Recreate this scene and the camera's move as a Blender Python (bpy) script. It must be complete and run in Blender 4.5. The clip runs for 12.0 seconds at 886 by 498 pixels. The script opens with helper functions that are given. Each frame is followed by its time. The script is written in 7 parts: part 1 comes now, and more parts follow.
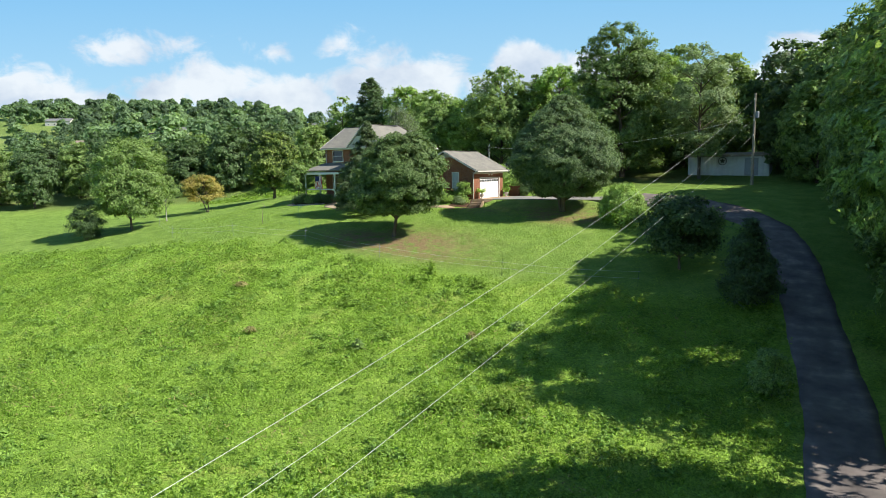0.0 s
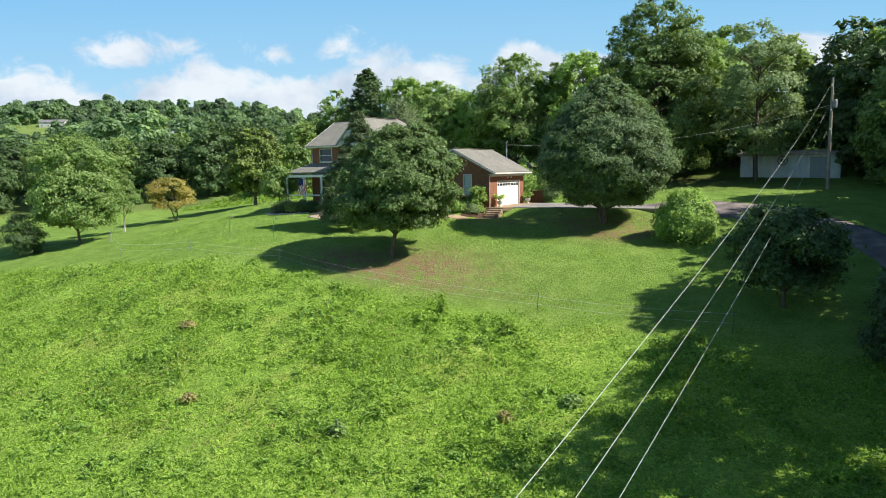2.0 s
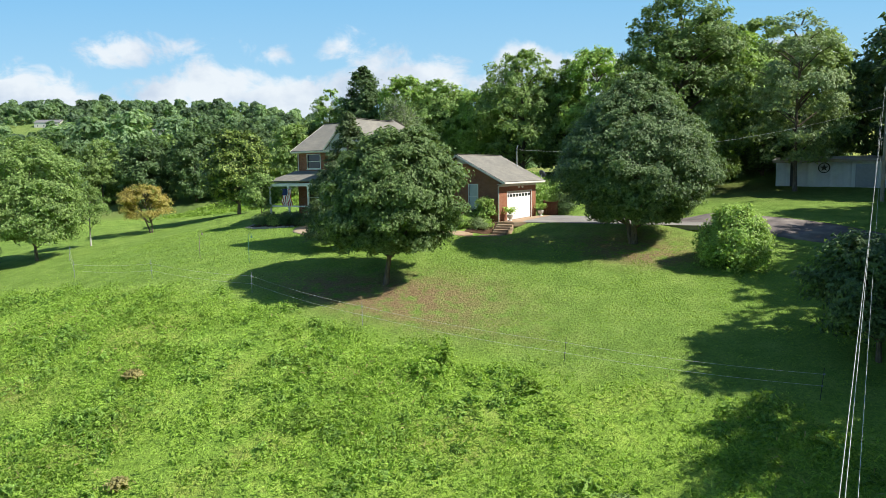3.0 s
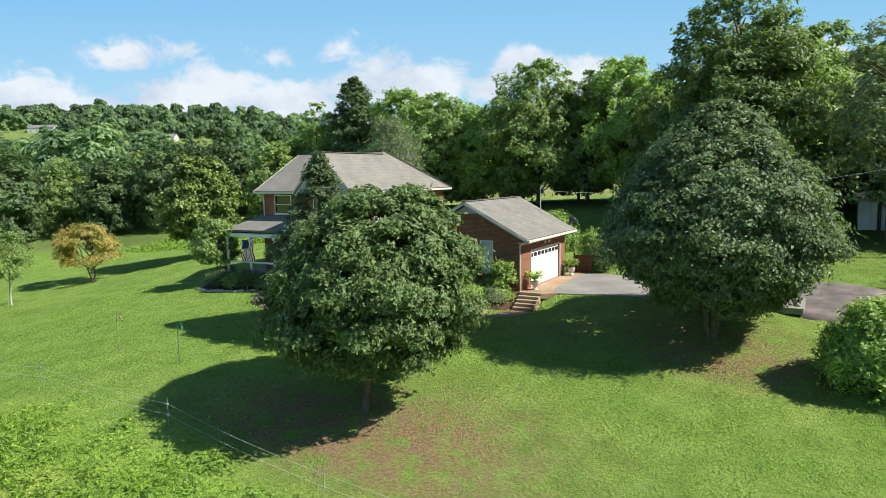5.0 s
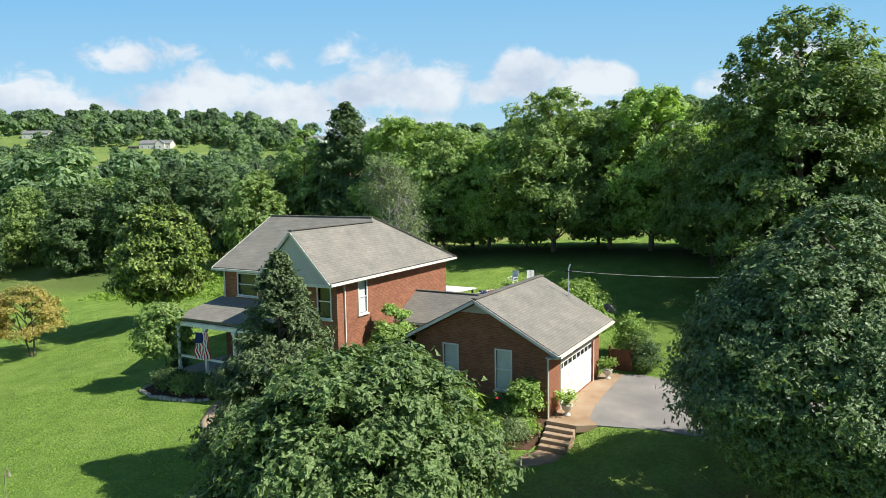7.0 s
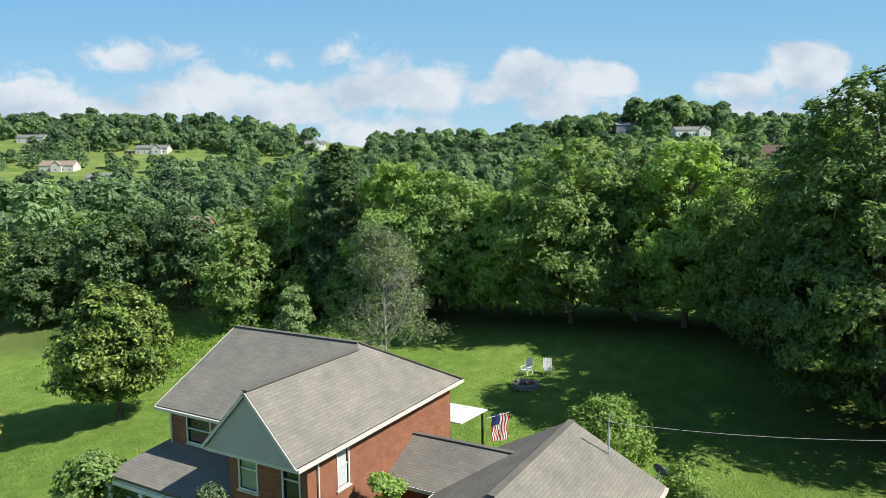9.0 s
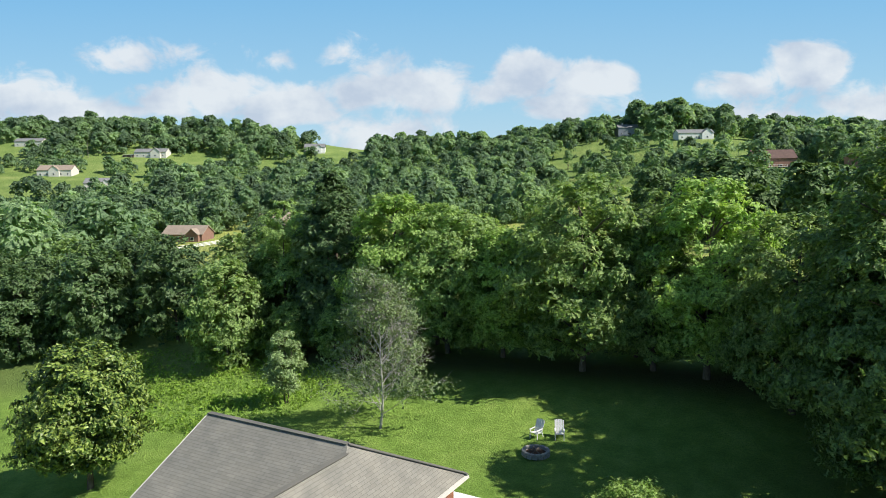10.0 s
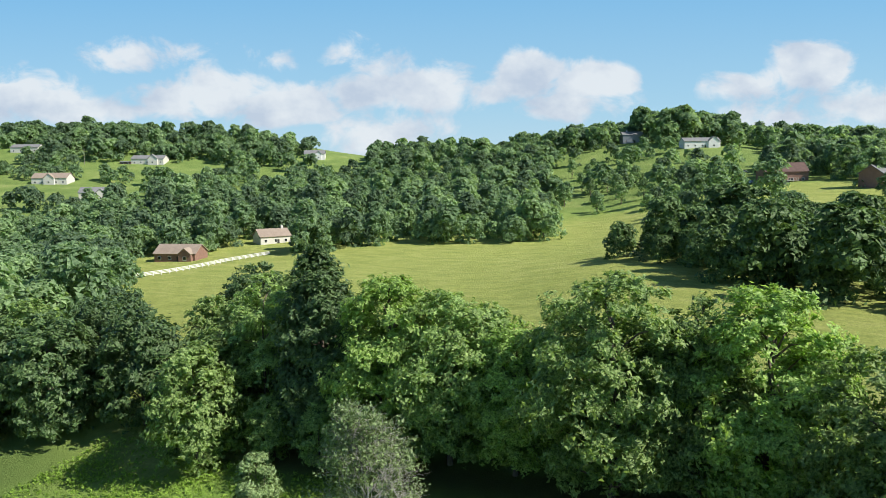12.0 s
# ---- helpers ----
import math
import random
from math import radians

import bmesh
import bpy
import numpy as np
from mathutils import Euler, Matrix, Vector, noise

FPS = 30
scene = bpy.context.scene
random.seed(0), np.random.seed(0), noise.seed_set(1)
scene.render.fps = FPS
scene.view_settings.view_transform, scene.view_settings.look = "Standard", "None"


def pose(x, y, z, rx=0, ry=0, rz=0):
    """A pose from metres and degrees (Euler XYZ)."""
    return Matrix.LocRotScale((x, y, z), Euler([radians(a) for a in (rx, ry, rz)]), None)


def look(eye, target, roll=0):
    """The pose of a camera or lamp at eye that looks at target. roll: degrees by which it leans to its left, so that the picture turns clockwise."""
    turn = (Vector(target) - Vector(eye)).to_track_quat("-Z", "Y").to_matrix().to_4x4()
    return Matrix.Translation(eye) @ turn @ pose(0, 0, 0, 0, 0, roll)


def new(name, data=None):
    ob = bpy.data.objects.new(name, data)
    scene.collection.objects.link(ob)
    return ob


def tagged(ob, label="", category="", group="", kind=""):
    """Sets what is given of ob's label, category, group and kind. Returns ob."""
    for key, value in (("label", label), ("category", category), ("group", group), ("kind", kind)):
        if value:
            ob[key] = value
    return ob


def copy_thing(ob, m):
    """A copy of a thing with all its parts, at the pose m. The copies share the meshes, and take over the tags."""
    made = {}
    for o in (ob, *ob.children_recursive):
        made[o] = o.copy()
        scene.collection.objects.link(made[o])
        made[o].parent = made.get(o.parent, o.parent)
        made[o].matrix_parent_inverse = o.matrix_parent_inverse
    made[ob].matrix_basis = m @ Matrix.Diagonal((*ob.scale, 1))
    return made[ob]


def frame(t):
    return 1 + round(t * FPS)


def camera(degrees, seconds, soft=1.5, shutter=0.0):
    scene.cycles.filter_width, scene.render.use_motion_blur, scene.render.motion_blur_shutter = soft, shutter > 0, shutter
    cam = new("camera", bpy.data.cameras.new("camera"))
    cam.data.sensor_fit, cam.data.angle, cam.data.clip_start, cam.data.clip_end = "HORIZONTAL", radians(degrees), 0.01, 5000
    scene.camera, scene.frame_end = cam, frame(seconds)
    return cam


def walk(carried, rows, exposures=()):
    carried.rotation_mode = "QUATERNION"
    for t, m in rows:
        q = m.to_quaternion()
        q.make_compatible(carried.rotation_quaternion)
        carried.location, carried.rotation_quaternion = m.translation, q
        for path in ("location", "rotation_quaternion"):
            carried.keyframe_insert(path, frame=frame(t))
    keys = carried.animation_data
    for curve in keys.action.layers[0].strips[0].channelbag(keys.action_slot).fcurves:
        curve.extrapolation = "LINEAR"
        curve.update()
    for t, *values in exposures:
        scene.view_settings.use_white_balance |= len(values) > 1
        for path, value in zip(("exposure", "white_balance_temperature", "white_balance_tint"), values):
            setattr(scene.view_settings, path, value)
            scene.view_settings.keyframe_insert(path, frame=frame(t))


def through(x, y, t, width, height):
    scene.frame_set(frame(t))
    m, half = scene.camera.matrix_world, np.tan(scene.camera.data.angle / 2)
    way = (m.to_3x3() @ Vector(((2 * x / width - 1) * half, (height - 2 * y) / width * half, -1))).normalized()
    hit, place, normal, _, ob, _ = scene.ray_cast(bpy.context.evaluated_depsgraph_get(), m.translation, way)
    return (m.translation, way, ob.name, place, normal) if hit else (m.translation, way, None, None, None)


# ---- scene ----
cam = camera(65.6, 12.0, soft=0.65)
PATH = [
    (0, (33.267, -65.058, 3.091), (32.283, -63.332, 2.863), -0.9),
    (0.5, (31.531, -62.401, 3.15), (30.546, -60.676, 2.922), -0.9),
    (1, (29.769, -59.893, 3.127), (28.783, -58.168, 2.9), -0.9),
    (1.5, (27.935, -57.026, 3.155), (26.95, -55.3, 2.929), -0.9),
    (2, (26.064, -53.917, 3.139), (25.078, -52.192, 2.915), -1.0),
    (2.5, (24.112, -50.711, 3.334), (23.127, -48.985, 3.111), -0.9),
    (4.5, (17.083, -38.7, 5.972), (16.095, -36.975, 5.753), -1.0),
    (5, (15.661, -36.288, 6.777), (14.673, -34.562, 6.561), -1.0),
    (5.5, (14.317, -34.055, 7.68), (13.33, -32.329, 7.467), -0.9),
    (6, (13.068, -31.922, 8.631), (12.08, -30.195, 8.419), -0.8),
    (6.5, (11.865, -29.873, 9.624), (10.878, -28.146, 9.415), -0.9),
    (7, (10.724, -27.883, 10.685), (9.736, -26.156, 10.477), -0.9),
    (9, (6.272, -20.376, 15.801), (5.285, -18.649, 15.594), -0.7),
    (9.5, (5.173, -18.41, 17.219), (4.185, -16.684, 17.012), -0.7),
    (10, (4.009, -16.423, 18.709), (3.02, -14.698, 18.502), -0.8),
    (10.5, (2.809, -14.357, 20.255), (1.82, -12.631, 20.048), -0.8),
    (11, (1.655, -12.356, 21.873), (0.664, -10.631, 21.666), -0.8),
    (11.5, (0.446, -10.237, 23.446), (-0.545, -8.512, 23.239), -0.8),
    (12, (-0.745, -8.067, 25.024), (-1.738, -6.343, 24.817), -0.7),
]
walk(cam, [(t, look(eye, target, roll)) for t, eye, target, roll in PATH], [(0.0, 0.74), (2.5, 0.72), (7.0, 0.68), (9.0, 0.57), (12.0, 0.57)])


# ---- world, sun, exposure ----
SUN_AZ, SUN_EL = radians(12.5), radians(44.0)      # from +x towards +y; above the horizon
sun_dir = Vector((math.cos(SUN_AZ) * math.cos(SUN_EL), math.sin(SUN_AZ) * math.cos(SUN_EL), math.sin(SUN_EL)))
sun = new("sun", bpy.data.lights.new("sun", "SUN"))
sun.data.energy, sun.data.angle, sun.data.color = 5.0, radians(0.5), (1.0, 0.95, 0.86)
sun.rotation_euler = sun_dir.to_track_quat("Z", "Y").to_euler()

world = bpy.data.worlds.new("sky")
scene.world = world
world.use_nodes = True
wn = world.node_tree
wn.nodes.clear()


def node(tree, kind, **values):
    n = tree.nodes.new(kind)
    for key, value in values.items():
        if key in n.inputs:
            n.inputs[key].default_value = value
    return n


CLOUDS = [  # bearing, rise, half width, half height, weight
    (-0.44, 0.178, 0.055, 0.028, 0.8),
    (-0.24, 0.169, 0.039, 0.019, 0.32),
    (-0.155, 0.171, 0.044, 0.019, 0.28),
    (-0.083, 0.158, 0.044, 0.023, 0.32),
    (-0.601, 0.122, 0.074, 0.042, 0.95),
    (-0.533, 0.109, 0.057, 0.032, 1),
    (-0.391, 0.119, 0.050, 0.030, 1.05),
    (-0.322, 0.124, 0.066, 0.042, 1.05),
    (-0.23, 0.106, 0.085, 0.034, 1.1),
    (-0.116, 0.121, 0.057, 0.030, 1.1),
    (-0.023, 0.124, 0.066, 0.038, 1.05),
    (-0.077, 0.067, 0.078, 0.04, 0.7),
    (0.120, 0.142, 0.046, 0.034, 1.25),
    (0.211, 0.136, 0.058, 0.032, 1.25),
    (0.062, 0.117, 0.041, 0.026, 0.7),
    (0.183, 0.102, 0.069, 0.025, 0.8),
    (0.416, 0.123, 0.048, 0.023, 0.75),
    (0.528, 0.157, 0.050, 0.042, 1.2),
    (0.571, 0.093, 0.11, 0.04, 0.65),
    (0.49, 0.082, 0.092, 0.03, 0.5),
    (-0.449, 0.102, 0.055, 0.017, 0.6),
]


def make_world():
    t, L = wn, wn.links.new
    sky = t.nodes.new("ShaderNodeTexSky")
    sky.sky_type, sky.sun_disc = "NISHITA", False
    sky.sun_elevation, sky.sun_rotation = SUN_EL, radians(90) - SUN_AZ
    sky.air_density, sky.dust_density, sky.ozone_density = 1.0, 0.3, 3.0

    def math_(op, a, b=0.0):
        n = t.nodes.new("ShaderNodeMath")
        n.operation = op
        for k, v in enumerate((a, b)):
            if hasattr(v, "is_linked"):
                L(v, n.inputs[k])
            else:
                n.inputs[k].default_value = v
        return n.outputs[0]

    def dot_(v, w):
        n = t.nodes.new("ShaderNodeVectorMath")
        n.operation = "DOT_PRODUCT"
        L(v, n.inputs[0])
        n.inputs[1].default_value = w
        return n.outputs["Value"]

    way = t.nodes.new("ShaderNodeTexCoord").outputs["Generated"]
    ahead = math_("MAXIMUM", math_("ABSOLUTE", dot_(way, (-0.497, 0.868, 0))), 0.05)
    rise = math_("DIVIDE", dot_(way, (0, 0, 1)), ahead)
    com = t.nodes.new("ShaderNodeCombineXYZ")
    L(math_("DIVIDE", dot_(way, (0.868, 0.497, 0)), ahead), com.inputs[0])
    L(rise, com.inputs[1])
    flat = com.outputs[0]
    mask = None
    for a, b, ra, rb, w in CLOUDS:
        m = t.nodes.new("ShaderNodeMapping")
        m.inputs["Scale"].default_value, m.inputs["Location"].default_value = (1 / (ra * 1.45), 1 / (rb * 1.1), 1), (-a / (ra * 1.45), -b / (rb * 1.1), 0)
        L(flat, m.inputs[0])
        n = t.nodes.new("ShaderNodeVectorMath")
        n.operation = "LENGTH"
        L(m.outputs[0], n.inputs[0])
        v = math_("MULTIPLY", math_("SUBTRACT", 1.0, n.outputs["Value"]), w)
        mask = v if mask is None else math_("SMOOTH_MAX", mask, v)
        if mask is not v:
            mask.node.inputs[2].default_value = 0.12
    st = t.nodes.new("ShaderNodeMapping")
    st.inputs["Scale"].default_value = (1.0, 1.35, 1.0)
    L(flat, st.inputs[0])
    edge = noise_tex(t, st.outputs[0], 13.0, 8, 0.6, 0.35)
    body = noise_tex(t, st.outputs[0], 9.0, 6, 0.55)
    cover = t.nodes.new("ShaderNodeMapRange")
    cover.interpolation_type = "SMOOTHSTEP"
    for key, value in (("From Min", 0.0), ("From Max", 0.50), ("To Min", 0.0), ("To Max", 0.88)):
        cover.inputs[key].default_value = value
    L(math_("ADD", mask, math_("MULTIPLY", math_("SUBTRACT", edge, 0.5), 2.1)), cover.inputs["Value"])
    tone = ramp(t, math_("ADD", body, math_("MULTIPLY", rise, 0.35)), [(0.40, (5.8, 6.6, 7.9)), (0.62, (8.7, 9.1, 9.5))])
    hz = t.nodes.new("ShaderNodeMapRange")
    for key, value in (("From Min", 0.3), ("From Max", 1.2), ("To Min", 0.85), ("To Max", 0.15)):
        hz.inputs[key].default_value = value
    L(rise, hz.inputs["Value"])
    air = ramp(t, rise, [(0.0, (5.9, 8.0, 9.4)), (0.10, (4.2, 7.2, 9.4)), (0.30, (2.0, 5.5, 9.2)), (0.9, (1.2, 3.4, 7.2))])
    clear = blend(t, hz.outputs[0], sky.outputs[0], air)
    bg = node(t, "ShaderNodeBackground", Strength=0.063)
    L(blend(t, cover.outputs[0], clear, tone), bg.inputs[0])
    out = t.nodes.new("ShaderNodeOutputWorld")
    L(bg.outputs[0], out.inputs[0])


# ---- materials ----
def material(name, build, rough=0.8, spec=0.3):
    m = bpy.data.materials.new(name)
    m.use_nodes = True
    t = m.node_tree
    bsdf = t.nodes["Principled BSDF"]
    bsdf.inputs["Roughness"].default_value = rough
    bsdf.inputs["Specular IOR Level"].default_value = spec
    build(t, bsdf, t.links.new)
    return m


def coords(t, kind="Object", scale=(1, 1, 1), rot=(0, 0, 0)):
    c, m = t.nodes.new("ShaderNodeTexCoord"), t.nodes.new("ShaderNodeMapping")
    m.inputs["Scale"].default_value, m.inputs["Rotation"].default_value = scale, rot
    t.links.new(c.outputs[kind], m.inputs[0])
    return m.outputs[0]


def place(t, scale=(1, 1, 1)):
    g, m = t.nodes.new("ShaderNodeNewGeometry"), t.nodes.new("ShaderNodeMapping")
    m.inputs["Scale"].default_value = scale
    t.links.new(g.outputs["Position"], m.inputs[0])
    return m.outputs[0]


def noise_tex(t, vec, scale, detail=4.0, rough=0.55, distort=0.0):
    n = node(t, "ShaderNodeTexNoise", Scale=scale, Detail=detail, Roughness=rough, Distortion=distort)
    t.links.new(vec, n.inputs["Vector"])
    return n.outputs[0]


def ramp(t, fac, stops):
    r = t.nodes.new("ShaderNodeValToRGB")
    e = r.color_ramp.elements
    while len(e) < len(stops):
        e.new(0.5)
    for k, (p, col) in enumerate(stops):
        e[k].position, e[k].color = p, (*col, 1)
    t.links.new(fac, r.inputs[0])
    return r.outputs[0]


def blend(t, fac, a, b, mode="MIX"):
    m = t.nodes.new("ShaderNodeMixRGB")
    m.blend_type = mode
    for k, v in enumerate((fac, a, b)):
        if hasattr(v, "is_linked"):
            t.links.new(v, m.inputs[k])
        else:
            m.inputs[k].default_value = v if k == 0 else (*v, 1)
    return m.outputs[0]


def bump(t, bsdf, height, strength=0.4, distance=0.02):
    b = node(t, "ShaderNodeBump", Strength=strength, Distance=distance)
    t.links.new(height, b.inputs["Height"])
    t.links.new(b.outputs[0], bsdf.inputs["Normal"])


def mottled(name, a, b, scale=3.0, fine=40.0, rough=0.8, spec=0.3, relief=0.25, metal=0.0):
    def build(t, bsdf, L):
        v = coords(t)
        n1, n2 = noise_tex(t, v, scale), noise_tex(t, v, fine, 3)
        c = ramp(t, n1, [(0.3, a), (0.7, b)])
        c = blend(t, 0.35, c, ramp(t, n2, [(0.3, tuple(x * 0.7 for x in a)), (0.7, tuple(min(1, x * 1.25) for x in b))]))
        L(c, bsdf.inputs["Base Color"])
        bsdf.inputs["Metallic"].default_value = metal
        bump(t, bsdf, n2, relief, 0.01)
    return material(name, build, rough, spec)


def leaf_material(name, dark, mid, light, spread=0.5, through=0.35, gloss=0.35, yellow=None, drift_scale=0.55, cell=0.10, gaps=0.74, turn=1.0):
    """Leaves: each blade and leaflet its own shade and tilt, whole boughs drifting in tone, small gaps, light passing through."""
    m = bpy.data.materials.new(name)
    m.use_nodes = True
    t, L = m.node_tree, m.node_tree.links.new
    bsdf, out = t.nodes["Principled BSDF"], t.nodes["Material Output"]
    g = t.nodes.new("ShaderNodeNewGeometry")
    vor = node(t, "ShaderNodeTexVoronoi", Scale=1.0 / cell, Randomness=1.0)
    L(g.outputs["Position"], vor.inputs["Vector"])
    big = noise_tex(t, place(t), drift_scale, 3)
    sep = t.nodes.new("ShaderNodeSeparateColor")
    L(vor.outputs["Color"], sep.inputs[0])
    one = blend(t, 0.62, g.outputs["Random Per Island"], sep.outputs[0])
    per = ramp(t, one, [(0.16, tuple(c * 0.5 for c in dark)), (0.40, mid), (0.62, light), (0.85, tuple(c * 1.5 for c in light))])
    drift = ramp(t, big, [(0.3, tuple(c * 0.72 for c in dark)), (0.55, mid), (0.75, light)])
    c = blend(t, spread, per, drift)
    if yellow:
        far = ramp(t, noise_tex(t, place(t), 0.9, 2), [(0.52, (0, 0, 0)), (0.66, (1, 1, 1))])
        c = blend(t, far, c, yellow)
    info = t.nodes.new("ShaderNodeObjectInfo")
    hue = t.nodes.new("ShaderNodeHueSaturation")
    mr = t.nodes.new("ShaderNodeMapRange")
    for key, value in (("To Min", 0.82), ("To Max", 1.18)):
        mr.inputs[key].default_value = value
    L(info.outputs["Random"], mr.inputs["Value"])
    L(mr.outputs[0], hue.inputs["Value"])
    L(c, hue.inputs["Color"])
    c = hue.outputs[0]
    L(c, bsdf.inputs["Base Color"])
    bsdf.inputs["Roughness"].default_value = 0.70 - gloss * 0.5
    bsdf.inputs["Specular IOR Level"].default_value = gloss
    # every leaflet turned a little its own way
    off = t.nodes.new("ShaderNodeVectorMath")
    off.operation = "MULTIPLY_ADD"
    L(vor.outputs["Color"], off.inputs[0])
    off.inputs[1].default_value, off.inputs[2].default_value = (turn, turn, turn), (-0.5 * turn, -0.5 * turn, -0.5 * turn + 0.08)
    add = t.nodes.new("ShaderNodeVectorMath")
    add.operation = "ADD"
    L(g.outputs["Normal"], add.inputs[0])
    L(off.outputs[0], add.inputs[1])
    nrm = t.nodes.new("ShaderNodeVectorMath")
    nrm.operation = "NORMALIZE"
    L(add.outputs[0], nrm.inputs[0])
    L(nrm.outputs[0], bsdf.inputs["Normal"])
    tr = t.nodes.new("ShaderNodeBsdfTranslucent")
    L(nrm.outputs[0], tr.inputs["Normal"])
    warm = blend(t, 0.5, c, (1.0, 1.0, 0.35), "MULTIPLY")
    L(blend(t, 1.0, warm, (1.9, 1.9, 1.6), "MULTIPLY"), tr.inputs["Color"])
    mix = t.nodes.new("ShaderNodeMixShader")
    mix.inputs[0].default_value = through
    L(bsdf.outputs[0], mix.inputs[1])
    L(tr.outputs[0], mix.inputs[2])
    cut = t.nodes.new("ShaderNodeMath")
    cut.operation = "GREATER_THAN"
    cut.inputs[1].default_value = gaps
    L(vor.outputs["Distance"], cut.inputs[0])
    hole = t.nodes.new("ShaderNodeBsdfTransparent")
    mix2 = t.nodes.new("ShaderNodeMixShader")
    L(cut.outputs[0], mix2.inputs[0])
    L(mix.outputs[0], mix2.inputs[1])
    L(hole.outputs[0], mix2.inputs[2])
    L(mix2.outputs[0], out.inputs["Surface"])
    return m


def brick_build(t, bsdf, L):
    g = t.nodes.new("ShaderNodeNewGeometry")
    sep, nor = t.nodes.new("ShaderNodeSeparateXYZ"), t.nodes.new("ShaderNodeSeparateXYZ")
    L(g.outputs["Position"], sep.inputs[0])
    run = t.nodes.new("ShaderNodeMath")
    run.operation = "ADD"
    L(sep.outputs["X"], run.inputs[0])
    L(sep.outputs["Y"], run.inputs[1])
    com = t.nodes.new("ShaderNodeCombineXYZ")
    L(run.outputs[0], com.inputs["X"])
    L(sep.outputs["Z"], com.inputs["Y"])
    b = t.nodes.new("ShaderNodeTexBrick")
    for key, value in (("Scale", 1.0), ("Mortar Size", 0.006), ("Mortar Smooth", 0.2), ("Bias", 0.0), ("Brick Width", 0.21), ("Row Height", 0.076)):
        b.inputs[key].default_value = value
    b.inputs["Color1"].default_value = (0.200, 0.074, 0.042, 1)
    b.inputs["Color2"].default_value = (0.285, 0.120, 0.068, 1)
    b.inputs["Mortar"].default_value = (0.270, 0.185, 0.138, 1)
    L(com.outputs[0], b.inputs["Vector"])
    n = noise_tex(t, g.outputs["Position"], 1.3, 4)
    c = blend(t, 0.5, b.outputs[0], ramp(t, n, [(0.3, (0.75, 0.7, 0.68)), (0.7, (1.15, 1.08, 1.0))]), "MULTIPLY")
    L(c, bsdf.inputs["Base Color"])
    bump(t, bsdf, b.outputs["Fac"], -0.5, 0.01)


def shingle_build(t, bsdf, L):
    g = t.nodes.new("ShaderNodeNewGeometry")
    uv = t.nodes.new("ShaderNodeUVMap")
    b = t.nodes.new("ShaderNodeTexBrick")
    for key, value in (("Scale", 1.0), ("Mortar Size", 0.012), ("Mortar Smooth", 0.6), ("Bias", 0.0), ("Brick Width", 0.46), ("Row Height", 0.145)):
        b.inputs[key].default_value = value
    b.inputs["Color1"].default_value = (0.208, 0.198, 0.176, 1)
    b.inputs["Color2"].default_value = (0.244, 0.233, 0.207, 1)
    b.inputs["Mortar"].default_value = (0.152, 0.145, 0.130, 1)
    b.offset_frequency, b.squash_frequency = 2, 3
    L(uv.outputs[0], b.inputs["Vector"])
    n = noise_tex(t, g.outputs["Position"], 0.7, 5, 0.6)
    fine = noise_tex(t, g.outputs["Position"], 60.0, 2)
    c = blend(t, 0.8, b.outputs[0], ramp(t, n, [(0.3, (0.74, 0.76, 0.76)), (0.7, (1.14, 1.12, 1.06))]), "MULTIPLY")
    c = blend(t, 0.5, c, ramp(t, fine, [(0.3, (0.7, 0.7, 0.7)), (0.7, (1.2, 1.2, 1.2))]), "MULTIPLY")
    L(c, bsdf.inputs["Base Color"])
    bump(t, bsdf, b.outputs["Fac"], -0.35, 0.01)


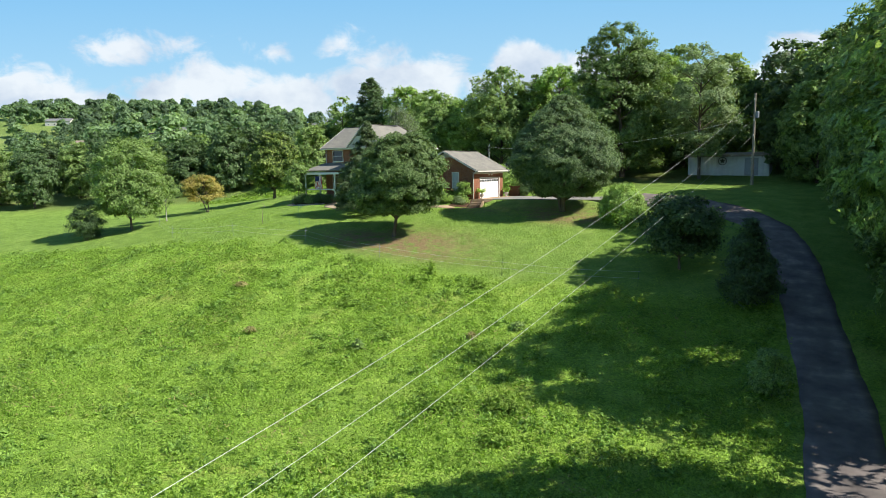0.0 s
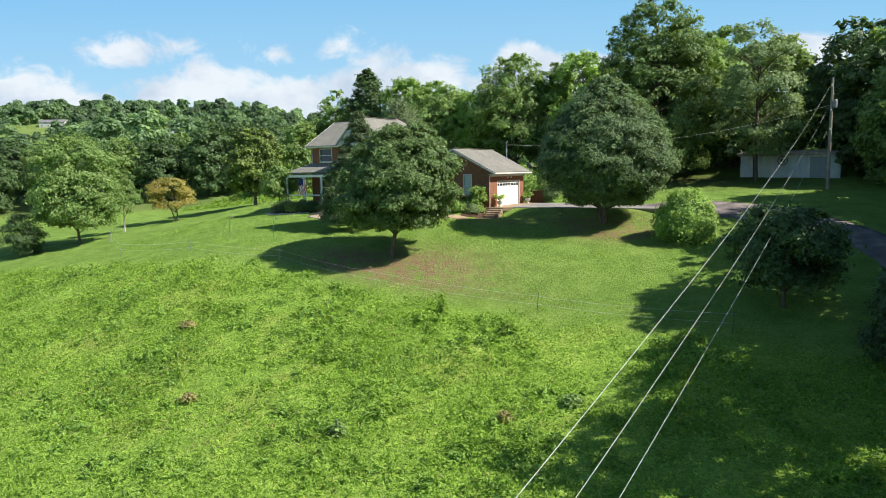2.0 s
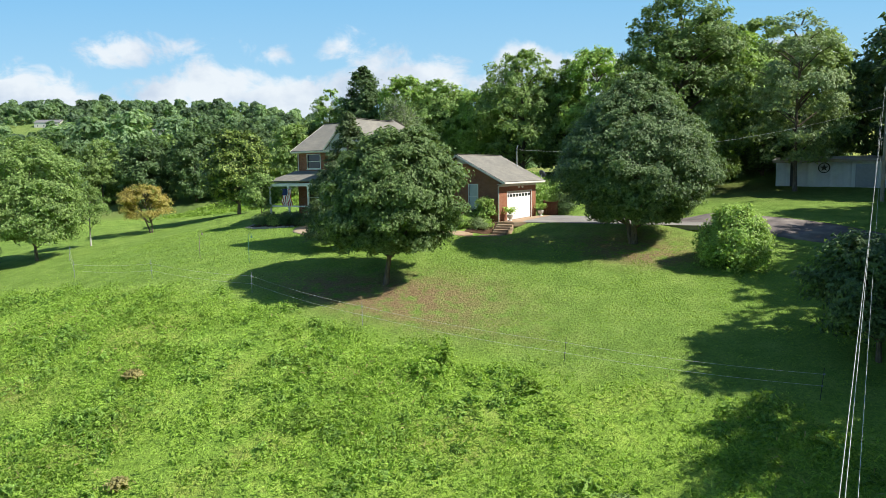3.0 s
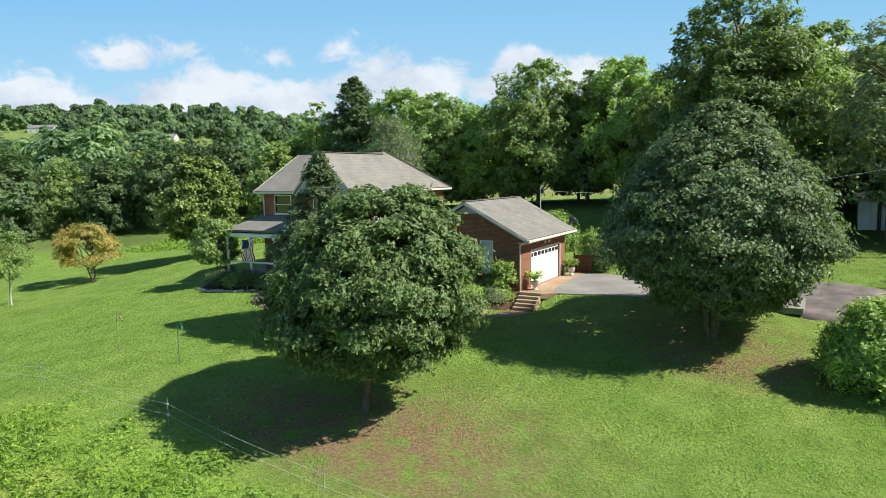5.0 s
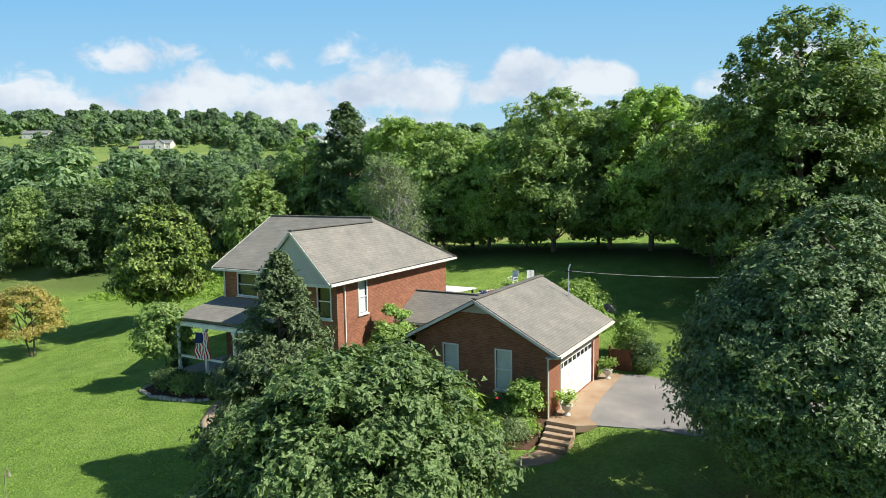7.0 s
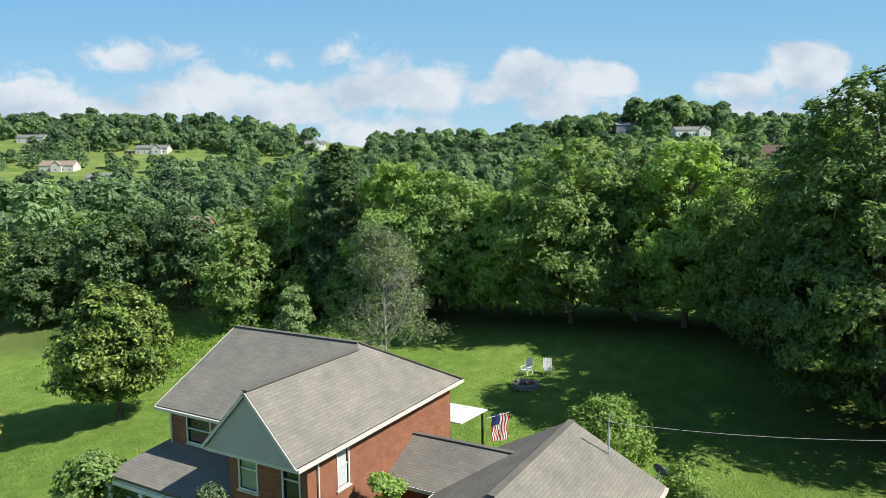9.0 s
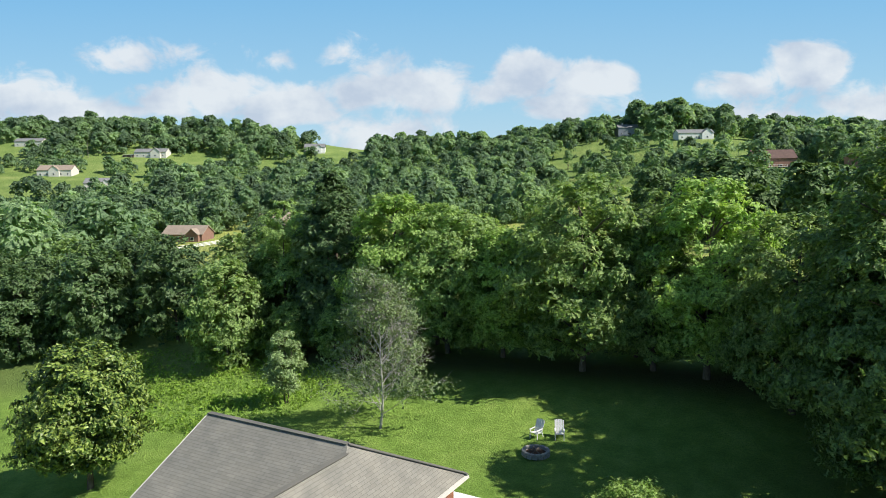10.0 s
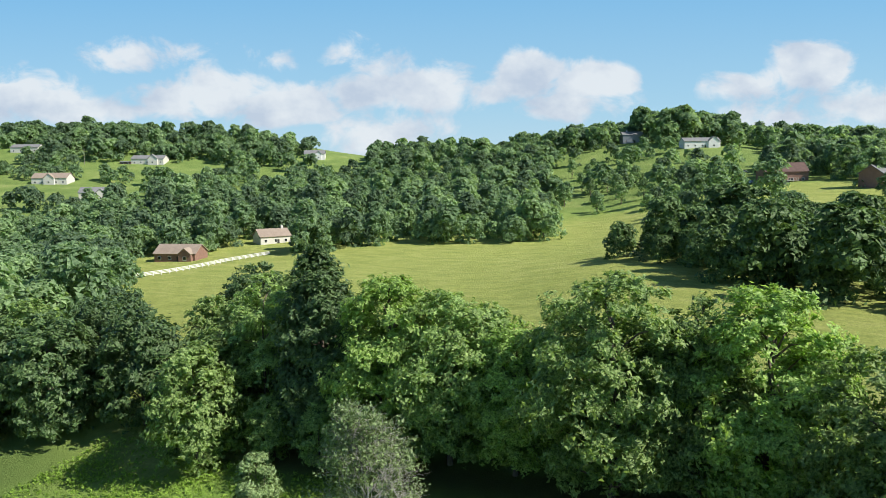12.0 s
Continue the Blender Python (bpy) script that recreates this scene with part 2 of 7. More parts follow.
def ground_build(t, bsdf, L):
    """Grass: a rough weedy field below, mown lawn round the house, hay field and pastures far off, bare earth in patches."""
    p = place(t)
    sep = t.nodes.new("ShaderNodeSeparateXYZ")
    L(p, sep.inputs[0])
    broad, mid, fine = noise_tex(t, p, 0.09, 4, 0.6), noise_tex(t, p, 0.7, 5, 0.65), noise_tex(t, p, 7.0, 4, 0.7)
    tiny = noise_tex(t, p, 30.0, 2, 0.6)
    lawn = ramp(t, mid, [(0.28, (0.150, 0.254, 0.052)), (0.5, (0.202, 0.326, 0.072)), (0.72, (0.260, 0.382, 0.097))])
    weedy = ramp(t, mid, [(0.25, (0.150, 0.255, 0.046)), (0.45, (0.225, 0.370, 0.066)), (0.62, (0.300, 0.450, 0.090)), (0.8, (0.39, 0.47, 0.135))])
    dry = ramp(t, noise_tex(t, p, 0.22, 5, 0.7, 0.4), [(0.52, (0, 0, 0)), (0.68, (0.6, 0.6, 0.6))])
    weedy = blend(t, dry, weedy, (0.34, 0.385, 0.105))
    lush = ramp(t, noise_tex(t, place(t, (1, 1, 3)), 0.42, 5, 0.7, 0.6), [(0.52, (0, 0, 0)), (0.66, (0.5, 0.5, 0.5))])
    weedy = blend(t, lush, weedy, (0.105, 0.205, 0.034))
    grass = blend(t, MASKS(t, "field"), lawn, weedy)
    coarse = ramp(t, MASKS(t, "field"), [(0.0, (0.5, 0.5, 0.5)), (1.0, (0.95, 0.95, 0.95))])
    grass = blend(t, coarse, grass, ramp(t, fine, [(0.25, (0.42, 0.48, 0.40)), (0.46, (1.05, 1.05, 1.0)), (0.72, (1.65, 1.55, 1.3))]), "MULTIPLY")
    grass = blend(t, 0.55, grass, ramp(t, tiny, [(0.25, (0.60, 0.65, 0.60)), (0.75, (1.6, 1.55, 1.4))]), "MULTIPLY")
    grass = blend(t, 0.55, grass, ramp(t, broad, [(0.3, (0.78, 0.85, 0.8)), (0.7, (1.2, 1.1, 1.1))]), "MULTIPLY")
    hay = ramp(t, noise_tex(t, place(t, (0.10, 0.24, 0.1)), 1.0, 8, 0.75), [(0.3, (0.220, 0.280, 0.070)), (0.52, (0.325, 0.365, 0.104)), (0.72, (0.420, 0.420, 0.160))])
    hay = blend(t, 0.8, hay, ramp(t, noise_tex(t, p, 1.6, 5, 0.75), [(0.3, (0.66, 0.68, 0.66)), (0.7, (1.28, 1.25, 1.2))]), "MULTIPLY")
    c = blend(t, MASKS(t, "hay"), grass, hay)
    pasture = ramp(t, noise_tex(t, p, 0.06, 5, 0.6), [(0.3, (0.125, 0.190, 0.052)), (0.55, (0.180, 0.248, 0.070)), (0.75, (0.265, 0.305, 0.105))])
    c = blend(t, MASKS(t, "pasture"), c, pasture)
    earth = ramp(t, fine, [(0.3, (0.22, 0.145, 0.075)), (0.7, (0.42, 0.29, 0.17))])
    spot = ramp(t, noise_tex(t, p, 1.1, 5, 0.7), [(0.34, (0, 0, 0)), (0.54, (0.95, 0.95, 0.95))])
    c = blend(t, blend(t, 1.0, spot, MASKS(t, "bare"), "MULTIPLY"), c, earth)
    # leaf litter, its dark colour also standing in for shade under the trees
    litter_shade = ramp(t, tiny, [(0.3, (0.035, 0.032, 0.014)), (0.7, (0.10, 0.085, 0.035))])
    c = blend(t, MASKS(t, "wood"), c, litter_shade)
    L(c, bsdf.inputs["Base Color"])
    add = t.nodes.new("ShaderNodeMath")
    add.operation = "MULTIPLY_ADD"
    add.inputs[1].default_value = 0.4
    L(tiny, add.inputs[0])
    L(fine, add.inputs[2])
    bump(t, bsdf, add.outputs[0], 1.0, 0.28)


def MASKS(t, name):
    a = t.nodes.new("ShaderNodeAttribute")
    a.attribute_name = name
    return a.outputs["Fac"]


def asphalt_build(t, bsdf, L):
    p = place(t)
    a, b = noise_tex(t, p, 0.8, 5), noise_tex(t, p, 45.0, 3)
    # the palest stop paints patches in place of sun dapples through the trees
    c = ramp(t, a, [(0.3, (0.095, 0.083, 0.078)), (0.55, (0.165, 0.142, 0.130)), (0.72, (0.27, 0.235, 0.205))])
    c = blend(t, 0.5, c, ramp(t, b, [(0.3, (0.6, 0.6, 0.6)), (0.7, (1.4, 1.4, 1.4))]), "MULTIPLY")
    L(c, bsdf.inputs["Base Color"])
    bump(t, bsdf, b, 0.4, 0.01)


def apron_build(t, bsdf, L):
    p = place(t)
    a, b = noise_tex(t, p, 0.5, 5), noise_tex(t, p, 40.0, 3)
    c = ramp(t, a, [(0.32, (0.27, 0.175, 0.105)), (0.5, (0.36, 0.255, 0.165)), (0.68, (0.40, 0.32, 0.235))])
    c = blend(t, 0.5, c, ramp(t, b, [(0.3, (0.7, 0.7, 0.7)), (0.7, (1.25, 1.25, 1.25))]), "MULTIPLY")
    L(c, bsdf.inputs["Base Color"])
    bump(t, bsdf, b, 0.3, 0.008)


def parking_build(t, bsdf, L):
    p = place(t)
    a, b = noise_tex(t, p, 0.35, 5), noise_tex(t, p, 40.0, 3)
    c = ramp(t, a, [(0.32, (0.19, 0.180, 0.168)), (0.55, (0.26, 0.245, 0.225)), (0.7, (0.34, 0.305, 0.26))])
    c = blend(t, 0.5, c, ramp(t, b, [(0.3, (0.65, 0.65, 0.65)), (0.7, (1.3, 1.3, 1.3))]), "MULTIPLY")
    L(c, bsdf.inputs["Base Color"])
    bump(t, bsdf, b, 0.35, 0.008)


def bark_build(t, bsdf, L):
    v = coords(t, "Object", (1, 1, 0.25))
    a = noise_tex(t, v, 9.0, 5, 0.65)
    L(ramp(t, a, [(0.3, (0.055, 0.042, 0.032)), (0.7, (0.20, 0.165, 0.13))]), bsdf.inputs["Base Color"])
    bump(t, bsdf, a, 0.8, 0.03)


def glass_build(t, bsdf, L):
    v = place(t)
    L(ramp(t, noise_tex(t, v, 0.8, 2), [(0.3, (0.012, 0.015, 0.018)), (0.7, (0.03, 0.035, 0.04))]), bsdf.inputs["Base Color"])


MAT = {
    "ground": material("grass_ground", ground_build, 0.95, 0.08),
    "brick": material("red_brick", brick_build, 0.85, 0.2),
    "shingle": material("asphalt_shingles", shingle_build, 0.92, 0.15),
    "asphalt": material("asphalt", asphalt_build, 0.9, 0.2),
    "apron": material("exposed_aggregate", apron_build, 0.9, 0.2),
    "bark": material("bark", bark_build, 0.95, 0.1),
    "glass": material("window_glass", glass_build, 0.06, 0.6),
    "white": mottled("white_paint", (0.644, 0.635, 0.607), (0.754, 0.745, 0.718), 2.0, 60.0, 0.55, 0.35, 0.08),
    "trim": mottled("cream_trim", (0.540, 0.513, 0.459), (0.648, 0.621, 0.567), 2.0, 60.0, 0.6, 0.3, 0.08),
    "siding": mottled("pale_grey_siding", (0.405, 0.385, 0.378), (0.490, 0.468, 0.458), 1.0, 50.0, 0.7, 0.25, 0.1),
    "blind": mottled("pale_blind", (0.450, 0.486, 0.486), (0.558, 0.594, 0.585), 1.5, 30.0, 0.35, 0.5, 0.03),
    "greenpanel": mottled("pale_green_screen", (0.22, 0.30, 0.20), (0.30, 0.38, 0.27), 1.5, 40.0, 0.5, 0.4, 0.05),
    "dark": mottled("dark_trim", (0.03, 0.028, 0.026), (0.06, 0.055, 0.05), 3.0, 40.0, 0.6, 0.3, 0.1),
    "steel": mottled("galvanised_steel", (0.468, 0.486, 0.495), (0.612, 0.630, 0.630), 1.2, 25.0, 0.5, 0.4, 0.1, 0.0),
    "rust": mottled("rusty_tin", (0.20, 0.15, 0.12), (0.38, 0.34, 0.31), 1.0, 25.0, 0.7, 0.3, 0.15),
    "pole": mottled("weathered_pole", (0.20, 0.17, 0.14), (0.34, 0.30, 0.25), 2.0, 30.0, 0.9, 0.15, 0.3),
    "wire": mottled("bare_cable", (0.60, 0.60, 0.56), (0.75, 0.75, 0.70), 2.0, 30.0, 0.4, 0.5, 0.05, 0.3),
    "wood": mottled("brown_wood", (0.13, 0.055, 0.032), (0.22, 0.10, 0.06), 2.0, 30.0, 0.8, 0.2, 0.2),
    "terracotta": mottled("terracotta", (0.36, 0.16, 0.09), (0.46, 0.22, 0.13), 4.0, 40.0, 0.85, 0.2, 0.1),
    "stone": mottled("grey_stone", (0.22, 0.21, 0.19), (0.38, 0.36, 0.33), 4.0, 40.0, 0.9, 0.2, 0.4),
    "soil": mottled("mulch", (0.05, 0.03, 0.02), (0.12, 0.07, 0.045), 4.0, 30.0, 0.95, 0.1, 0.6),
    "grey": mottled("grey_plastic", (0.20, 0.22, 0.25), (0.28, 0.30, 0.33), 4.0, 40.0, 0.4, 0.5, 0.05),
    "red": mottled("faded_red_cloth", (0.38, 0.03, 0.04), (0.48, 0.05, 0.06), 4.0, 60.0, 0.85, 0.1, 0.05),
    "blue": mottled("navy_cloth", (0.02, 0.03, 0.10), (0.035, 0.05, 0.15), 4.0, 60.0, 0.85, 0.1, 0.05),
    "cloth": mottled("white_cloth", (0.66, 0.66, 0.65), (0.78, 0.78, 0.77), 4.0, 60.0, 0.85, 0.1, 0.05),
    "urn": mottled("pale_stone_urn", (0.50, 0.46, 0.40), (0.62, 0.58, 0.52), 6.0, 50.0, 0.8, 0.2, 0.15),
    "navy_metal": mottled("navy_metal", (0.030, 0.040, 0.060), (0.050, 0.062, 0.085), 6.0, 50.0, 0.35, 0.5, 0.05),
    "greenmetal": mottled("green_metal", (0.05, 0.16, 0.11), (0.08, 0.22, 0.15), 6.0, 50.0, 0.5, 0.4, 0.1),
    "parking": material("worn_asphalt", parking_build, 0.9, 0.2),
    "farbrick": mottled("dull_brick", (0.20, 0.115, 0.088), (0.28, 0.165, 0.13), 1.0, 8.0, 0.85, 0.2, 0.1),
    "farroof": mottled("tan_shingles", (0.24, 0.19, 0.15), (0.32, 0.26, 0.21), 0.6, 6.0, 0.9, 0.15, 0.15),
    "greyroof": mottled("grey_shingles", (0.15, 0.15, 0.155), (0.23, 0.23, 0.23), 0.6, 6.0, 0.9, 0.15, 0.15),
    "redroof": mottled("brown_red_shingles", (0.10, 0.068, 0.06), (0.15, 0.098, 0.086), 0.6, 6.0, 0.9, 0.15, 0.15),
    "deadwood": mottled("grey_dead_bark", (0.29, 0.275, 0.25), (0.50, 0.475, 0.44), 6.0, 40.0, 0.95, 0.1, 0.3),
    "maple": leaf_material("maple_leaves", (0.051, 0.093, 0.029), (0.093, 0.153, 0.046), (0.160, 0.230, 0.086), 0.25, 0.32, 0.34, cell=0.045, gaps=0.80, turn=0.9),
    "pear": leaf_material("pear_leaves", (0.065, 0.120, 0.046), (0.115, 0.196, 0.075), (0.207, 0.294, 0.130), 0.22, 0.30, 0.40, cell=0.048, gaps=0.80, turn=0.9),
    "magnolia": leaf_material("magnolia_leaves", (0.034, 0.074, 0.018), (0.092, 0.175, 0.032), (0.290, 0.370, 0.075), 0.3, 0.2, 0.45, cell=0.15, gaps=0.95, turn=1.2),
    "broad": leaf_material("broad_leaves", (0.102, 0.168, 0.053), (0.177, 0.267, 0.087), (0.285, 0.380, 0.134), 0.42, 0.38, 0.30, cell=0.1, gaps=0.92, turn=0.95),
    "bright": leaf_material("bright_leaves", (0.149, 0.246, 0.063), (0.244, 0.370, 0.096), (0.352, 0.483, 0.141), 0.4, 0.38, 0.32, cell=0.085, gaps=0.92, turn=0.9),
    "deep": leaf_material("deep_leaves", (0.042, 0.079, 0.032), (0.077, 0.134, 0.048), (0.129, 0.199, 0.076), 0.4, 0.32, 0.4, cell=0.1, gaps=0.92, turn=0.9),
    "olive": leaf_material("olive_leaves", (0.073, 0.127, 0.040), (0.131, 0.210, 0.061), (0.213, 0.308, 0.097), 0.4, 0.36, 0.38, cell=0.1, gaps=0.92, turn=0.95),
    "orange": leaf_material("turning_leaves", (0.27, 0.235, 0.075), (0.43, 0.365, 0.115), (0.57, 0.48, 0.160), 0.4, 0.38, 0.3, (0.26, 0.30, 0.07), cell=0.08, gaps=0.92),
    "pale": leaf_material("pale_leaves", (0.125, 0.186, 0.084), (0.194, 0.270, 0.120), (0.275, 0.360, 0.168), 0.4, 0.3, 0.3, cell=0.08, gaps=0.92),
    "weed": leaf_material("weed_leaves", (0.121, 0.221, 0.032), (0.200, 0.326, 0.050), (0.299, 0.420, 0.084), 0.5, 0.40, 0.2, cell=0.06, gaps=0.8),
    "tuft": leaf_material("tuft_leaves", (0.100, 0.190, 0.036), (0.170, 0.295, 0.056), (0.255, 0.385, 0.086), 0.4, 0.35, 0.2, cell=0.06, gaps=0.92),
    "spruce": leaf_material("spruce_sprays", (0.058, 0.094, 0.044), (0.100, 0.146, 0.068), (0.165, 0.215, 0.105), 0.4, 0.25, 0.25, cell=0.06, gaps=0.85, turn=1.5),
    "straw": leaf_material("dry_stalks", (0.22, 0.21, 0.08), (0.33, 0.30, 0.12), (0.42, 0.38, 0.17), 0.4, 0.3, 0.2, cell=0.06, gaps=0.9),
    "thicket": leaf_material("thicket_leaves", (0.042, 0.084, 0.030), (0.074, 0.134, 0.043), (0.127, 0.204, 0.063), 0.45, 0.22, 0.25, None, 0.2, cell=0.3, gaps=0.95, turn=0.9),
    # far leaves: distance haze is mixed into the colours, paler and bluer than near ones
    "far": leaf_material("hazy_far_leaves", (0.079, 0.141, 0.079), (0.142, 0.226, 0.117), (0.219, 0.310, 0.163), 0.42, 0.42, 0.15, None, 0.11, cell=0.3, gaps=0.95, turn=0.9),
    "fardark": leaf_material("hazy_far_dark_leaves", (0.058, 0.107, 0.064), (0.104, 0.167, 0.097), (0.161, 0.228, 0.135), 0.42, 0.42, 0.15, None, 0.11, cell=0.3, gaps=0.95, turn=0.9),
    "farlight": leaf_material("hazy_far_light_leaves", (0.095, 0.164, 0.086), (0.171, 0.260, 0.125), (0.262, 0.355, 0.178), 0.42, 0.42, 0.15, None, 0.11, cell=0.3, gaps=0.95, turn=0.9),
}


make_world()


# ---- mesh helpers ----
def part(name, bm, mat, parent=None, label="", smooth=False):
    me = bpy.data.meshes.new(name)
    bm.to_mesh(me)
    bm.free()
    if smooth:
        me.shade_smooth()
    me.materials.append(MAT[mat] if isinstance(mat, str) else mat)
    ob = new(name, me)
    if parent is not None:
        ob.parent = parent
    if label:
        ob["label"] = label
    return ob


def arrays(name, verts, faces, mat, parent=None, label="", smooth=False):
    """A mesh from numpy corners and quads (or triangles)."""
    me = bpy.data.meshes.new(name)
    k = faces.shape[1]
    me.vertices.add(len(verts))
    me.vertices.foreach_set("co", np.ascontiguousarray(verts, np.float32).ravel())
    me.loops.add(faces.size)
    me.loops.foreach_set("vertex_index", np.ascontiguousarray(faces, np.int32).ravel())
    me.polygons.add(len(faces))
    me.polygons.foreach_set("loop_start", np.arange(0, faces.size, k, dtype=np.int32))
    me.update(calc_edges=True)
    if smooth:
        me.shade_smooth()
    if mat is not None:
        me.materials.append(MAT[mat] if isinstance(mat, str) else mat)
    ob = new(name, me)
    if parent is not None:
        ob.parent = parent
    if label:
        ob["label"] = label
    return ob


def empty(name, at=(0, 0, 0), turn=0.0, **tags):
    ob = new(name)
    ob.location, ob.rotation_euler = at, (0, 0, radians(turn))
    return tagged(ob, **tags)


def box(bm, x0, x1, y0, y1, z0, z1, bevel=0.0):
    vs = [bm.verts.new((x, y, z)) for z in (z0, z1) for x, y in ((x0, y0), (x1, y0), (x1, y1), (x0, y1))]
    made = [bm.faces.new([vs[i] for i in q]) for q in ((3, 2, 1, 0), (4, 5, 6, 7), (0, 1, 5, 4), (1, 2, 6, 5), (2, 3, 7, 6), (3, 0, 4, 7))]
    if bevel:
        edges = {e for f in made for e in f.edges}
        bmesh.ops.bevel(bm, geom=list(edges), offset=bevel, segments=1, affect="EDGES")
    return made


def boxes(*dims, bevel=0.0):
    bm = bmesh.new()
    for d in dims:
        box(bm, *d, bevel=bevel)
    return bm


def tubes(paths, sides=7):
    """Corners and quads of tapered tubes; each path is a list of (point, radius)."""
    V, Q, n = [], [], 0
    for path in paths:
        pts = np.array([p for p, r in path], float)
        for k, (p, r) in enumerate(path):
            d = pts[min(k + 1, len(pts) - 1)] - pts[max(k - 1, 0)]
            d = d / (np.linalg.norm(d) + 1e-9)
            a = np.cross(d, (0.3, 0.9, 0.2) if abs(d[2]) > 0.8 else (0, 0, 1))
            a = a / (np.linalg.norm(a) + 1e-9)
            b = np.cross(d, a)
            ang = np.arange(sides) * 2 * math.pi / sides
            V.append(pts[k] + r * (np.cos(ang)[:, None] * a + np.sin(ang)[:, None] * b))
        for k in range(len(path) - 1):
            i = np.arange(sides)
            j = (i + 1) % sides
            Q.append(np.stack([n + k * sides + i, n + k * sides + j, n + (k + 1) * sides + j, n + (k + 1) * sides + i], 1))
        n += sides * len(path)
    return np.concatenate(V), np.concatenate(Q)


def tube(name, path, mat, parent=None, label="", sides=8):
    v, q = tubes([path], sides)
    return arrays(name, v, q, mat, parent, label, True)


def lathe(bm, profile, sides=16, at=(0, 0, 0)):
    rings = [[bm.verts.new((at[0] + r * math.cos(a), at[1] + r * math.sin(a), at[2] + z)) for a in [2 * math.pi * k / sides for k in range(sides)]] for r, z in profile]
    for lo, hi in zip(rings, rings[1:]):
        for k in range(sides):
            bm.faces.new((lo[k], lo[(k + 1) % sides], hi[(k + 1) % sides], hi[k]))
    bm.faces.new(rings[-1])
    bm.faces.new(rings[0][::-1])
    return bm


# ---- the lie of the land ----
def smooth(x, a, b):
    s = np.clip((np.asarray(x, float) - a) / (b - a), 0, 1)
    return s * s * (3 - 2 * s)


KNOLL = (-0.275, -0.748, 4.931, -1.880, 0.984, -4.537, 0.674, -0.147, 0.515, 2.979, 0.438, 3.020, 1.092, -1.366)
SWELLS = [(-12.3, -17.7, 0.787), (12.0, -18.9, -0.416), (20.0, -45.0, 0.619), (22.0, 10.0, 0.456), (0.0, 18.0, -0.491), (-40.0, 0.0, -0.275), (40.0, 30.0, -0.461), (45.0, 10.0, 0.456), (-20.0, -45.0, -0.366), (-55.0, -20.0, 0.348), (40.0, -10.0, -0.275), (22.3, -33.5, 0.21), (8.8, -32.9, -0.153), (-21.6, -2.8, 0.171), (33.0, 0.0, 0.237), (45.0, -30.0, -0.235)]
HUMPS = [(22.3, -33.5, 0.451), (-36.0, 8.0, 0.284), (-40.0, 0.0, -0.247), (33.4, -26.6, -0.252), (-6.1, -23.2, 0.266), (-0.6, -14.5, -0.289), (2.9, -9.2, 0.317), (-5.8, -32.9, -0.22), (0.0, 8.0, -0.227)]


def yard(x, y):
    X, Y = np.clip(x, -62, 48) / 40, np.clip(y, -47, 36) / 40
    terms = (1, X, Y, X * X, X * Y, Y * Y, X ** 3, X * X * Y, X * Y * Y, Y ** 3, X ** 4, Y ** 4, X * X * Y * Y, Y ** 5)
    z = sum(c * k for c, k in zip(KNOLL, terms))
    for cx, cy, h in SWELLS:
        z = z + h * np.exp(-((x - cx) ** 2 + (y - cy) ** 2) / 144.5)
    for cx, cy, h in HUMPS:
        z = z + h * np.exp(-((x - cx) ** 2 + (y - cy) ** 2) / 50.0)
    return z


BEARS = (-0.70, -0.50, -0.30, -0.10, 0.08, 0.22, 0.36, 0.50, 0.70)
REACH = (60, 150, 220, 290, 360, 430, 510, 580, 650, 750)
RISE = ((1.0, 2.0, 3.0, 3.4, 3.4, 3.6, 4.0, 4.0, 4.0), (-2.0, -1.0, 0.0, 0.5, 2.0, 6.0, 7.0, 6.0, 5.0), (-5.0, -5.0, -3.0, -1.5, -0.5, 2.0, 9.0, 12.0, 14.0),
        (-4.0, -4.0, -2.5, -1.0, 0.0, 2.0, 12.0, 17.0, 21.0), (3.0, 3.0, 3.0, 5.0, 5.0, 7.0, 19.0, 24.0, 26.0), (15.0, 10.0, 9.0, 11.0, 12.0, 15.0, 30.0, 32.0, 33.0),
        (27.0, 24.0, 22.0, 20.0, 22.0, 32.0, 45.0, 42.0, 40.0), (45.0, 40.0, 35.0, 31.0, 34.0, 49.0, 59.0, 45.0, 36.0), (65.0, 66.0, 58.0, 43.0, 44.0, 56.0, 58.0, 41.0, 34.0), (64.0, 68.0, 74.0, 47.0, 43.0, 46.0, 48.0, 38.0, 32.0))


def relief():
    """The rise of the valley and hills, evened out, over bearing and distance."""
    b, v = np.linspace(-0.7, 0.7, 71), np.linspace(60, 750, 139)
    rows = np.stack([np.interp(b, BEARS, r) for r in RISE])
    g = np.stack([np.interp(v, REACH, rows[:, k]) for k in range(len(b))], 1)
    for _ in range(8):
        p = np.pad(g, 1, "edge")
        g = (p[:-2, 1:-1] + p[2:, 1:-1] + p[1:-1, :-2] + p[1:-1, 2:] + 2 * g) / 6
    return g


RELIEF = relief()


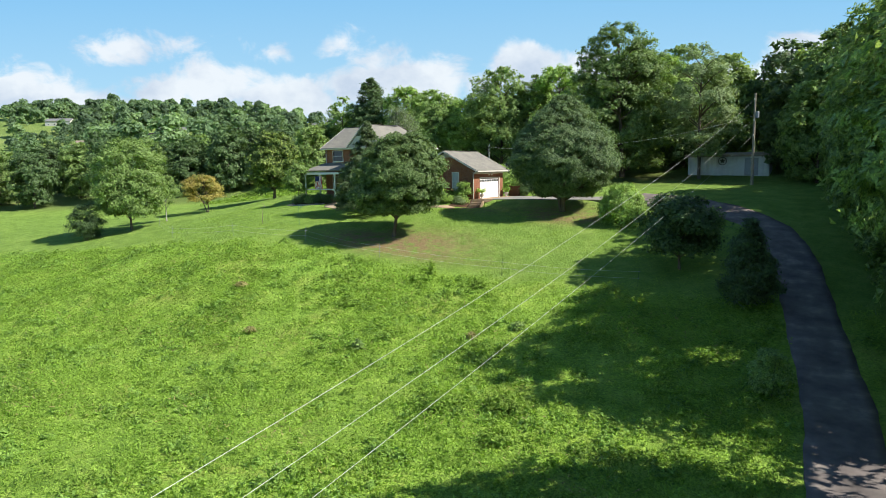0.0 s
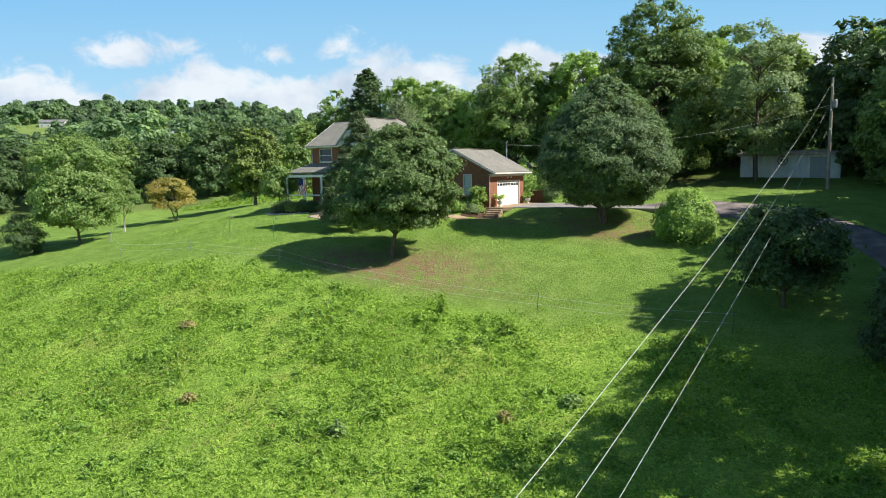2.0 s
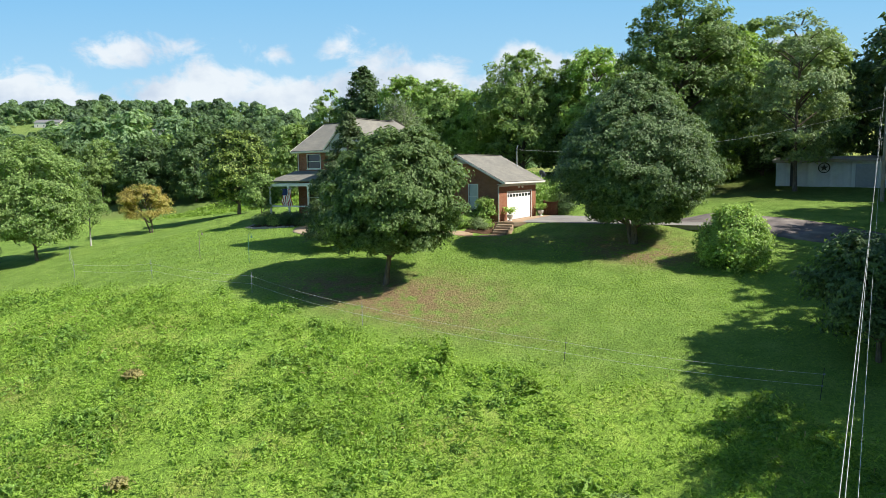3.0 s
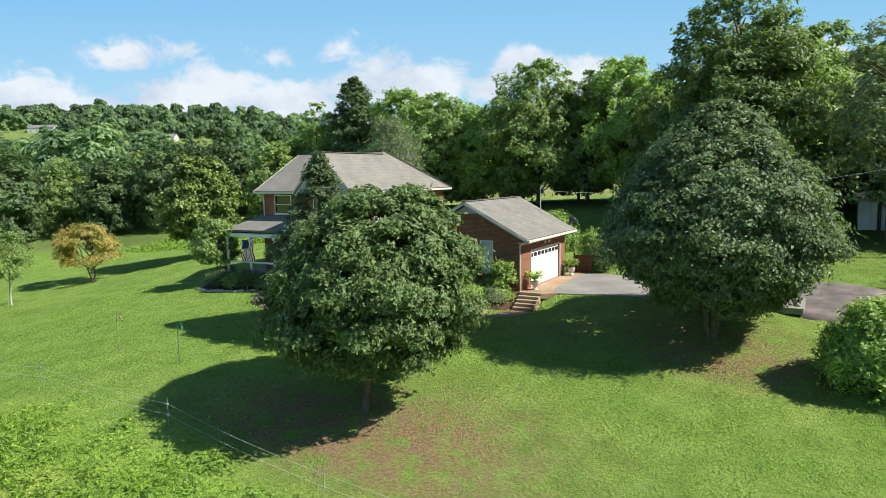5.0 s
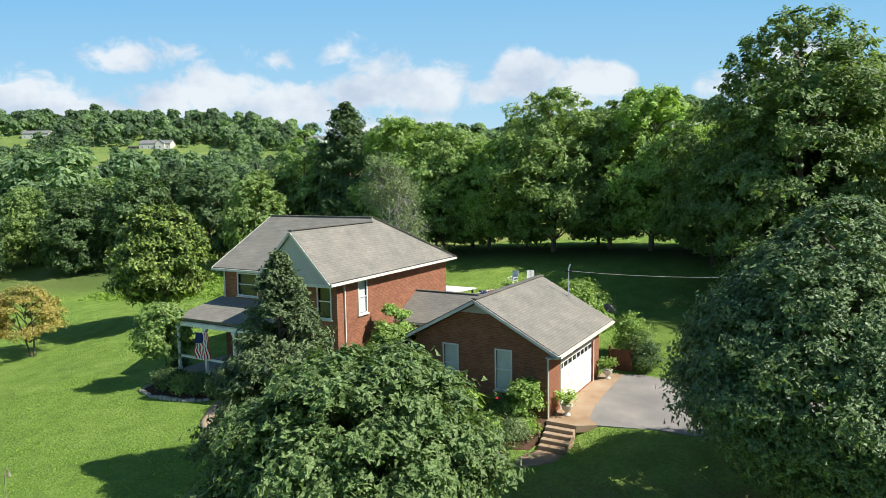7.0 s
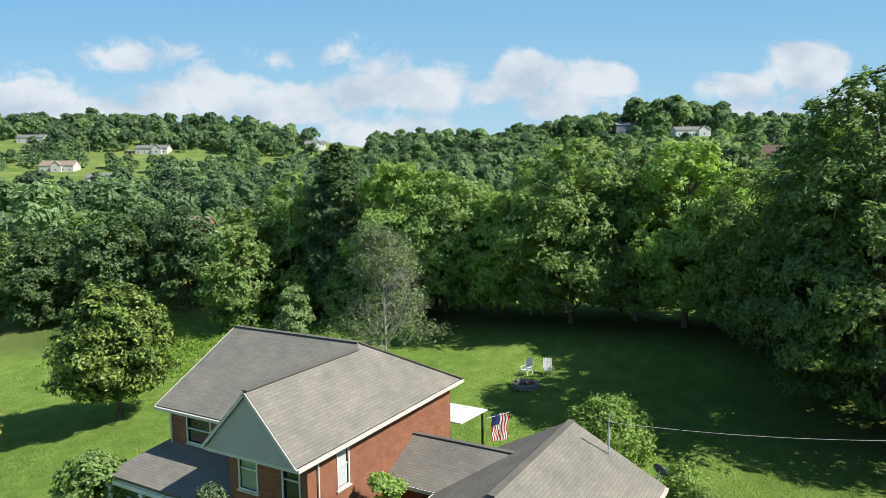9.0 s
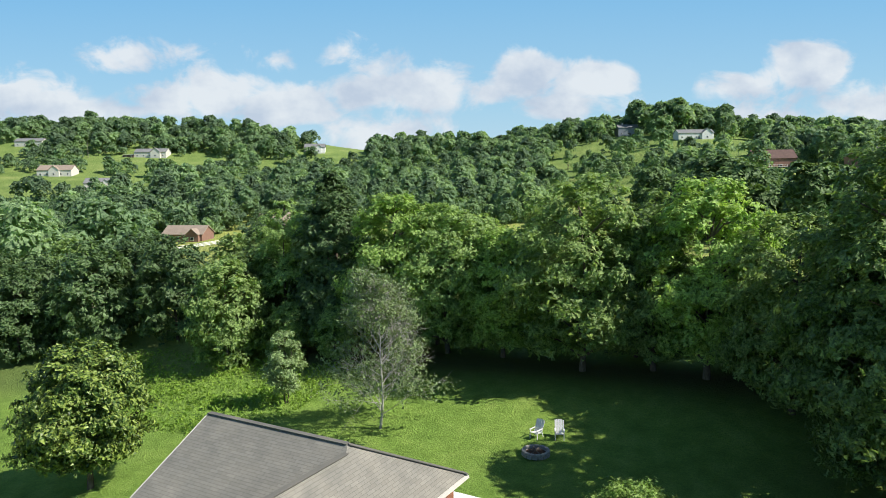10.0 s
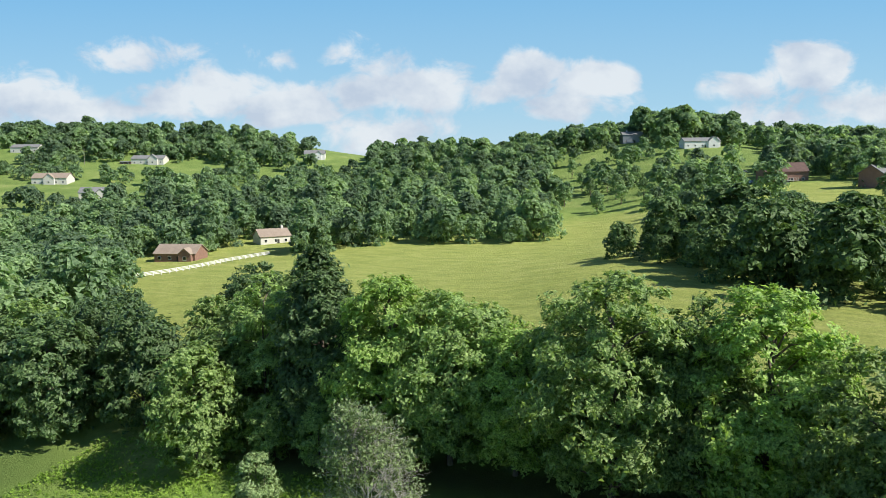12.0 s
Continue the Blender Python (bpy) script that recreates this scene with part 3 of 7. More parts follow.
def valley(u, v):
    """Heights past the back hedge; u metres to the side of the line of flight, v metres along it."""
    v = np.asarray(v, float)
    far = np.maximum(v, 60.0)
    i = np.clip((np.clip(u / far, -0.7, 0.7) + 0.7) / 0.02, 0, 69.999)
    j = np.clip((far - 60) / 5.0, 0, 137.999)
    i0, j0 = i.astype(int), j.astype(int)
    di, dj = i - i0, j - j0
    z = (RELIEF[j0, i0] * (1 - di) + RELIEF[j0, i0 + 1] * di) * (1 - dj) + (RELIEF[j0 + 1, i0] * (1 - di) + RELIEF[j0 + 1, i0 + 1] * di) * dj
    return z - 70 * smooth(v, 760, 1500)


def land(x, y):
    x, y = np.asarray(x, float), np.asarray(y, float)
    u, v = (x + 0.7) * 0.868 + (y + 8) * 0.497, -(x + 0.7) * 0.497 + (y + 8) * 0.868
    w = smooth(v, 46, 105)
    low = yard(x, y) - 0.12 * np.clip(-52 - y, 0, 90)                   # the field falls on towards the road
    z = low * (1 - w) + valley(u, v) * w
    pad = smooth(-np.maximum(np.maximum(-20.2 - x, x - 0.6), np.maximum(-1.0 - y, y - 8.6)), -2.5, 0.2)     # the house stands level
    z = z * (1 - pad) - 0.12 * pad
    lot = smooth(-np.maximum(np.maximum(0.1 - x, x - 12.0), np.maximum(0.2 - y, y - 8.0)), -2.5, 0.3)
    z = z * (1 - lot) - 0.05 * lot
    dip = smooth(-y, 0.0, 0.8) * (1 - smooth(-y, 3.8, 6.0)) * smooth(x, -1.8, -0.2) * (1 - smooth(x, 1.5, 4.0))     # below the garden steps
    return z * (1 - dip) - 0.86 * dip


def H(x, y):
    return float(land(x, y))


def axis(lo, hi, step, reach, grow=1.065):
    mid = list(np.arange(lo, hi + 0.01, step))
    out, d, a = [], step, hi
    while a < reach:
        d *= grow
        a += d
        out.append(a)
    left, d, a = [], step, lo
    while a > -reach:
        d *= grow
        a -= d
        left.append(a)
    return np.array(left[::-1] + mid + out)


def away(u, v):
    """The place u metres to the side and v metres along the line of flight."""
    return -0.7 + 0.868 * u - 0.497 * v, -8 + 0.497 * u + 0.868 * v


DRIVE = [(34.5, -90, 1.5), (34.3, -60, 1.5), (34.4, -40, 1.5), (33.9, -30, 1.5), (32.3, -20, 1.45), (31.0, -11, 1.45), (29.0, -4.5, 1.6), (25.0, 0.5, 1.9), (20.0, 3.2, 2.6), (15.0, 4.2, 3.4), (11.5, 4.4, 3.6)]


def make_ground():
    xs, ys = axis(-62, 48, 0.9, 3200, 1.052), axis(-52, 42, 0.9, 3200, 1.052)
    X, Y = np.meshgrid(xs, ys)
    rough = np.random.RandomState(3).rand(*X.shape) - 0.5
    Z = land(X, Y) + rough * 0.05 * (np.abs(X) < 70) * (Y < 60)
    verts = np.stack([X.ravel(), Y.ravel(), Z.ravel()], 1)
    nx, ny = len(xs), len(ys)
    i, j = np.meshgrid(np.arange(nx - 1), np.arange(ny - 1))
    k = (j * nx + i).ravel()
    g = arrays("ground", verts, np.stack([k, k + 1, k + nx + 1, k + nx], 1), "ground", smooth=True)
    u, v = (X + 0.7) * 0.868 + (Y + 8) * 0.497, -(X + 0.7) * 0.497 + (Y + 8) * 0.868
    edge = fence_line(X) - Y + 0.6 * np.sin(X * 0.9) + 0.4 * np.sin(X * 2.3 + 1)
    masks = {
        "field": smooth(edge, -1.2, 2.6),
        "hay": smooth(v, 52, 60) * smooth(u + 0.47 * v, -14, 4) * (1 - smooth(v, 300, 380)),
        "pasture": np.maximum(smooth(v, 300, 380), smooth(v, 52, 60) * (1 - smooth(u + 0.47 * v, -14, 4))),
        "bare": np.clip(0.95 * np.exp(-((X + 3.2) / 3.8) ** 2 - ((Y + 16.2) / 1.9) ** 2) + 0.9 * np.exp(-((X - 12.6) / 3.2) ** 2 - ((Y + 5.6) / 1.6) ** 2) + 0.95 * np.exp(-((X - 2.6) / 5.2) ** 2 - ((Y + 14.9) / 2.8) ** 2) + 0.5 * np.exp(-((X - 3.0) / 2.5) ** 2 - ((Y + 5.0) / 1.6) ** 2) + 0.8 * np.exp(-((X - 10.5) / 4.5) ** 2 - ((Y + 3.2) / 3.0) ** 2) + 0.45 * np.exp(-((X - 3) / 8) ** 2 - ((Y + 17.5) / 1.2) ** 2)
                        + 0.5 * np.exp(-((X + 4) / 1.5) ** 2 - ((Y + 31) / 1.0) ** 2) + 0.4 * np.exp(-((X + 11) / 2.0) ** 2 - ((Y + 30) / 1.2) ** 2), 0, 1),
        # litter under the trees, widened to darken shaded grass by drive, hedge and oak
        "wood": np.clip(smooth(X, 35.5, 39.5) * (1 - smooth(X, 56.0, 64.0)) * smooth(Y, -60, -52) * (1 - smooth(v, 50, 60)) + np.exp(-((Y - 36 - 0.05 * X) / 3.6) ** 2) * smooth(X, -48, -40) * 0.9 + 0.8 * np.exp(-((X - 13) / 12.0) ** 2 - ((Y - 23.5) / 7.5) ** 2), 0, 1),
    }
    for name, values in masks.items():
        a = g.data.attributes.new(name, "FLOAT", "POINT")
        a.data.foreach_set("value", values.astype(np.float32).ravel())
    tagged(g, "rolling green grassland with weedy field, mown lawn and hay field", "ground", kind="structure")


def fence_line(x):
    """Where the mown lawn ends and the weedy field begins."""
    return -19.3 + 0.0016 * (np.asarray(x) - 10) * (np.asarray(x) + 10) * (np.asarray(x) < -10) * -1 + 0.0 * np.asarray(x)


def strip(name, line, mat, thick, label, category, lift=0.03):
    """A paved strip that lies on the ground; line: x, y, half width."""
    pts = np.array(line, float)
    t = np.linspace(0, len(pts) - 1, (len(pts) - 1) * 12 + 1)
    # smooth the corners by averaging along the line
    c = np.stack([np.interp(t, np.arange(len(pts)), pts[:, k]) for k in range(3)], 1)
    for _ in range(10):
        c[1:-1] = (c[:-2] + 2 * c[1:-1] + c[2:]) / 4
    d = np.gradient(c[:, :2], axis=0)
    d /= np.linalg.norm(d, axis=1)[:, None]
    side = np.stack([d[:, 1], -d[:, 0]], 1)
    offs = np.linspace(-1, 1, 7)
    wob = 1 + 0.03 * np.sin(np.arange(len(c)) * 0.9) + 0.02 * np.sin(np.arange(len(c)) * 2.3)
    top = np.stack([c[:, :2] + side * (c[:, 2] * wob * o)[:, None] for o in offs], 1)
    z = land(top[..., 0], top[..., 1]) + lift
    n, m = top.shape[:2]
    V = np.concatenate([np.dstack([top, z]).reshape(-1, 3), np.dstack([top, z - thick]).reshape(-1, 3)])
    i, j = np.meshgrid(np.arange(n - 1), np.arange(m - 1), indexing="ij")
    k = (i * m + j).ravel()
    Q = [np.stack([k, k + 1, k + m + 1, k + m], 1)]
    e = np.arange(n - 1) * m
    Q.append(np.stack([e, e + m, e + m + n * m, e + n * m], 1))
    e = e + m - 1
    Q.append(np.stack([e + m, e, e + n * m, e + m + n * m], 1))
    e = np.arange(m - 1)
    Q.append(np.stack([e + 1, e, e + n * m, e + 1 + n * m], 1))
    e = e + (n - 1) * m
    Q.append(np.stack([e, e + 1, e + 1 + n * m, e + n * m], 1))
    ob = arrays(name, V, np.concatenate(Q), mat, smooth=False)
    return tagged(ob, label, category, kind="structure")


make_ground()
strip("road", DRIVE, "asphalt", 0.12, "dark asphalt driveway in the shade of trees", "driveway")


# ---- the house ----
def wall_sheet(bm, axis_, at, thick, spans, holes):
    """A wall in the plane x = at or y = at, one skin with real openings: spans (a0, a1, z0, z1), holes the same."""
    a0, a1, z0, z1 = spans
    A = sorted({a0, a1, *[v for h in holes for v in h[:2]]})
    Z = sorted({z0, z1, *[v for h in holes for v in h[2:]]})
    grid, made = {}, []

    def corner(a, z):
        if (a, z) not in grid:
            grid[a, z] = bm.verts.new((at, a, z) if axis_ == "x" else (a, at, z))
        return grid[a, z]

    for p, q in zip(A, A[1:]):
        for r, s in zip(Z, Z[1:]):
            if not any(h[0] <= p and q <= h[1] and h[2] <= r and s <= h[3] for h in holes):
                made.append(bm.faces.new((corner(p, r), corner(q, r), corner(q, s), corner(p, s))))
    back = bmesh.ops.extrude_face_region(bm, geom=made, use_keep_orig=True)
    step = Vector((thick, 0, 0)) if axis_ == "x" else Vector((0, thick, 0))
    bmesh.ops.translate(bm, vec=step, verts=[g for g in back["geom"] if isinstance(g, bmesh.types.BMVert)])
    bmesh.ops.recalc_face_normals(bm, faces=bm.faces[:])


def roof_plane(bm, corners, thick=0.14):
    """A shingled slope with thickness; the first two corners are its eave. UVs in metres along and up the slope."""
    uv = bm.loops.layers.uv.verify()
    pts = [Vector(c) for c in corners]
    along = (pts[1] - pts[0]).normalized()
    n = along.cross(pts[2] - pts[1]).normalized()
    if n.z < 0:
        n.negate()
    up = n.cross(along)
    if up.z < 0:
        up.negate()
    top = [bm.verts.new(p) for p in pts]
    low = [bm.verts.new(p - n * thick) for p in pts]
    faces = [bm.faces.new(top), bm.faces.new(low[::-1])]
    for k in range(len(pts)):
        faces.append(bm.faces.new((top[k], low[k], low[(k + 1) % len(pts)], top[(k + 1) % len(pts)])))
    for f in faces:
        for loop in f.loops:
            d = loop.vert.co - pts[0]
            loop[uv].uv = (d.dot(along), d.dot(up))
    bmesh.ops.recalc_face_normals(bm, faces=faces)


def beam(bm, a, b, w, h, drop=0.0):
    """A bar from a to b, w wide and h high."""
    a, b = Vector(a), Vector(b)
    d = (b - a).normalized()
    s = d.cross(Vector((0, 0, 1)))
    s = s.normalized() if s.length > 1e-4 else Vector((1, 0, 0))
    u = s.cross(d)
    vs = []
    for p in (a, b):
        for i, j in ((-1, 0), (1, 0), (1, 1), (-1, 1)):
            vs.append(bm.verts.new(p + s * (w / 2 * i) + u * (h * j - drop)))
    for q in ((0, 1, 2, 3), (7, 6, 5, 4), (0, 4, 5, 1), (1, 5, 6, 2), (2, 6, 7, 3), (3, 7, 4, 0)):
        bm.faces.new([vs[k] for k in q])
    bmesh.ops.recalc_face_normals(bm, faces=bm.faces[:])


def beams(*rows):
    bm = bmesh.new()
    for r in rows:
        beam(bm, *r)
    return bm


def window(house, axis_, at, out, a0, a1, z0, z1, glaze="glass", shutter=None):
    """A sash window in a wall plane; out is +1 or -1, the way it faces along the axis."""
    def b(p, q, d0, d1, r, s):
        lo, hi = sorted((at + out * d0, at + out * d1))
        return (lo, hi, p, q, r, s) if axis_ == "x" else (p, q, lo, hi, r, s)
    w = part("window", boxes(b(a0, a1, -0.02, 0.035, z1 - 0.07, z1), b(a0, a1, -0.02, 0.035, z0, z0 + 0.07), b(a0, a0 + 0.07, -0.02, 0.035, z0 + 0.07, z1 - 0.07), b(a1 - 0.07, a1, -0.02, 0.035, z0 + 0.07, z1 - 0.07), bevel=0.006), "white", house)
    mid = (z0 + z1) / 2
    part("pane", boxes(b(a0 + 0.07, a1 - 0.07, -0.10, -0.085, mid + 0.02, z1 - 0.07)), glaze, w)
    part("pane", boxes(b(a0 + 0.07, a1 - 0.07, -0.075, -0.06, z0 + 0.07, mid - 0.02)), glaze, w)
    part("rail", boxes(b(a0 + 0.07, a1 - 0.07, -0.11, -0.01, mid - 0.025, mid + 0.025), bevel=0.004), "white", w)
    part("sill", boxes(b(a0 - 0.06, a1 + 0.06, -0.03, 0.09, z0 - 0.07, z0 - 0.003), bevel=0.008), "trim", w)
    bl = part("blind", boxes(b(a0 + 0.08, a1 - 0.08, -0.16, -0.15, z0 + 0.08, z1 - 0.08)), "blind" if glaze != "glass" else "dark", w)
    return w


def gutter(house, a, b, mat="trim"):
    part("gutter", beams((a, b, 0.13, 0.12, 0.10)), mat, house, "pale metal rain gutter")


def downspout(house, x, y, z0, z1, sx=0.07):
    part("downspout", boxes((x - 0.04, x + 0.04, y - 0.035, y + 0.035, z0, z1), bevel=0.01), "trim", house, "pale metal downspout")


def make_house():
    h = empty("house", (0, 0, 0), label="two-storey red brick house with grey shingle roof and attached garage", category="house")
    base = -0.45
    # -- garage
    gx0, gx1, gy1 = -6.80, 0.05, 7.30
    eave, apex, mid = 3.02, 5.17, -3.37
    bm = bmesh.new()
    wall_sheet(bm, "y", 0.0, 0.22, (gx0, gx1, base, 3.05), [(-5.32, -4.46, 0.93, 2.86), (-2.58, -1.72, 0.93, 2.86)])
    part("wall", bm, "brick", h, "red brick garage wall with two windows")
    bm = bmesh.new()
    wall_sheet(bm, "x", gx1, -0.22, (0.22, gy1, base, 3.05), [(1.45, 6.33, -0.03, 2.16)])
    part("wall", bm, "brick", h, "red brick wall round the garage door")
    part("wall", boxes((gx0, gx1 - 0.22, gy1 - 0.22, gy1, base, 3.05)), "brick", h)
    part("wall", boxes((gx0, gx0 + 0.22, 0.22, gy1 - 0.22, base, 3.05)), "brick", h)
    for y, s in ((0.0, 1), (gy1 - 0.22, 1)):
        bm = bmesh.new()
        slope = (apex - eave) / 4.05
        pts = [(gx0, 3.051), (gx1, 3.051), (gx1, 3.10), (mid, apex - 0.22), (gx0, 3.10)]
        f = [bm.verts.new((px, y, pz)) for px, pz in pts]
        g = [bm.verts.new((px, y + 0.22, pz)) for px, pz in pts]
        bm.faces.new(f), bm.faces.new(g[::-1])
        for k in range(5):
            bm.faces.new((f[k], g[k], g[(k + 1) % 5], f[(k + 1) % 5]))
        bmesh.ops.recalc_face_normals(bm, faces=bm.faces[:])
        part("gable", bm, "brick", h)
    # louvred peak over the garage gable
    bm = bmesh.new()
    tri = [(mid - 0.95, 4.43), (mid + 0.95, 4.43), (mid, 4.93)]
    f = [bm.verts.new((px, -0.05, pz)) for px, pz in tri]
    g = [bm.verts.new((px, -0.003, pz)) for px, pz in tri]
    bm.faces.new(f), bm.faces.new(g[::-1])
    for k in range(3):
        bm.faces.new((f[k], g[k], g[(k + 1) % 3], f[(k + 1) % 3]))
    bmesh.ops.recalc_face_normals(bm, faces=bm.faces[:])
    peak = part("gable_peak", bm, "siding", h, "pale grey siding in the gable peak")
    for x0, x1, y0, y1 in ((-5.32, -4.46, 0, 0), (-2.58, -1.72, 0, 0)):
        window(h, "y", 0.0, -1, x0, x1, 0.93, 2.86, "blind")
    ye0, ye1 = -0.50, 7.70
    rf = bmesh.new()
    roof_plane(rf, [(0.68, ye0, eave), (0.68, ye1, eave), (mid, ye1, apex), (mid, ye0, apex)])
    garage_roof = part("roof", rf, "shingle", h, "weathered grey-brown asphalt shingle garage roof")
    rf = bmesh.new()
    roof_plane(rf, [(-7.42, ye1, eave), (-7.42, ye0, eave), (mid, ye0, apex), (mid, ye1, apex)])
    part("roof", rf, "shingle", h)
    part("ridge_cap", beams(((mid, ye0, apex), (mid, ye1, apex), 0.30, 0.035, 0.012)), "shingle", h)
    for s, x in ((1, 0.68), (-1, -7.42)):
        part("rake_board", beams(((x, ye0 - 0.02, eave - 0.10), (mid, ye0 - 0.02, apex - 0.10), 0.04, 0.14, 0.10)), "trim", h, "pale painted rake board")
        part("rake_board", beams(((x, ye1 + 0.02, eave - 0.10), (mid, ye1 + 0.02, apex - 0.10), 0.04, 0.14, 0.10)), "trim", h)
    part("soffit", boxes((gx1 + 0.002, 0.62, ye0 + 0.05, ye1 - 0.05, 2.80, 2.84)), "trim", h)
    part("frieze", boxes((gx1 + 0.002, gx1 + 0.05, 0.0, gy1, 2.62, 2.795)), "trim", h)
    gutter(h, (0.72, ye0, eave - 0.07), (0.72, ye1, eave - 0.07))
    gutter(h, (-7.46, ye0, eave - 0.07), (-7.46, ye1, eave - 0.07))
    downspout(h, 0.02, -0.06, -0.2, 2.65)
    downspout(h, -6.78, -0.06, -0.2, 2.65)
    part("downspout_elbow", beams(((0.02, -0.06, 2.62), (0.66, -0.30, 2.90), 0.07, 0.07)), "trim", h)
    part("downspout_elbow", beams(((-6.78, -0.06, 2.62), (-7.40, -0.30, 2.90), 0.07, 0.07)), "trim", h)
    # garage door: four rows of panels, lights in the top one
    gd = part("garage_door", boxes((-0.10, -0.06, 1.47, 6.31, -0.02, 2.14)), "white", h, "white panelled garage door with small top lights")
    for row in range(4):
        z0, z1 = -0.01 + row * 0.535, -0.01 + row * 0.535 + 0.525
        part("panel", boxes((-0.059, -0.035, 1.48, 6.30, z0, z1), bevel=0.008), "white", gd)
        for k in range(8):
            y0 = 1.48 + 4.82 * k / 8 + 0.07
            if row == 3:
                part("light", boxes((-0.034, -0.024, y0, y0 + 0.46, z0 + 0.17, z0 + 0.40), bevel=0.004), "glass", gd)
            else:
                part("raised_panel", boxes((-0.0345, -0.024, y0, y0 + 0.46, z0 + 0.09, z1 - 0.09), bevel=0.009), "white", gd)
    for y in (1.38, 6.32):
        part("door_trim", boxes((gx1 + 0.002, gx1 + 0.035, y, y + 0.09, -0.05, 2.24), bevel=0.006), "trim", h)
    part("door_trim", boxes((gx1 + 0.002, gx1 + 0.035, 1.475, 6.315, 2.165, 2.25), bevel=0.006), "trim", h)
    for y in (3.55, 4.25):
        part("flood_light", lathe(bmesh.new(), [(0.03, 0), (0.06, 0.02), (0.09, 0.12), (0.07, 0.15)], 10, (0.14, y, 2.44)), "white", h)
    # -- two-storey block
    x0, x1, y0, y1 = -19.40, -9.95, -0.45, 8.55
    wx0, wy = -13.90, -2.10
    top = 5.66
    bm = bmesh.new()
    wall_sheet(bm, "y", y0, 0.22, (x0, wx0, base, top), [(-18.30, -16.75, 4.25, 5.56), (-18.4, -16.6, 0.9, 2.6), (-15.6, -14.6, 0.35, 2.45)])
    part("wall", bm, "brick", h, "red brick front wall over the porch")
    bm = bmesh.new()
    wall_sheet(bm, "x", x1, -0.22, (wy, y1, base, top), [(-0.42, 0.36, 3.84, 5.60)])
    part("wall", bm, "brick", h, "sunlit red brick side wall")
    bm = bmesh.new()
    wall_sheet(bm, "y", wy, 0.22, (wx0, x1 - 0.22, base, top), [(-13.42, -12.40, 3.88, 5.62), (-11.18, -10.28, 3.88, 5.62), (-13.42, -12.40, 1.1, 3.02), (-11.18, -10.28, 1.1, 3.02)])
    part("wall", bm, "brick", h, "brick bay wall under the pediment")
    part("wall", boxes((wx0, wx0 + 0.22, wy + 0.22, y0, base, top)), "brick", h)
    part("wall", boxes((x0, x1 - 0.22, y1 - 0.22, y1, base, top)), "brick", h)
    bm = bmesh.new()
    wall_sheet(bm, "x", x0, 0.22, (y0 + 0.22, y1 - 0.22, base, top), [(2.0, 3.0, 3.9, 5.4), (5.6, 6.6, 3.9, 5.4)])
    part("wall", bm, "brick", h)
    for a, b in ((2.0, 3.0), (5.6, 6.6)):
        window(h, "x", x0, -1, a, b, 3.9, 5.4)
    # left gable over the porch end
    bm = bmesh.new()
    pts = [(y0, top + 0.001), (y1, top + 0.001), (4.04, 8.26)]
    f = [bm.verts.new((x0, p, z)) for p, z in pts]
    g = [bm.verts.new((x0 + 0.2, p, z)) for p, z in pts]
    bm.faces.new(f), bm.faces.new(g[::-1])
    for k in range(3):
        bm.faces.new((f[k], g[k], g[(k + 1) % 3], f[(k + 1) % 3]))
    bmesh.ops.recalc_face_normals(bm, faces=bm.faces[:])
    part("gable", bm, "siding", h)
    window(h, "y", y0, -1, -18.30, -16.75, 4.25, 5.56)
    window(h, "y", y0, -1, -18.4, -16.6, 0.9, 2.6)
    fd = part("front_door", boxes((-15.58, -14.62, y0 + 0.06, y0 + 0.11, 0.35, 2.43), bevel=0.01), "wood", h)
    part("door_handle", lathe(bmesh.new(), [(0.02, 0), (0.035, 0.03), (0.02, 0.06)], 8, (-14.75, y0 + 0.02, 1.35)), "steel", fd)
    window(h, "x", x1, 1, -0.42, 0.36, 3.84, 5.60, "blind")
    window(h, "y", wy, -1, -13.42, -12.40, 3.88, 5.62, "greenpanel")
    window(h, "y", wy, -1, -11.18, -10.28, 3.88, 5.62)
    window(h, "y", wy, -1, -13.42, -12.40, 1.1, 3.02)
    window(h, "y", wy, -1, -11.18, -10.28, 1.1, 3.02)
    # main roof: gable to one end, steep hip to the other, pediment wing on the front
    E0, RZ, k = 5.84, 8.48, 1.03
    xl, xr, yf, yb, yr = -19.78, -9.54, -0.86, 9.05, 4.04
    xh = xr - (RZ - E0) / k
    wl, wf = -14.26, -3.10
    wm = (wl + xr) / 2
    WZ = E0 + k * (xr - wm)
    slope = (RZ - E0) / (yr - yf)
    ym = yf + (WZ - E0) / slope                      # where the wing's ridge meets the front slope
    rf = bmesh.new()
    roof_plane(rf, [(xl, yf, E0), (wl, yf, E0), (wm, ym, WZ), (wm + (xh - wm), yr, RZ), (xl, yr, RZ)])
    part("roof", rf, "shingle", h, "weathered grey-brown asphalt shingle main roof")
    rf = bmesh.new()
    roof_plane(rf, [(xr, wf, E0), (xr, yb, E0), (xh, yr, RZ), (wm, ym, WZ), (wm, wf, WZ)])
    part("roof", rf, "shingle", h)
    rf = bmesh.new()
    roof_plane(rf, [(wl, yf, E0), (wl, wf, E0), (wm, wf, WZ), (wm, ym, WZ)])
    part("roof", rf, "shingle", h)
    rf = bmesh.new()
    roof_plane(rf, [(xr, yb, E0), (xl, yb, E0), (xl, yr, RZ), (xh, yr, RZ)])
    part("roof", rf, "shingle", h)
    caps = [((xl, yr, RZ), (xh, yr, RZ)), ((xh, yr, RZ), (xr, yb, E0)), ((wm, wf, WZ), (wm, ym, WZ))]
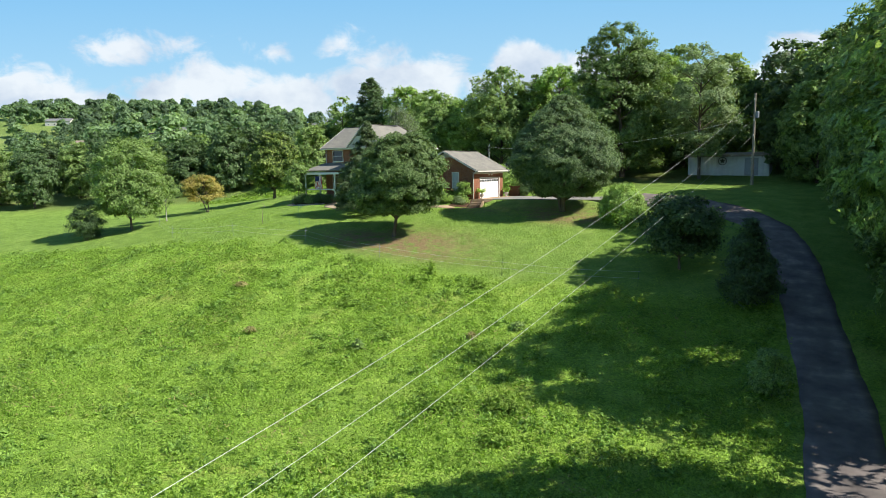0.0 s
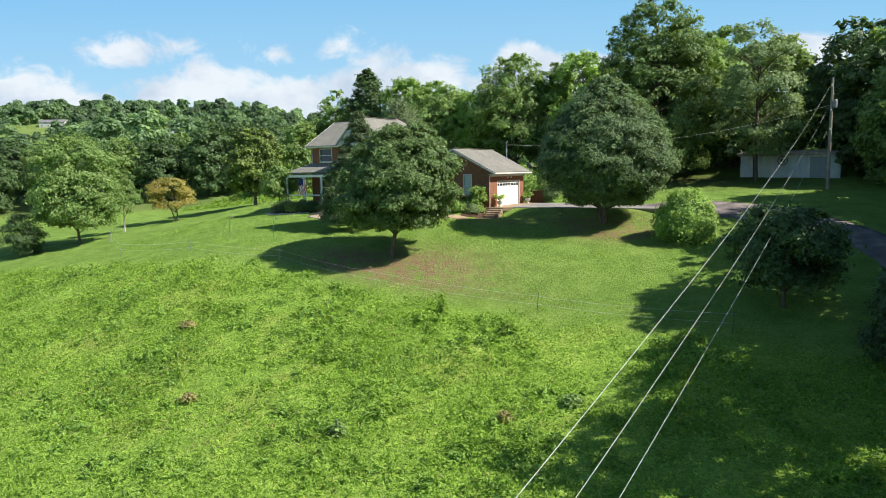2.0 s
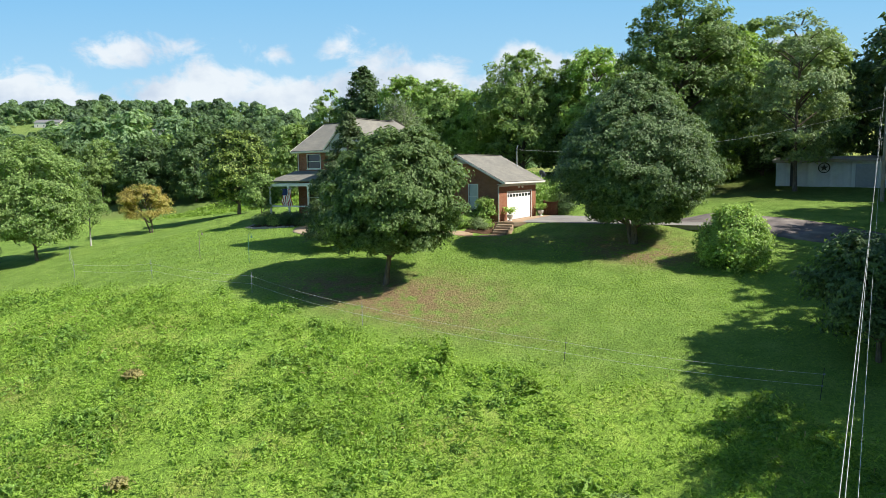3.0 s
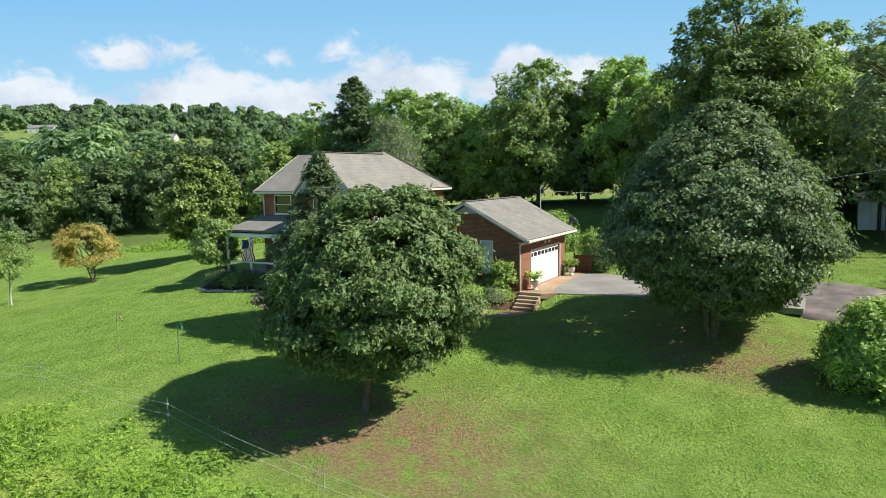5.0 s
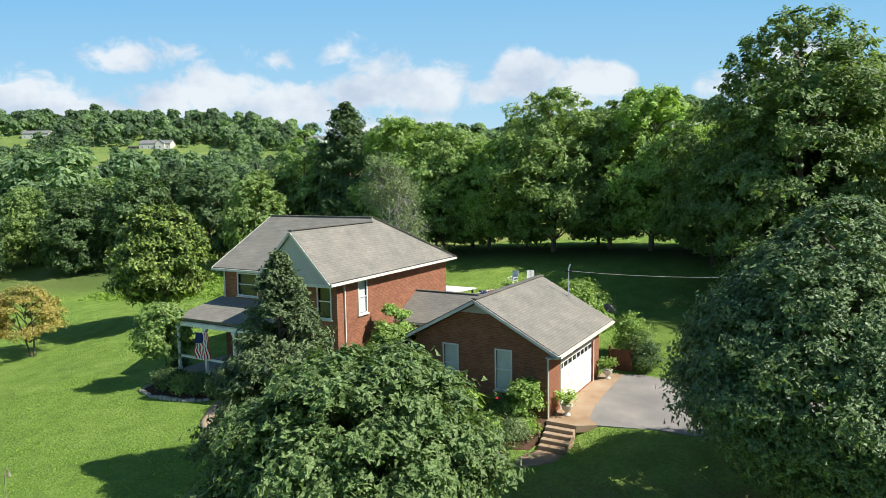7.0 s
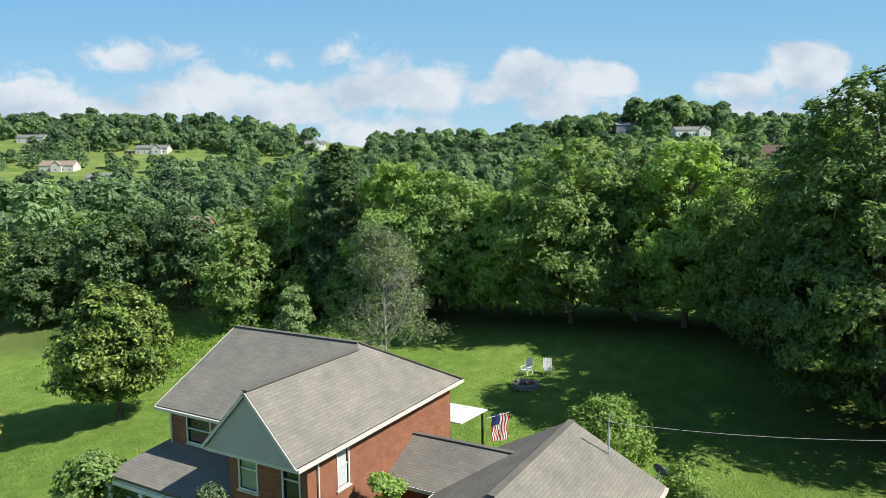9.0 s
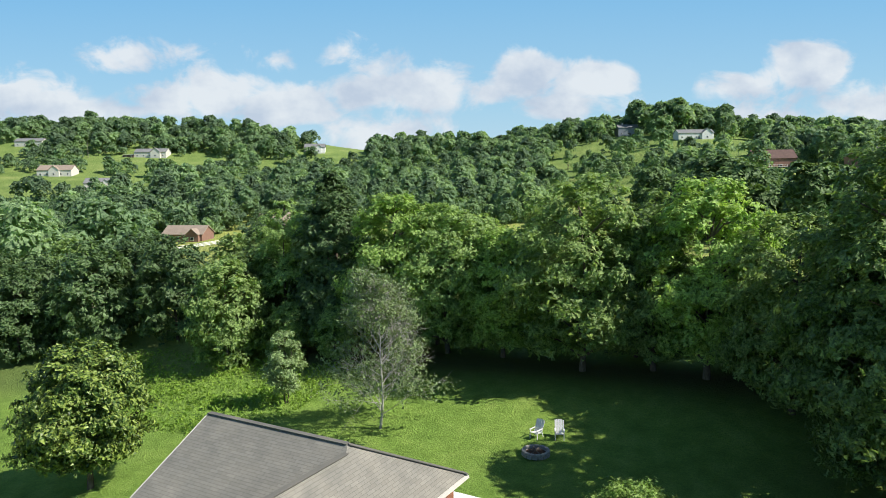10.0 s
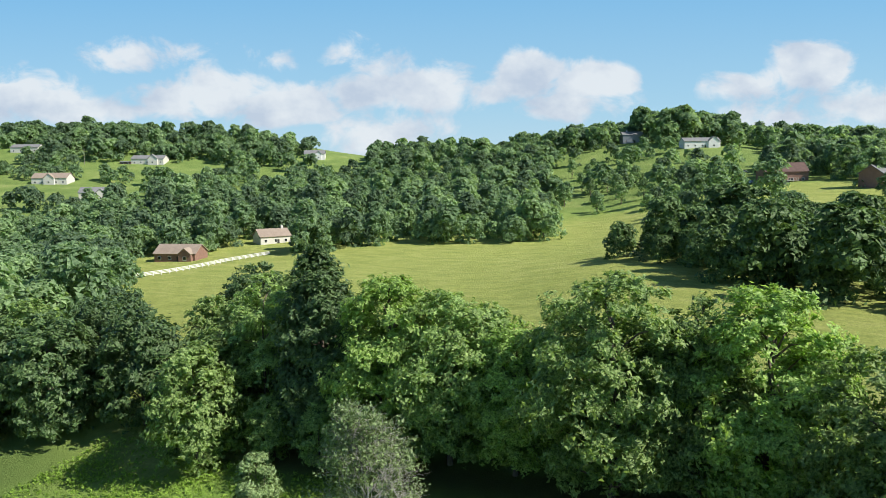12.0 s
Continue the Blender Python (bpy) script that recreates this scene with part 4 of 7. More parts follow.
    for a, b in caps:
        part("ridge_cap", beams((a, b, 0.26, 0.035, 0.010)), "shingle", h)
    # pediment
    bm = bmesh.new()
    pts = [(wl + 0.12, E0 - 0.10), (xr - 0.12, E0 - 0.10), (wm, WZ - 0.16)]
    f = [bm.verts.new((p, wf + 0.10, z)) for p, z in pts]
    g = [bm.verts.new((p, wf + 0.22, z)) for p, z in pts]
    bm.faces.new(f), bm.faces.new(g[::-1])
    for q in range(3):
        bm.faces.new((f[q], g[q], g[(q + 1) % 3], f[(q + 1) % 3]))
    bmesh.ops.recalc_face_normals(bm, faces=bm.faces[:])
    part("pediment", bm, "siding", h, "pale grey stucco pediment")
    part("soffit", boxes((wl + 0.05, xr - 0.05, wf + 0.23, wy - 0.002, E0 - 0.20, E0 - 0.16)), "siding", h)
    part("fascia", boxes((wl + 0.05, xr - 0.05, wf + 0.09, wf + 0.22, E0 - 0.24, E0 - 0.105)), "trim", h)
    for x in (wl, xr):
        part("rake_board", beams(((x, wf - 0.015, E0 - 0.10), (wm, wf - 0.015, WZ - 0.10), 0.05, 0.12, 0.07)), "trim", h)
    part("rake_board", beams(((xl - 0.02, yf, E0 - 0.10), (xl - 0.02, yr, RZ - 0.10), 0.04, 0.18, 0.08)), "trim", h)
    part("rake_board", beams(((xl - 0.02, yb, E0 - 0.10), (xl - 0.02, yr, RZ - 0.10), 0.04, 0.18, 0.08)), "trim", h)
    part("soffit", boxes((x1 + 0.002, xr - 0.04, wf + 0.25, yb - 0.04, E0 - 0.20, E0 - 0.16)), "trim", h)
    part("soffit", boxes((xl + 0.04, wl, yf + 0.03, y0 - 0.002, E0 - 0.20, E0 - 0.16)), "trim", h)
    gutter(h, (xr + 0.04, wf, E0 - 0.07), (xr + 0.04, yb, E0 - 0.07))
    gutter(h, (xl, yf - 0.04, E0 - 0.07), (wl, yf - 0.04, E0 - 0.07))
    downspout(h, x1 + 0.05, wy + 0.55, 0.0, 5.6)
    downspout(h, x0 + 0.15, y0 - 0.05, 3.9, 5.6)
    # -- link between house and garage, its ridge running across
    lz, la = 3.02, 4.30
    bm = bmesh.new()
    wall_sheet(bm, "y", 3.2, 0.22, (x1, gx0, base, 3.0), [])
    part("wall", bm, "brick", h)
    part("wall", boxes((x1, gx0, 6.9, 7.1, base, 3.0)), "brick", h)
    for pts in ([(x1 + 0.003, 2.75, lz), (-4.6, 2.75, lz), (-4.6, 5.15, la), (x1 + 0.003, 5.15, la)], [(-4.6, 7.5, lz), (x1 + 0.003, 7.5, lz), (x1 + 0.003, 5.15, la), (-4.6, 5.15, la)]):
        rf = bmesh.new()
        roof_plane(rf, pts)
        part("roof", rf, "shingle", h, "low shingle roof over the link")
    part("ridge_cap", beams(((x1 + 0.003, 5.15, la), (-5.0, 5.15, la), 0.24, 0.03, 0.01)), "shingle", h)
    part("fascia", boxes((x1, gx0, 2.70, 2.74, lz - 0.17, lz - 0.01)), "trim", h)
    # -- porch across the front of the two-storey block
    px0, px1, py = -20.6, wx0, -2.75
    pz = 0.30
    rf = bmesh.new()
    roof_plane(rf, [(px0 - 0.1, py - 0.15, 3.28), (px1 - 0.003, py - 0.15, 3.28), (px1 - 0.003, y0 - 0.003, 4.12), (-19.6, y0 - 0.003, 4.12)])
    porch_roof = part("porch_roof", rf, "shingle", h, "low grey shingle porch roof")
    rf = bmesh.new()
    roof_plane(rf, [(px0 - 0.1, 2.2, 3.28), (px0 - 0.1, py - 0.15, 3.28), (-19.6, y0 - 0.003, 4.12), (-19.6, 2.2, 4.12)])
    part("porch_roof", rf, "shingle", h)
    part("porch_ceiling", boxes((px0 + 0.02, px1 - 0.003, py, y0 - 0.003, 3.0, 3.05), (px0 + 0.02, -19.42, y0, 2.2, 3.0, 3.05)), "white", h)
    part("porch_beam", boxes((px0, px1 - 0.003, py - 0.06, py + 0.06, 2.80, 3.0), bevel=0.008), "white", h)
    part("porch_beam", boxes((px0 - 0.06, px0 + 0.06, py + 0.063, 2.2, 2.80, 3.0), bevel=0.008), "white", h)
    part("porch_floor", boxes((px0 - 0.05, px1 - 0.003, py - 0.1, y0 - 0.003, pz - 0.12, pz), (px0 - 0.05, x0 - 0.003, y0, 2.2, pz - 0.12, pz)), "stone", h)
    part("porch_base", boxes((px0, px1 - 0.003, py, y0 - 0.003, -0.6, pz - 0.121), (px0, x0 - 0.003, y0, 2.2, -0.6, pz - 0.121)), "brick", h)
    for x, y in ((px0, py), (-18.45, py), (-16.3, py), (-14.15, py), (px0, 2.1)):
        post = part("porch_post", boxes((x - 0.07, x + 0.07, y - 0.07, y + 0.07, pz + 0.15, 2.65), bevel=0.015), "white", h, "white square porch post")
        part("plinth", boxes((x - 0.11, x + 0.11, y - 0.11, y + 0.11, pz, pz + 0.149), bevel=0.01), "white", post)
        part("capital", boxes((x - 0.11, x + 0.11, y - 0.11, y + 0.11, 2.651, 2.799), bevel=0.01), "white", post)
    for a, b in ((px0, -18.45), (-18.45, -16.3)):
        part("porch_rail", boxes((a + 0.07, b - 0.07, py - 0.05, py + 0.05, pz + 0.74, pz + 0.86), bevel=0.012), "white", h)
    # back veranda canopy
    part("canopy", beams(((-11.6, 8.6, 3.62), (-11.6, 11.6, 3.42), 4.4, 0.07)), "white", h, "white flat canopy over the back patio")
    for x in (-9.6, -13.6):
        part("canopy_post", boxes((x - 0.05, x + 0.05, 11.35, 11.45, H(x, 11.4), 3.38), bevel=0.008), "dark", h)
    # gutter bracket mast for the service cable
    mast = tube("service_mast", [((-1.55, 7.05, 3.9), 0.035), ((-1.55, 7.05, 5.75), 0.03), ((-1.45, 7.05, 5.95), 0.05)], "steel", h, "grey metal service mast on the roof")
    part("insulator", boxes((-1.75, -1.35, 7.02, 7.08, 5.55, 5.60), bevel=0.008), "dark", h)
    dish = empty("satellite_dish", (0.35, 7.95, 3.25), label="dark grey satellite dish on the garage eave", category="satellite dish")
    bm = bmesh.new()
    lathe(bm, [(0.33, 0.10), (0.22, 0.04), (0.05, 0.0), (0.04, -0.01), (0.22, 0.02), (0.345, 0.09)], 18)
    d = part("reflector", bm, "navy_metal", dish, smooth=True)
    d.matrix_basis = pose(0, 0, 0.25, -55, 30, 0)
    tube("mount", [((0, -0.25, -0.35), 0.025), ((0, -0.1, 0.0), 0.025), ((0, 0, 0.25), 0.025)], "steel", dish)
    tube("feed_arm", [((0, 0, 0.2), 0.012), ((0.25, 0.35, 0.28), 0.012)], "dark", dish)


make_house()


# ---- trees ----
def leaves(centres, outs, size, rs, aspect=1.7, tilt=0.5, lift=0.25, tri=False):
    """Leaf blades at centres, facing outs more or less: four corners each, a little folded to a point, or three."""
    n = len(centres)
    nrm = outs + rs.normal(0, tilt, (n, 3)) + (0, 0, lift)
    nrm /= np.linalg.norm(nrm, axis=1)[:, None] + 1e-9
    a = np.cross(nrm, rs.normal(0, 1, (n, 3)))
    a /= np.linalg.norm(a, axis=1)[:, None] + 1e-9
    b = np.cross(nrm, a)
    s = size * rs.uniform(0.6, 1.35, n)[:, None]
    if tri:
        return np.stack([centres - a * s * aspect * 0.42 + b * s * 0.5, centres + a * s * aspect * 0.58, centres - a * s * aspect * 0.42 - b * s * 0.5], 1).reshape(-1, 3)
    V = np.stack([centres - a * s * aspect / 2, centres + b * s * 0.5 - a * s * 0.1, centres + a * s * aspect / 2 - nrm * s * 0.15, centres - b * s * 0.5 - a * s * 0.1], 1)
    return V.reshape(-1, 3)


def crown_points(rs, n, height, low, radius, shape, lobes, lobe_size, hang=0.0, fill=0.22, twigs=20, core=0.30, spray=0.23):
    """Leaf places: boughs set about an uneven envelope, each with clusters of leaves on its outside.
    shape(s) is the width at share s of the crown's height."""
    s = rs.beta(1.1, 1.2, lobes)
    ang = rs.uniform(0, 2 * math.pi, lobes) + np.arange(lobes) * 2.4
    prof = np.array([shape(k) for k in s])
    size = lobe_size * rs.uniform(0.65, 1.3, lobes) * (0.45 + 0.55 * prof)
    out = np.sqrt(rs.uniform(core, 1.0, lobes)) * rs.uniform(0.86, 1.06, lobes)
    r = np.maximum(radius * prof - size * 0.85, 0.05) * out
    c = np.stack([r * np.cos(ang), r * np.sin(ang), low + (height - low) * s], 1)
    c[:, 2] = np.clip(c[:, 2], low + size * 0.5, height - size * 0.75)
    w = size ** 2
    m = lobes * twigs
    tw = rs.choice(lobes, m, p=w / w.sum())
    d = rs.normal(0, 1, (m, 3))
    d /= np.linalg.norm(d, axis=1)[:, None]
    d[:, 2] = np.where(d[:, 2] < -0.35, -d[:, 2] * 0.6, d[:, 2])
    rad = np.where(rs.rand(m) < fill, rs.uniform(0.3, 0.8, m), rs.uniform(0.78, 1.05, m))
    tc = c[tw] + d * (size[tw] * rad)[:, None] * (1.05, 1.05, 0.8)
    pick = rs.choice(m, n)
    p = tc[pick] + rs.normal(0, 1, (n, 3)) * (size[tw][pick] * spray)[:, None] * (1, 1, 0.8)
    if hang:
        p[:, 2] -= hang * rs.rand(n) ** 2
    g = (p - (0, 0, low + 0.40 * (height - low))) / (radius, radius, 0.55 * (height - low))
    g /= np.linalg.norm(g, axis=1)[:, None] + 1e-9
    return p, 0.55 * d[pick] + 0.75 * g, c


def tree_mesh(kind, seed, height, radius, low, n, leaf, shape, mat, lobes=60, lobe_size=0.9, trunk_r=0.16, hang=0.0, limbs=14, aspect=1.7, bark="bark", lean=(0, 0), stems=1, fill=0.25, core=0.30, twigs=20, spray=0.23):
    rs = np.random.RandomState(seed)
    n, leaf = int(n * 2.1), leaf * 0.70
    p, d, c = crown_points(rs, n, height, low, radius, shape, lobes, lobe_size, hang, fill, twigs, core, spray)
    lx, ly = lean
    p[:, 0] += lx * p[:, 2] / height
    p[:, 1] += ly * p[:, 2] / height
    V = leaves(p, d, leaf, rs, aspect, tri=True)
    Q = np.arange(len(V)).reshape(-1, 3)
    paths = []
    fork = low + (height - low) * 0.18
    for k in range(stems):
        a = rs.uniform(0, 6.28)
        b = 0.0 if stems == 1 else 0.10 * radius
        path = []
        for i, s in enumerate(np.linspace(0, 1, 8)):
            z = -0.25 + (height * 0.82 + 0.25) * s
            wig = 0.05 * radius * math.sin(3 * s + a)
            path.append(((lx * z / height + b * math.cos(a) * (0.3 + 3 * s) + wig * s, ly * z / height + b * math.sin(a) * (0.3 + 3 * s) + wig * s, z), trunk_r * (1.25 if i == 0 else 1) * (1 - 0.85 * s) / (1 if stems == 1 else 1.3)))
        paths.append(path)
    for k in rs.choice(len(c), min(limbs, len(c)), replace=False):
        e = c[k] + (lx * c[k][2] / height, ly * c[k][2] / height, 0)
        z0 = max(low * 0.75, e[2] - 0.55 * np.hypot(e[0], e[1]) - 0.3)
        a = np.array((lx * z0 / height, ly * z0 / height, z0))
        m = a * 0.45 + e * 0.55 + (0, 0, 0.06 * radius)
        r = trunk_r * 0.38
        paths.append([(a, r), (a * 0.7 + m * 0.3, r * 0.85), (m, r * 0.6), (e, r * 0.2)])
    tv, tq = tubes(paths, 6)
    return (V, Q, tv, tq, mat, bark)


def plant_tree(name, data, x, y, label, category="tree", group="", turn=0.0, scale=1.0, sink=0.0):
    V, Q, tv, tq, mat, bark = data
    t = empty(name, (x, y, H(x, y) - sink), turn, label=label, category=category, group=group)
    t.scale = (scale, scale, scale)
    arrays("trunk", tv, tq, bark, t, smooth=True)
    arrays("crown", V, Q, mat, t)
    return t


def again(src, x, y, turn, sx, sz=None, sink=0.0):
    t = copy_thing(src, pose(x, y, H(x, y) - sink, 0, 0, turn))
    t.scale = (sx, sx, sz or sx)
    return t


def round_crown(s):
    return max(0.08, math.sqrt(max(0.0, 1 - (2 * s - 0.86) ** 2 / 1.32)))


def cone(s):
    return max(0.05, (1 - s) ** 0.62 * min(1, 0.65 + s * 2))


def dome(s):
    return max(0.1, math.sqrt(max(0.0, 1 - s * s)))


def column(s):
    return max(0.1, 0.55 + 0.45 * math.sin(math.pi * min(1, s * 0.95 + 0.08)) - 0.5 * max(0, s - 0.75))


def low_crown(s):
    return max(0.08, min(1.0, 0.55 + 2.2 * s) * math.sqrt(max(0.0, 1 - max(0.0, (s - 0.24) / 0.78) ** 2.0)))


def barrel(s):
    return max(0.07, min(1.0, 0.66 + 1.25 * s) * math.sqrt(max(0.0, 1 - max(0.0, (s - 0.25) / 0.765) ** 1.7)))


def pear_crown(s):
    return max(0.07, min(1.0, 0.50 + 1.7 * s) * max(0.0, 1 - max(0.0, (s - 0.30) / 0.72) ** 1.6) ** 0.8)


def make_yard_trees():
    plant_tree("maple_tree", tree_mesh("maple", 11, 9.05, 4.55, 1.9, 42000, 0.19, low_crown, "maple", 400, 0.70, 0.17, limbs=30, core=0.45, lean=(1.1, 0.4), spray=0.20), -0.55, -14.5, "young broadleaf maple with dense dark green crown on the lawn")
    plant_tree("pear_tree", tree_mesh("pear", 5, 10.8, 5.6, 1.3, 56000, 0.162, pear_crown, "pear", 1000, 0.62, 0.24, limbs=30, stems=3, core=0.62), 11.0, -2.8, "large egg-shaped pear tree with glossy grey-green leaves")
    plant_tree("weeping_mulberry", tree_mesh("weep", 7, 3.4, 2.3, 0.5, 9000, 0.17, dome, "bright", 150, 0.5, 0.10, hang=1.1, core=0.6), 17.3, -5.4, "low weeping mulberry with bright green trailing leaves")
    plant_tree("weeping_mulberry", tree_mesh("weep", 8, 3.0, 2.8, 0.3, 8000, 0.17, dome, "bright", 150, 0.55, 0.10, hang=1.4, core=0.6), -4.0, 15.9, "weeping mulberry behind the garage with trailing leaves")
    plant_tree("redbud_tree", tree_mesh("shrub", 9, 5.2, 3.2, 1.0, 8000, 0.20, round_crown, "deep", 90, 0.8, 0.12, limbs=16), 24.0, -15.3, "small dark round-headed tree in shade beside the driveway")
    plant_tree("cedar_tree", tree_mesh("cedar", 10, 5.3, 2.4, 0.1, 9500, 0.15, cone, "deep", 200, 0.6, 0.12, limbs=10), 28.9, -19.9, "dark conical cedar beside the driveway")
    plant_tree("driveway_bush", tree_mesh("bush", 12, 2.3, 1.2, 0.1, 3000, 0.10, round_crown, "broad", 34, 0.42, 0.04, stems=3, limbs=6), 31.0, -30.3, "rounded green bush at the driveway edge", "bush")
    plant_tree("ash_tree", tree_mesh("ash", 13, 10.6, 4.7, 1.5, 19000, 0.22, round_crown, "broad", 200, 0.9, 0.14, limbs=18), -38.0, -13.4, "green broadleaf tree at the edge of the field")
    plant_tree("juniper_bush", tree_mesh("lbush", 14, 4.0, 2.3, 0.1, 6000, 0.13, round_crown, "deep", 60, 0.6, 0.06, stems=3, limbs=6), -40.6, -17.4, "dark rounded bush at the edge of the field", "bush")
    plant_tree("dogwood_tree", tree_mesh("or", 15, 5.1, 3.3, 1.4, 5600, 0.17, round_crown, "orange", 80, 0.62, 0.11, limbs=26, lean=(-1.4, 0.2), stems=2), -40.6, 0.3, "small leaning tree with yellow-brown turning leaves")
    plant_tree("magnolia_tree", tree_mesh("mag", 16, 9.4, 4.5, 1.6, 15000, 0.27, low_crown, "magnolia", 170, 0.85, 0.20, limbs=22, spray=0.20), -36.3, 8.6, "glossy dark magnolia tree with yellow-tipped leaves")
    plant_tree("serviceberry_tree", tree_mesh("dog", 17, 4.5, 1.8, 1.3, 4200, 0.18, round_crown, "broad", 60, 0.5, 0.06, limbs=12), -21.6, -2.9, "small thin green tree beside the porch bed")
    plant_tree("spruce_tree", tree_mesh("spr", 18, 9.1, 3.6, 0.3, 20000, 0.125, column_spruce, "spruce", 320, 0.5, 0.14, limbs=24, aspect=3.2), -7.3, -8.8, "dark spruce with drooping sprays before the bay window")


def column_spruce(s):
    return max(0.06, min(1.0, 1.25 * (1 - s) ** 0.8))


make_yard_trees()


def fir_crown(s):
    return max(0.10, min(1.0, 1.30 * (1 - s) ** 0.5))


def oak_crown(s):
    return max(0.08, min(1.0, 0.70 + 1.2 * s) * max(0.0, 1 - max(0.0, (s - 0.32) / 0.70) ** 1.9) ** 0.58)


def make_back_trees():
    kinds = []
    for k, (mat, h, r, n, leaf, shape, lobes, low) in enumerate((
            ("broad", 16.0, 6.8, 11500, 0.36, round_crown, 190, 1.4), ("bright", 15.0, 5.9, 11500, 0.34, column, 180, 1.6), ("broad", 17.5, 6.0, 11500, 0.36, barrel, 190, 1.4), ("olive", 18.0, 6.2, 11500, 0.37, barrel, 180, 1.2))):
        kinds.append(tree_mesh("back", 30 + k, h, r, low, n, leaf, shape, mat, lobes, 1.35, 0.26, limbs=22, twigs=8, spray=0.19))
    lab = ("tall broadleaf tree in the hedgerow behind the lawn", "light green broadleaf tree in the hedgerow", "tall narrow broadleaf tree in the hedgerow", "dark broadleaf tree standing in a shady row")
    first = {}
    # the last two are added out of view to cast shade over drive and field
    spots = [(2, -45.5, 37.0, 0.85), (1, -31.3, 36.2, 0.97), (0, -26.0, 36.5, 0.85), (1, -20.5, 36.5, 0.74), (0, -13.0, 35.2, 0.97), (2, -7.8, 36.5, 0.79), (1, -3.8, 36.0, 0.97), (0, 2.0, 32.5, 0.82), (2, 7.5, 38.5, 0.88), (0, 13.5, 37.0, 1.0), (1, 12.5, 32.0, 0.98), (2, 8.2, 31.0, 0.95), (3, 33.5, 23.0, 0.95), (3, 38.6, 12.0, 1.06), (0, 38.8, 4.0, 1.15), (2, 39.0, -3.5, 1.15), (0, 39.5, -11.5, 1.24), (2, 40.5, -18.0, 1.18), (0, 42.0, -25.5, 1.38), (2, 43.8, -41.0, 1.30), (2, 45.5, -48.5, 1.32)]
    for q, (k, x, y, s) in enumerate(spots):
        if k in first:
            again(first[k], x, y, q * 77.0, s)
        else:
            first[k] = plant_tree("hedgerow_tree", kinds[k], x, y, lab[k], "tree", "trees behind the house", q * 77.0, s)
    plant_tree("oak_tree", tree_mesh("oak", 43, 19.6, 7.8, 0.9, 24000, 0.30, oak_crown, "olive", 340, 1.3, 0.34, limbs=40, twigs=9, spray=0.17, lean=(-0.8, 0.0)), 9.0, 25.0, "very tall dark oak towering over the back lawn", "tree")
    plant_tree("locust_tree", tree_mesh("locust", 44, 15.9, 4.6, 2.5, 7000, 0.26, round_crown, "pale", 190, 0.8, 0.2, limbs=30), 19.0, 22.2, "tall airy pale green tree beside the metal shed", "tree")
    plant_tree("fir_tree", tree_mesh("fir", 41, 17.3, 4.8, 1.0, 15000, 0.34, fir_crown, "deep", 320, 0.95, 0.25, limbs=26, aspect=2.0), -39.2, 37.2, "tall dark fir tree in the hedgerow", "tree")
    for q in range(3):
        again(first[(0, 1, 2)[q % 3]], -46.5 + q * 6.4, 42.0 + 2.0 * math.sin(q * 2.1), 31 + q * 101.0, 0.62 + 0.06 * math.sin(q * 1.7))
    # woods to the west of the lawn
    rs = np.random.RandomState(77)
    wk = [tree_mesh("w", 50 + k, 13.5, 5.6, 0.4, 3500, 0.54, round_crown, m, 120, 1.5, 0.2, limbs=8, twigs=8, spray=0.19) for k, m in enumerate(("broad", "deep"))]
    firsts = {}
    q = 0
    for row in range(3):
        for i in range(12):
            x = -50 - i * 8.6 + rs.uniform(-2, 2) - row * 3
            y = 33.5 + row * 10 + rs.uniform(-2.5, 2.5) - 0.85 * max(0.0, -64 - x)
            k = int(rs.rand() < 0.6)
            s = rs.uniform(0.72, 1.02)
            if k in firsts:
                again(firsts[k], x, y, q * 53.0, s)
            else:
                firsts[k] = plant_tree("woodland_tree", wk[k], x, y, "broadleaf woodland tree at the edge of the lawn", "tree", "woods beside the lawn", 0, s)
            q += 1
    for k, (x, y, s) in enumerate(((36.0, -2.5, 0.62), (37.0, -9.5, 0.62), (37.6, -16.5, 0.55), (38.4, -23.0, 0.5), (37.0, 6.5, 0.75), (35.5, 15.5, 0.7), (31.0, 27.5, 0.7), (44.0, -43.0, 0.8), (53.0, -38.0, 1.35), (54.0, -24.0, 1.4), (54.0, -10.0, 1.4), (53.0, 4.0, 1.35), (-47.5, 30.5, 0.8), (-41.5, 33.0, 0.42), (-36.5, 33.5, 0.40), (-29.5, 34.0, 0.36), (20.0, 37.0, 1.05), (27.5, 35.5, 1.12), (33.0, 31.0, 1.2), (45.0, 20.0, 1.4), (15.5, 31.5, 0.8), (29.5, 27.5, 0.95), (31.5, 20.5, 0.85), (-23.5, 38.5, 0.9), (-17.0, 38.5, 0.9), (-10.0, 40.0, 0.85), (-2.0, 40.0, 0.75), (-28.8, 39.5, 0.95))):
        again(firsts[1 if k in (17, 20, 21, 25) else 0], x, y, k * 67.0, s)


make_back_trees()


# open ground among the far woods: bearing from, to; distance from, to
CLEARINGS = ((-0.66, -0.44, 405, 506), (-0.53, -0.31, 520, 590), (-0.275, -0.225, 470, 575), (-0.185, -0.105, 550, 720), (-0.70, -0.615, 550, 610), (-0.66, -0.53, 226, 292), (0.30, 0.47, 290, 530), (0.45, 0.60, 255, 345))
HOME_SPOTS = ((-286, 504, 20), (-228, 449, 15), (-248, 583, 22), (-366, 609, 18), (-95, 245, 17), (-73, 291, 15), (-116, 625, 15), (-40, 350, 11), (192, 518, 22), (165, 336, 18), (177, 285, 15), (158, 575, 10), (-141, 326, 8), (-193, 299, 12))


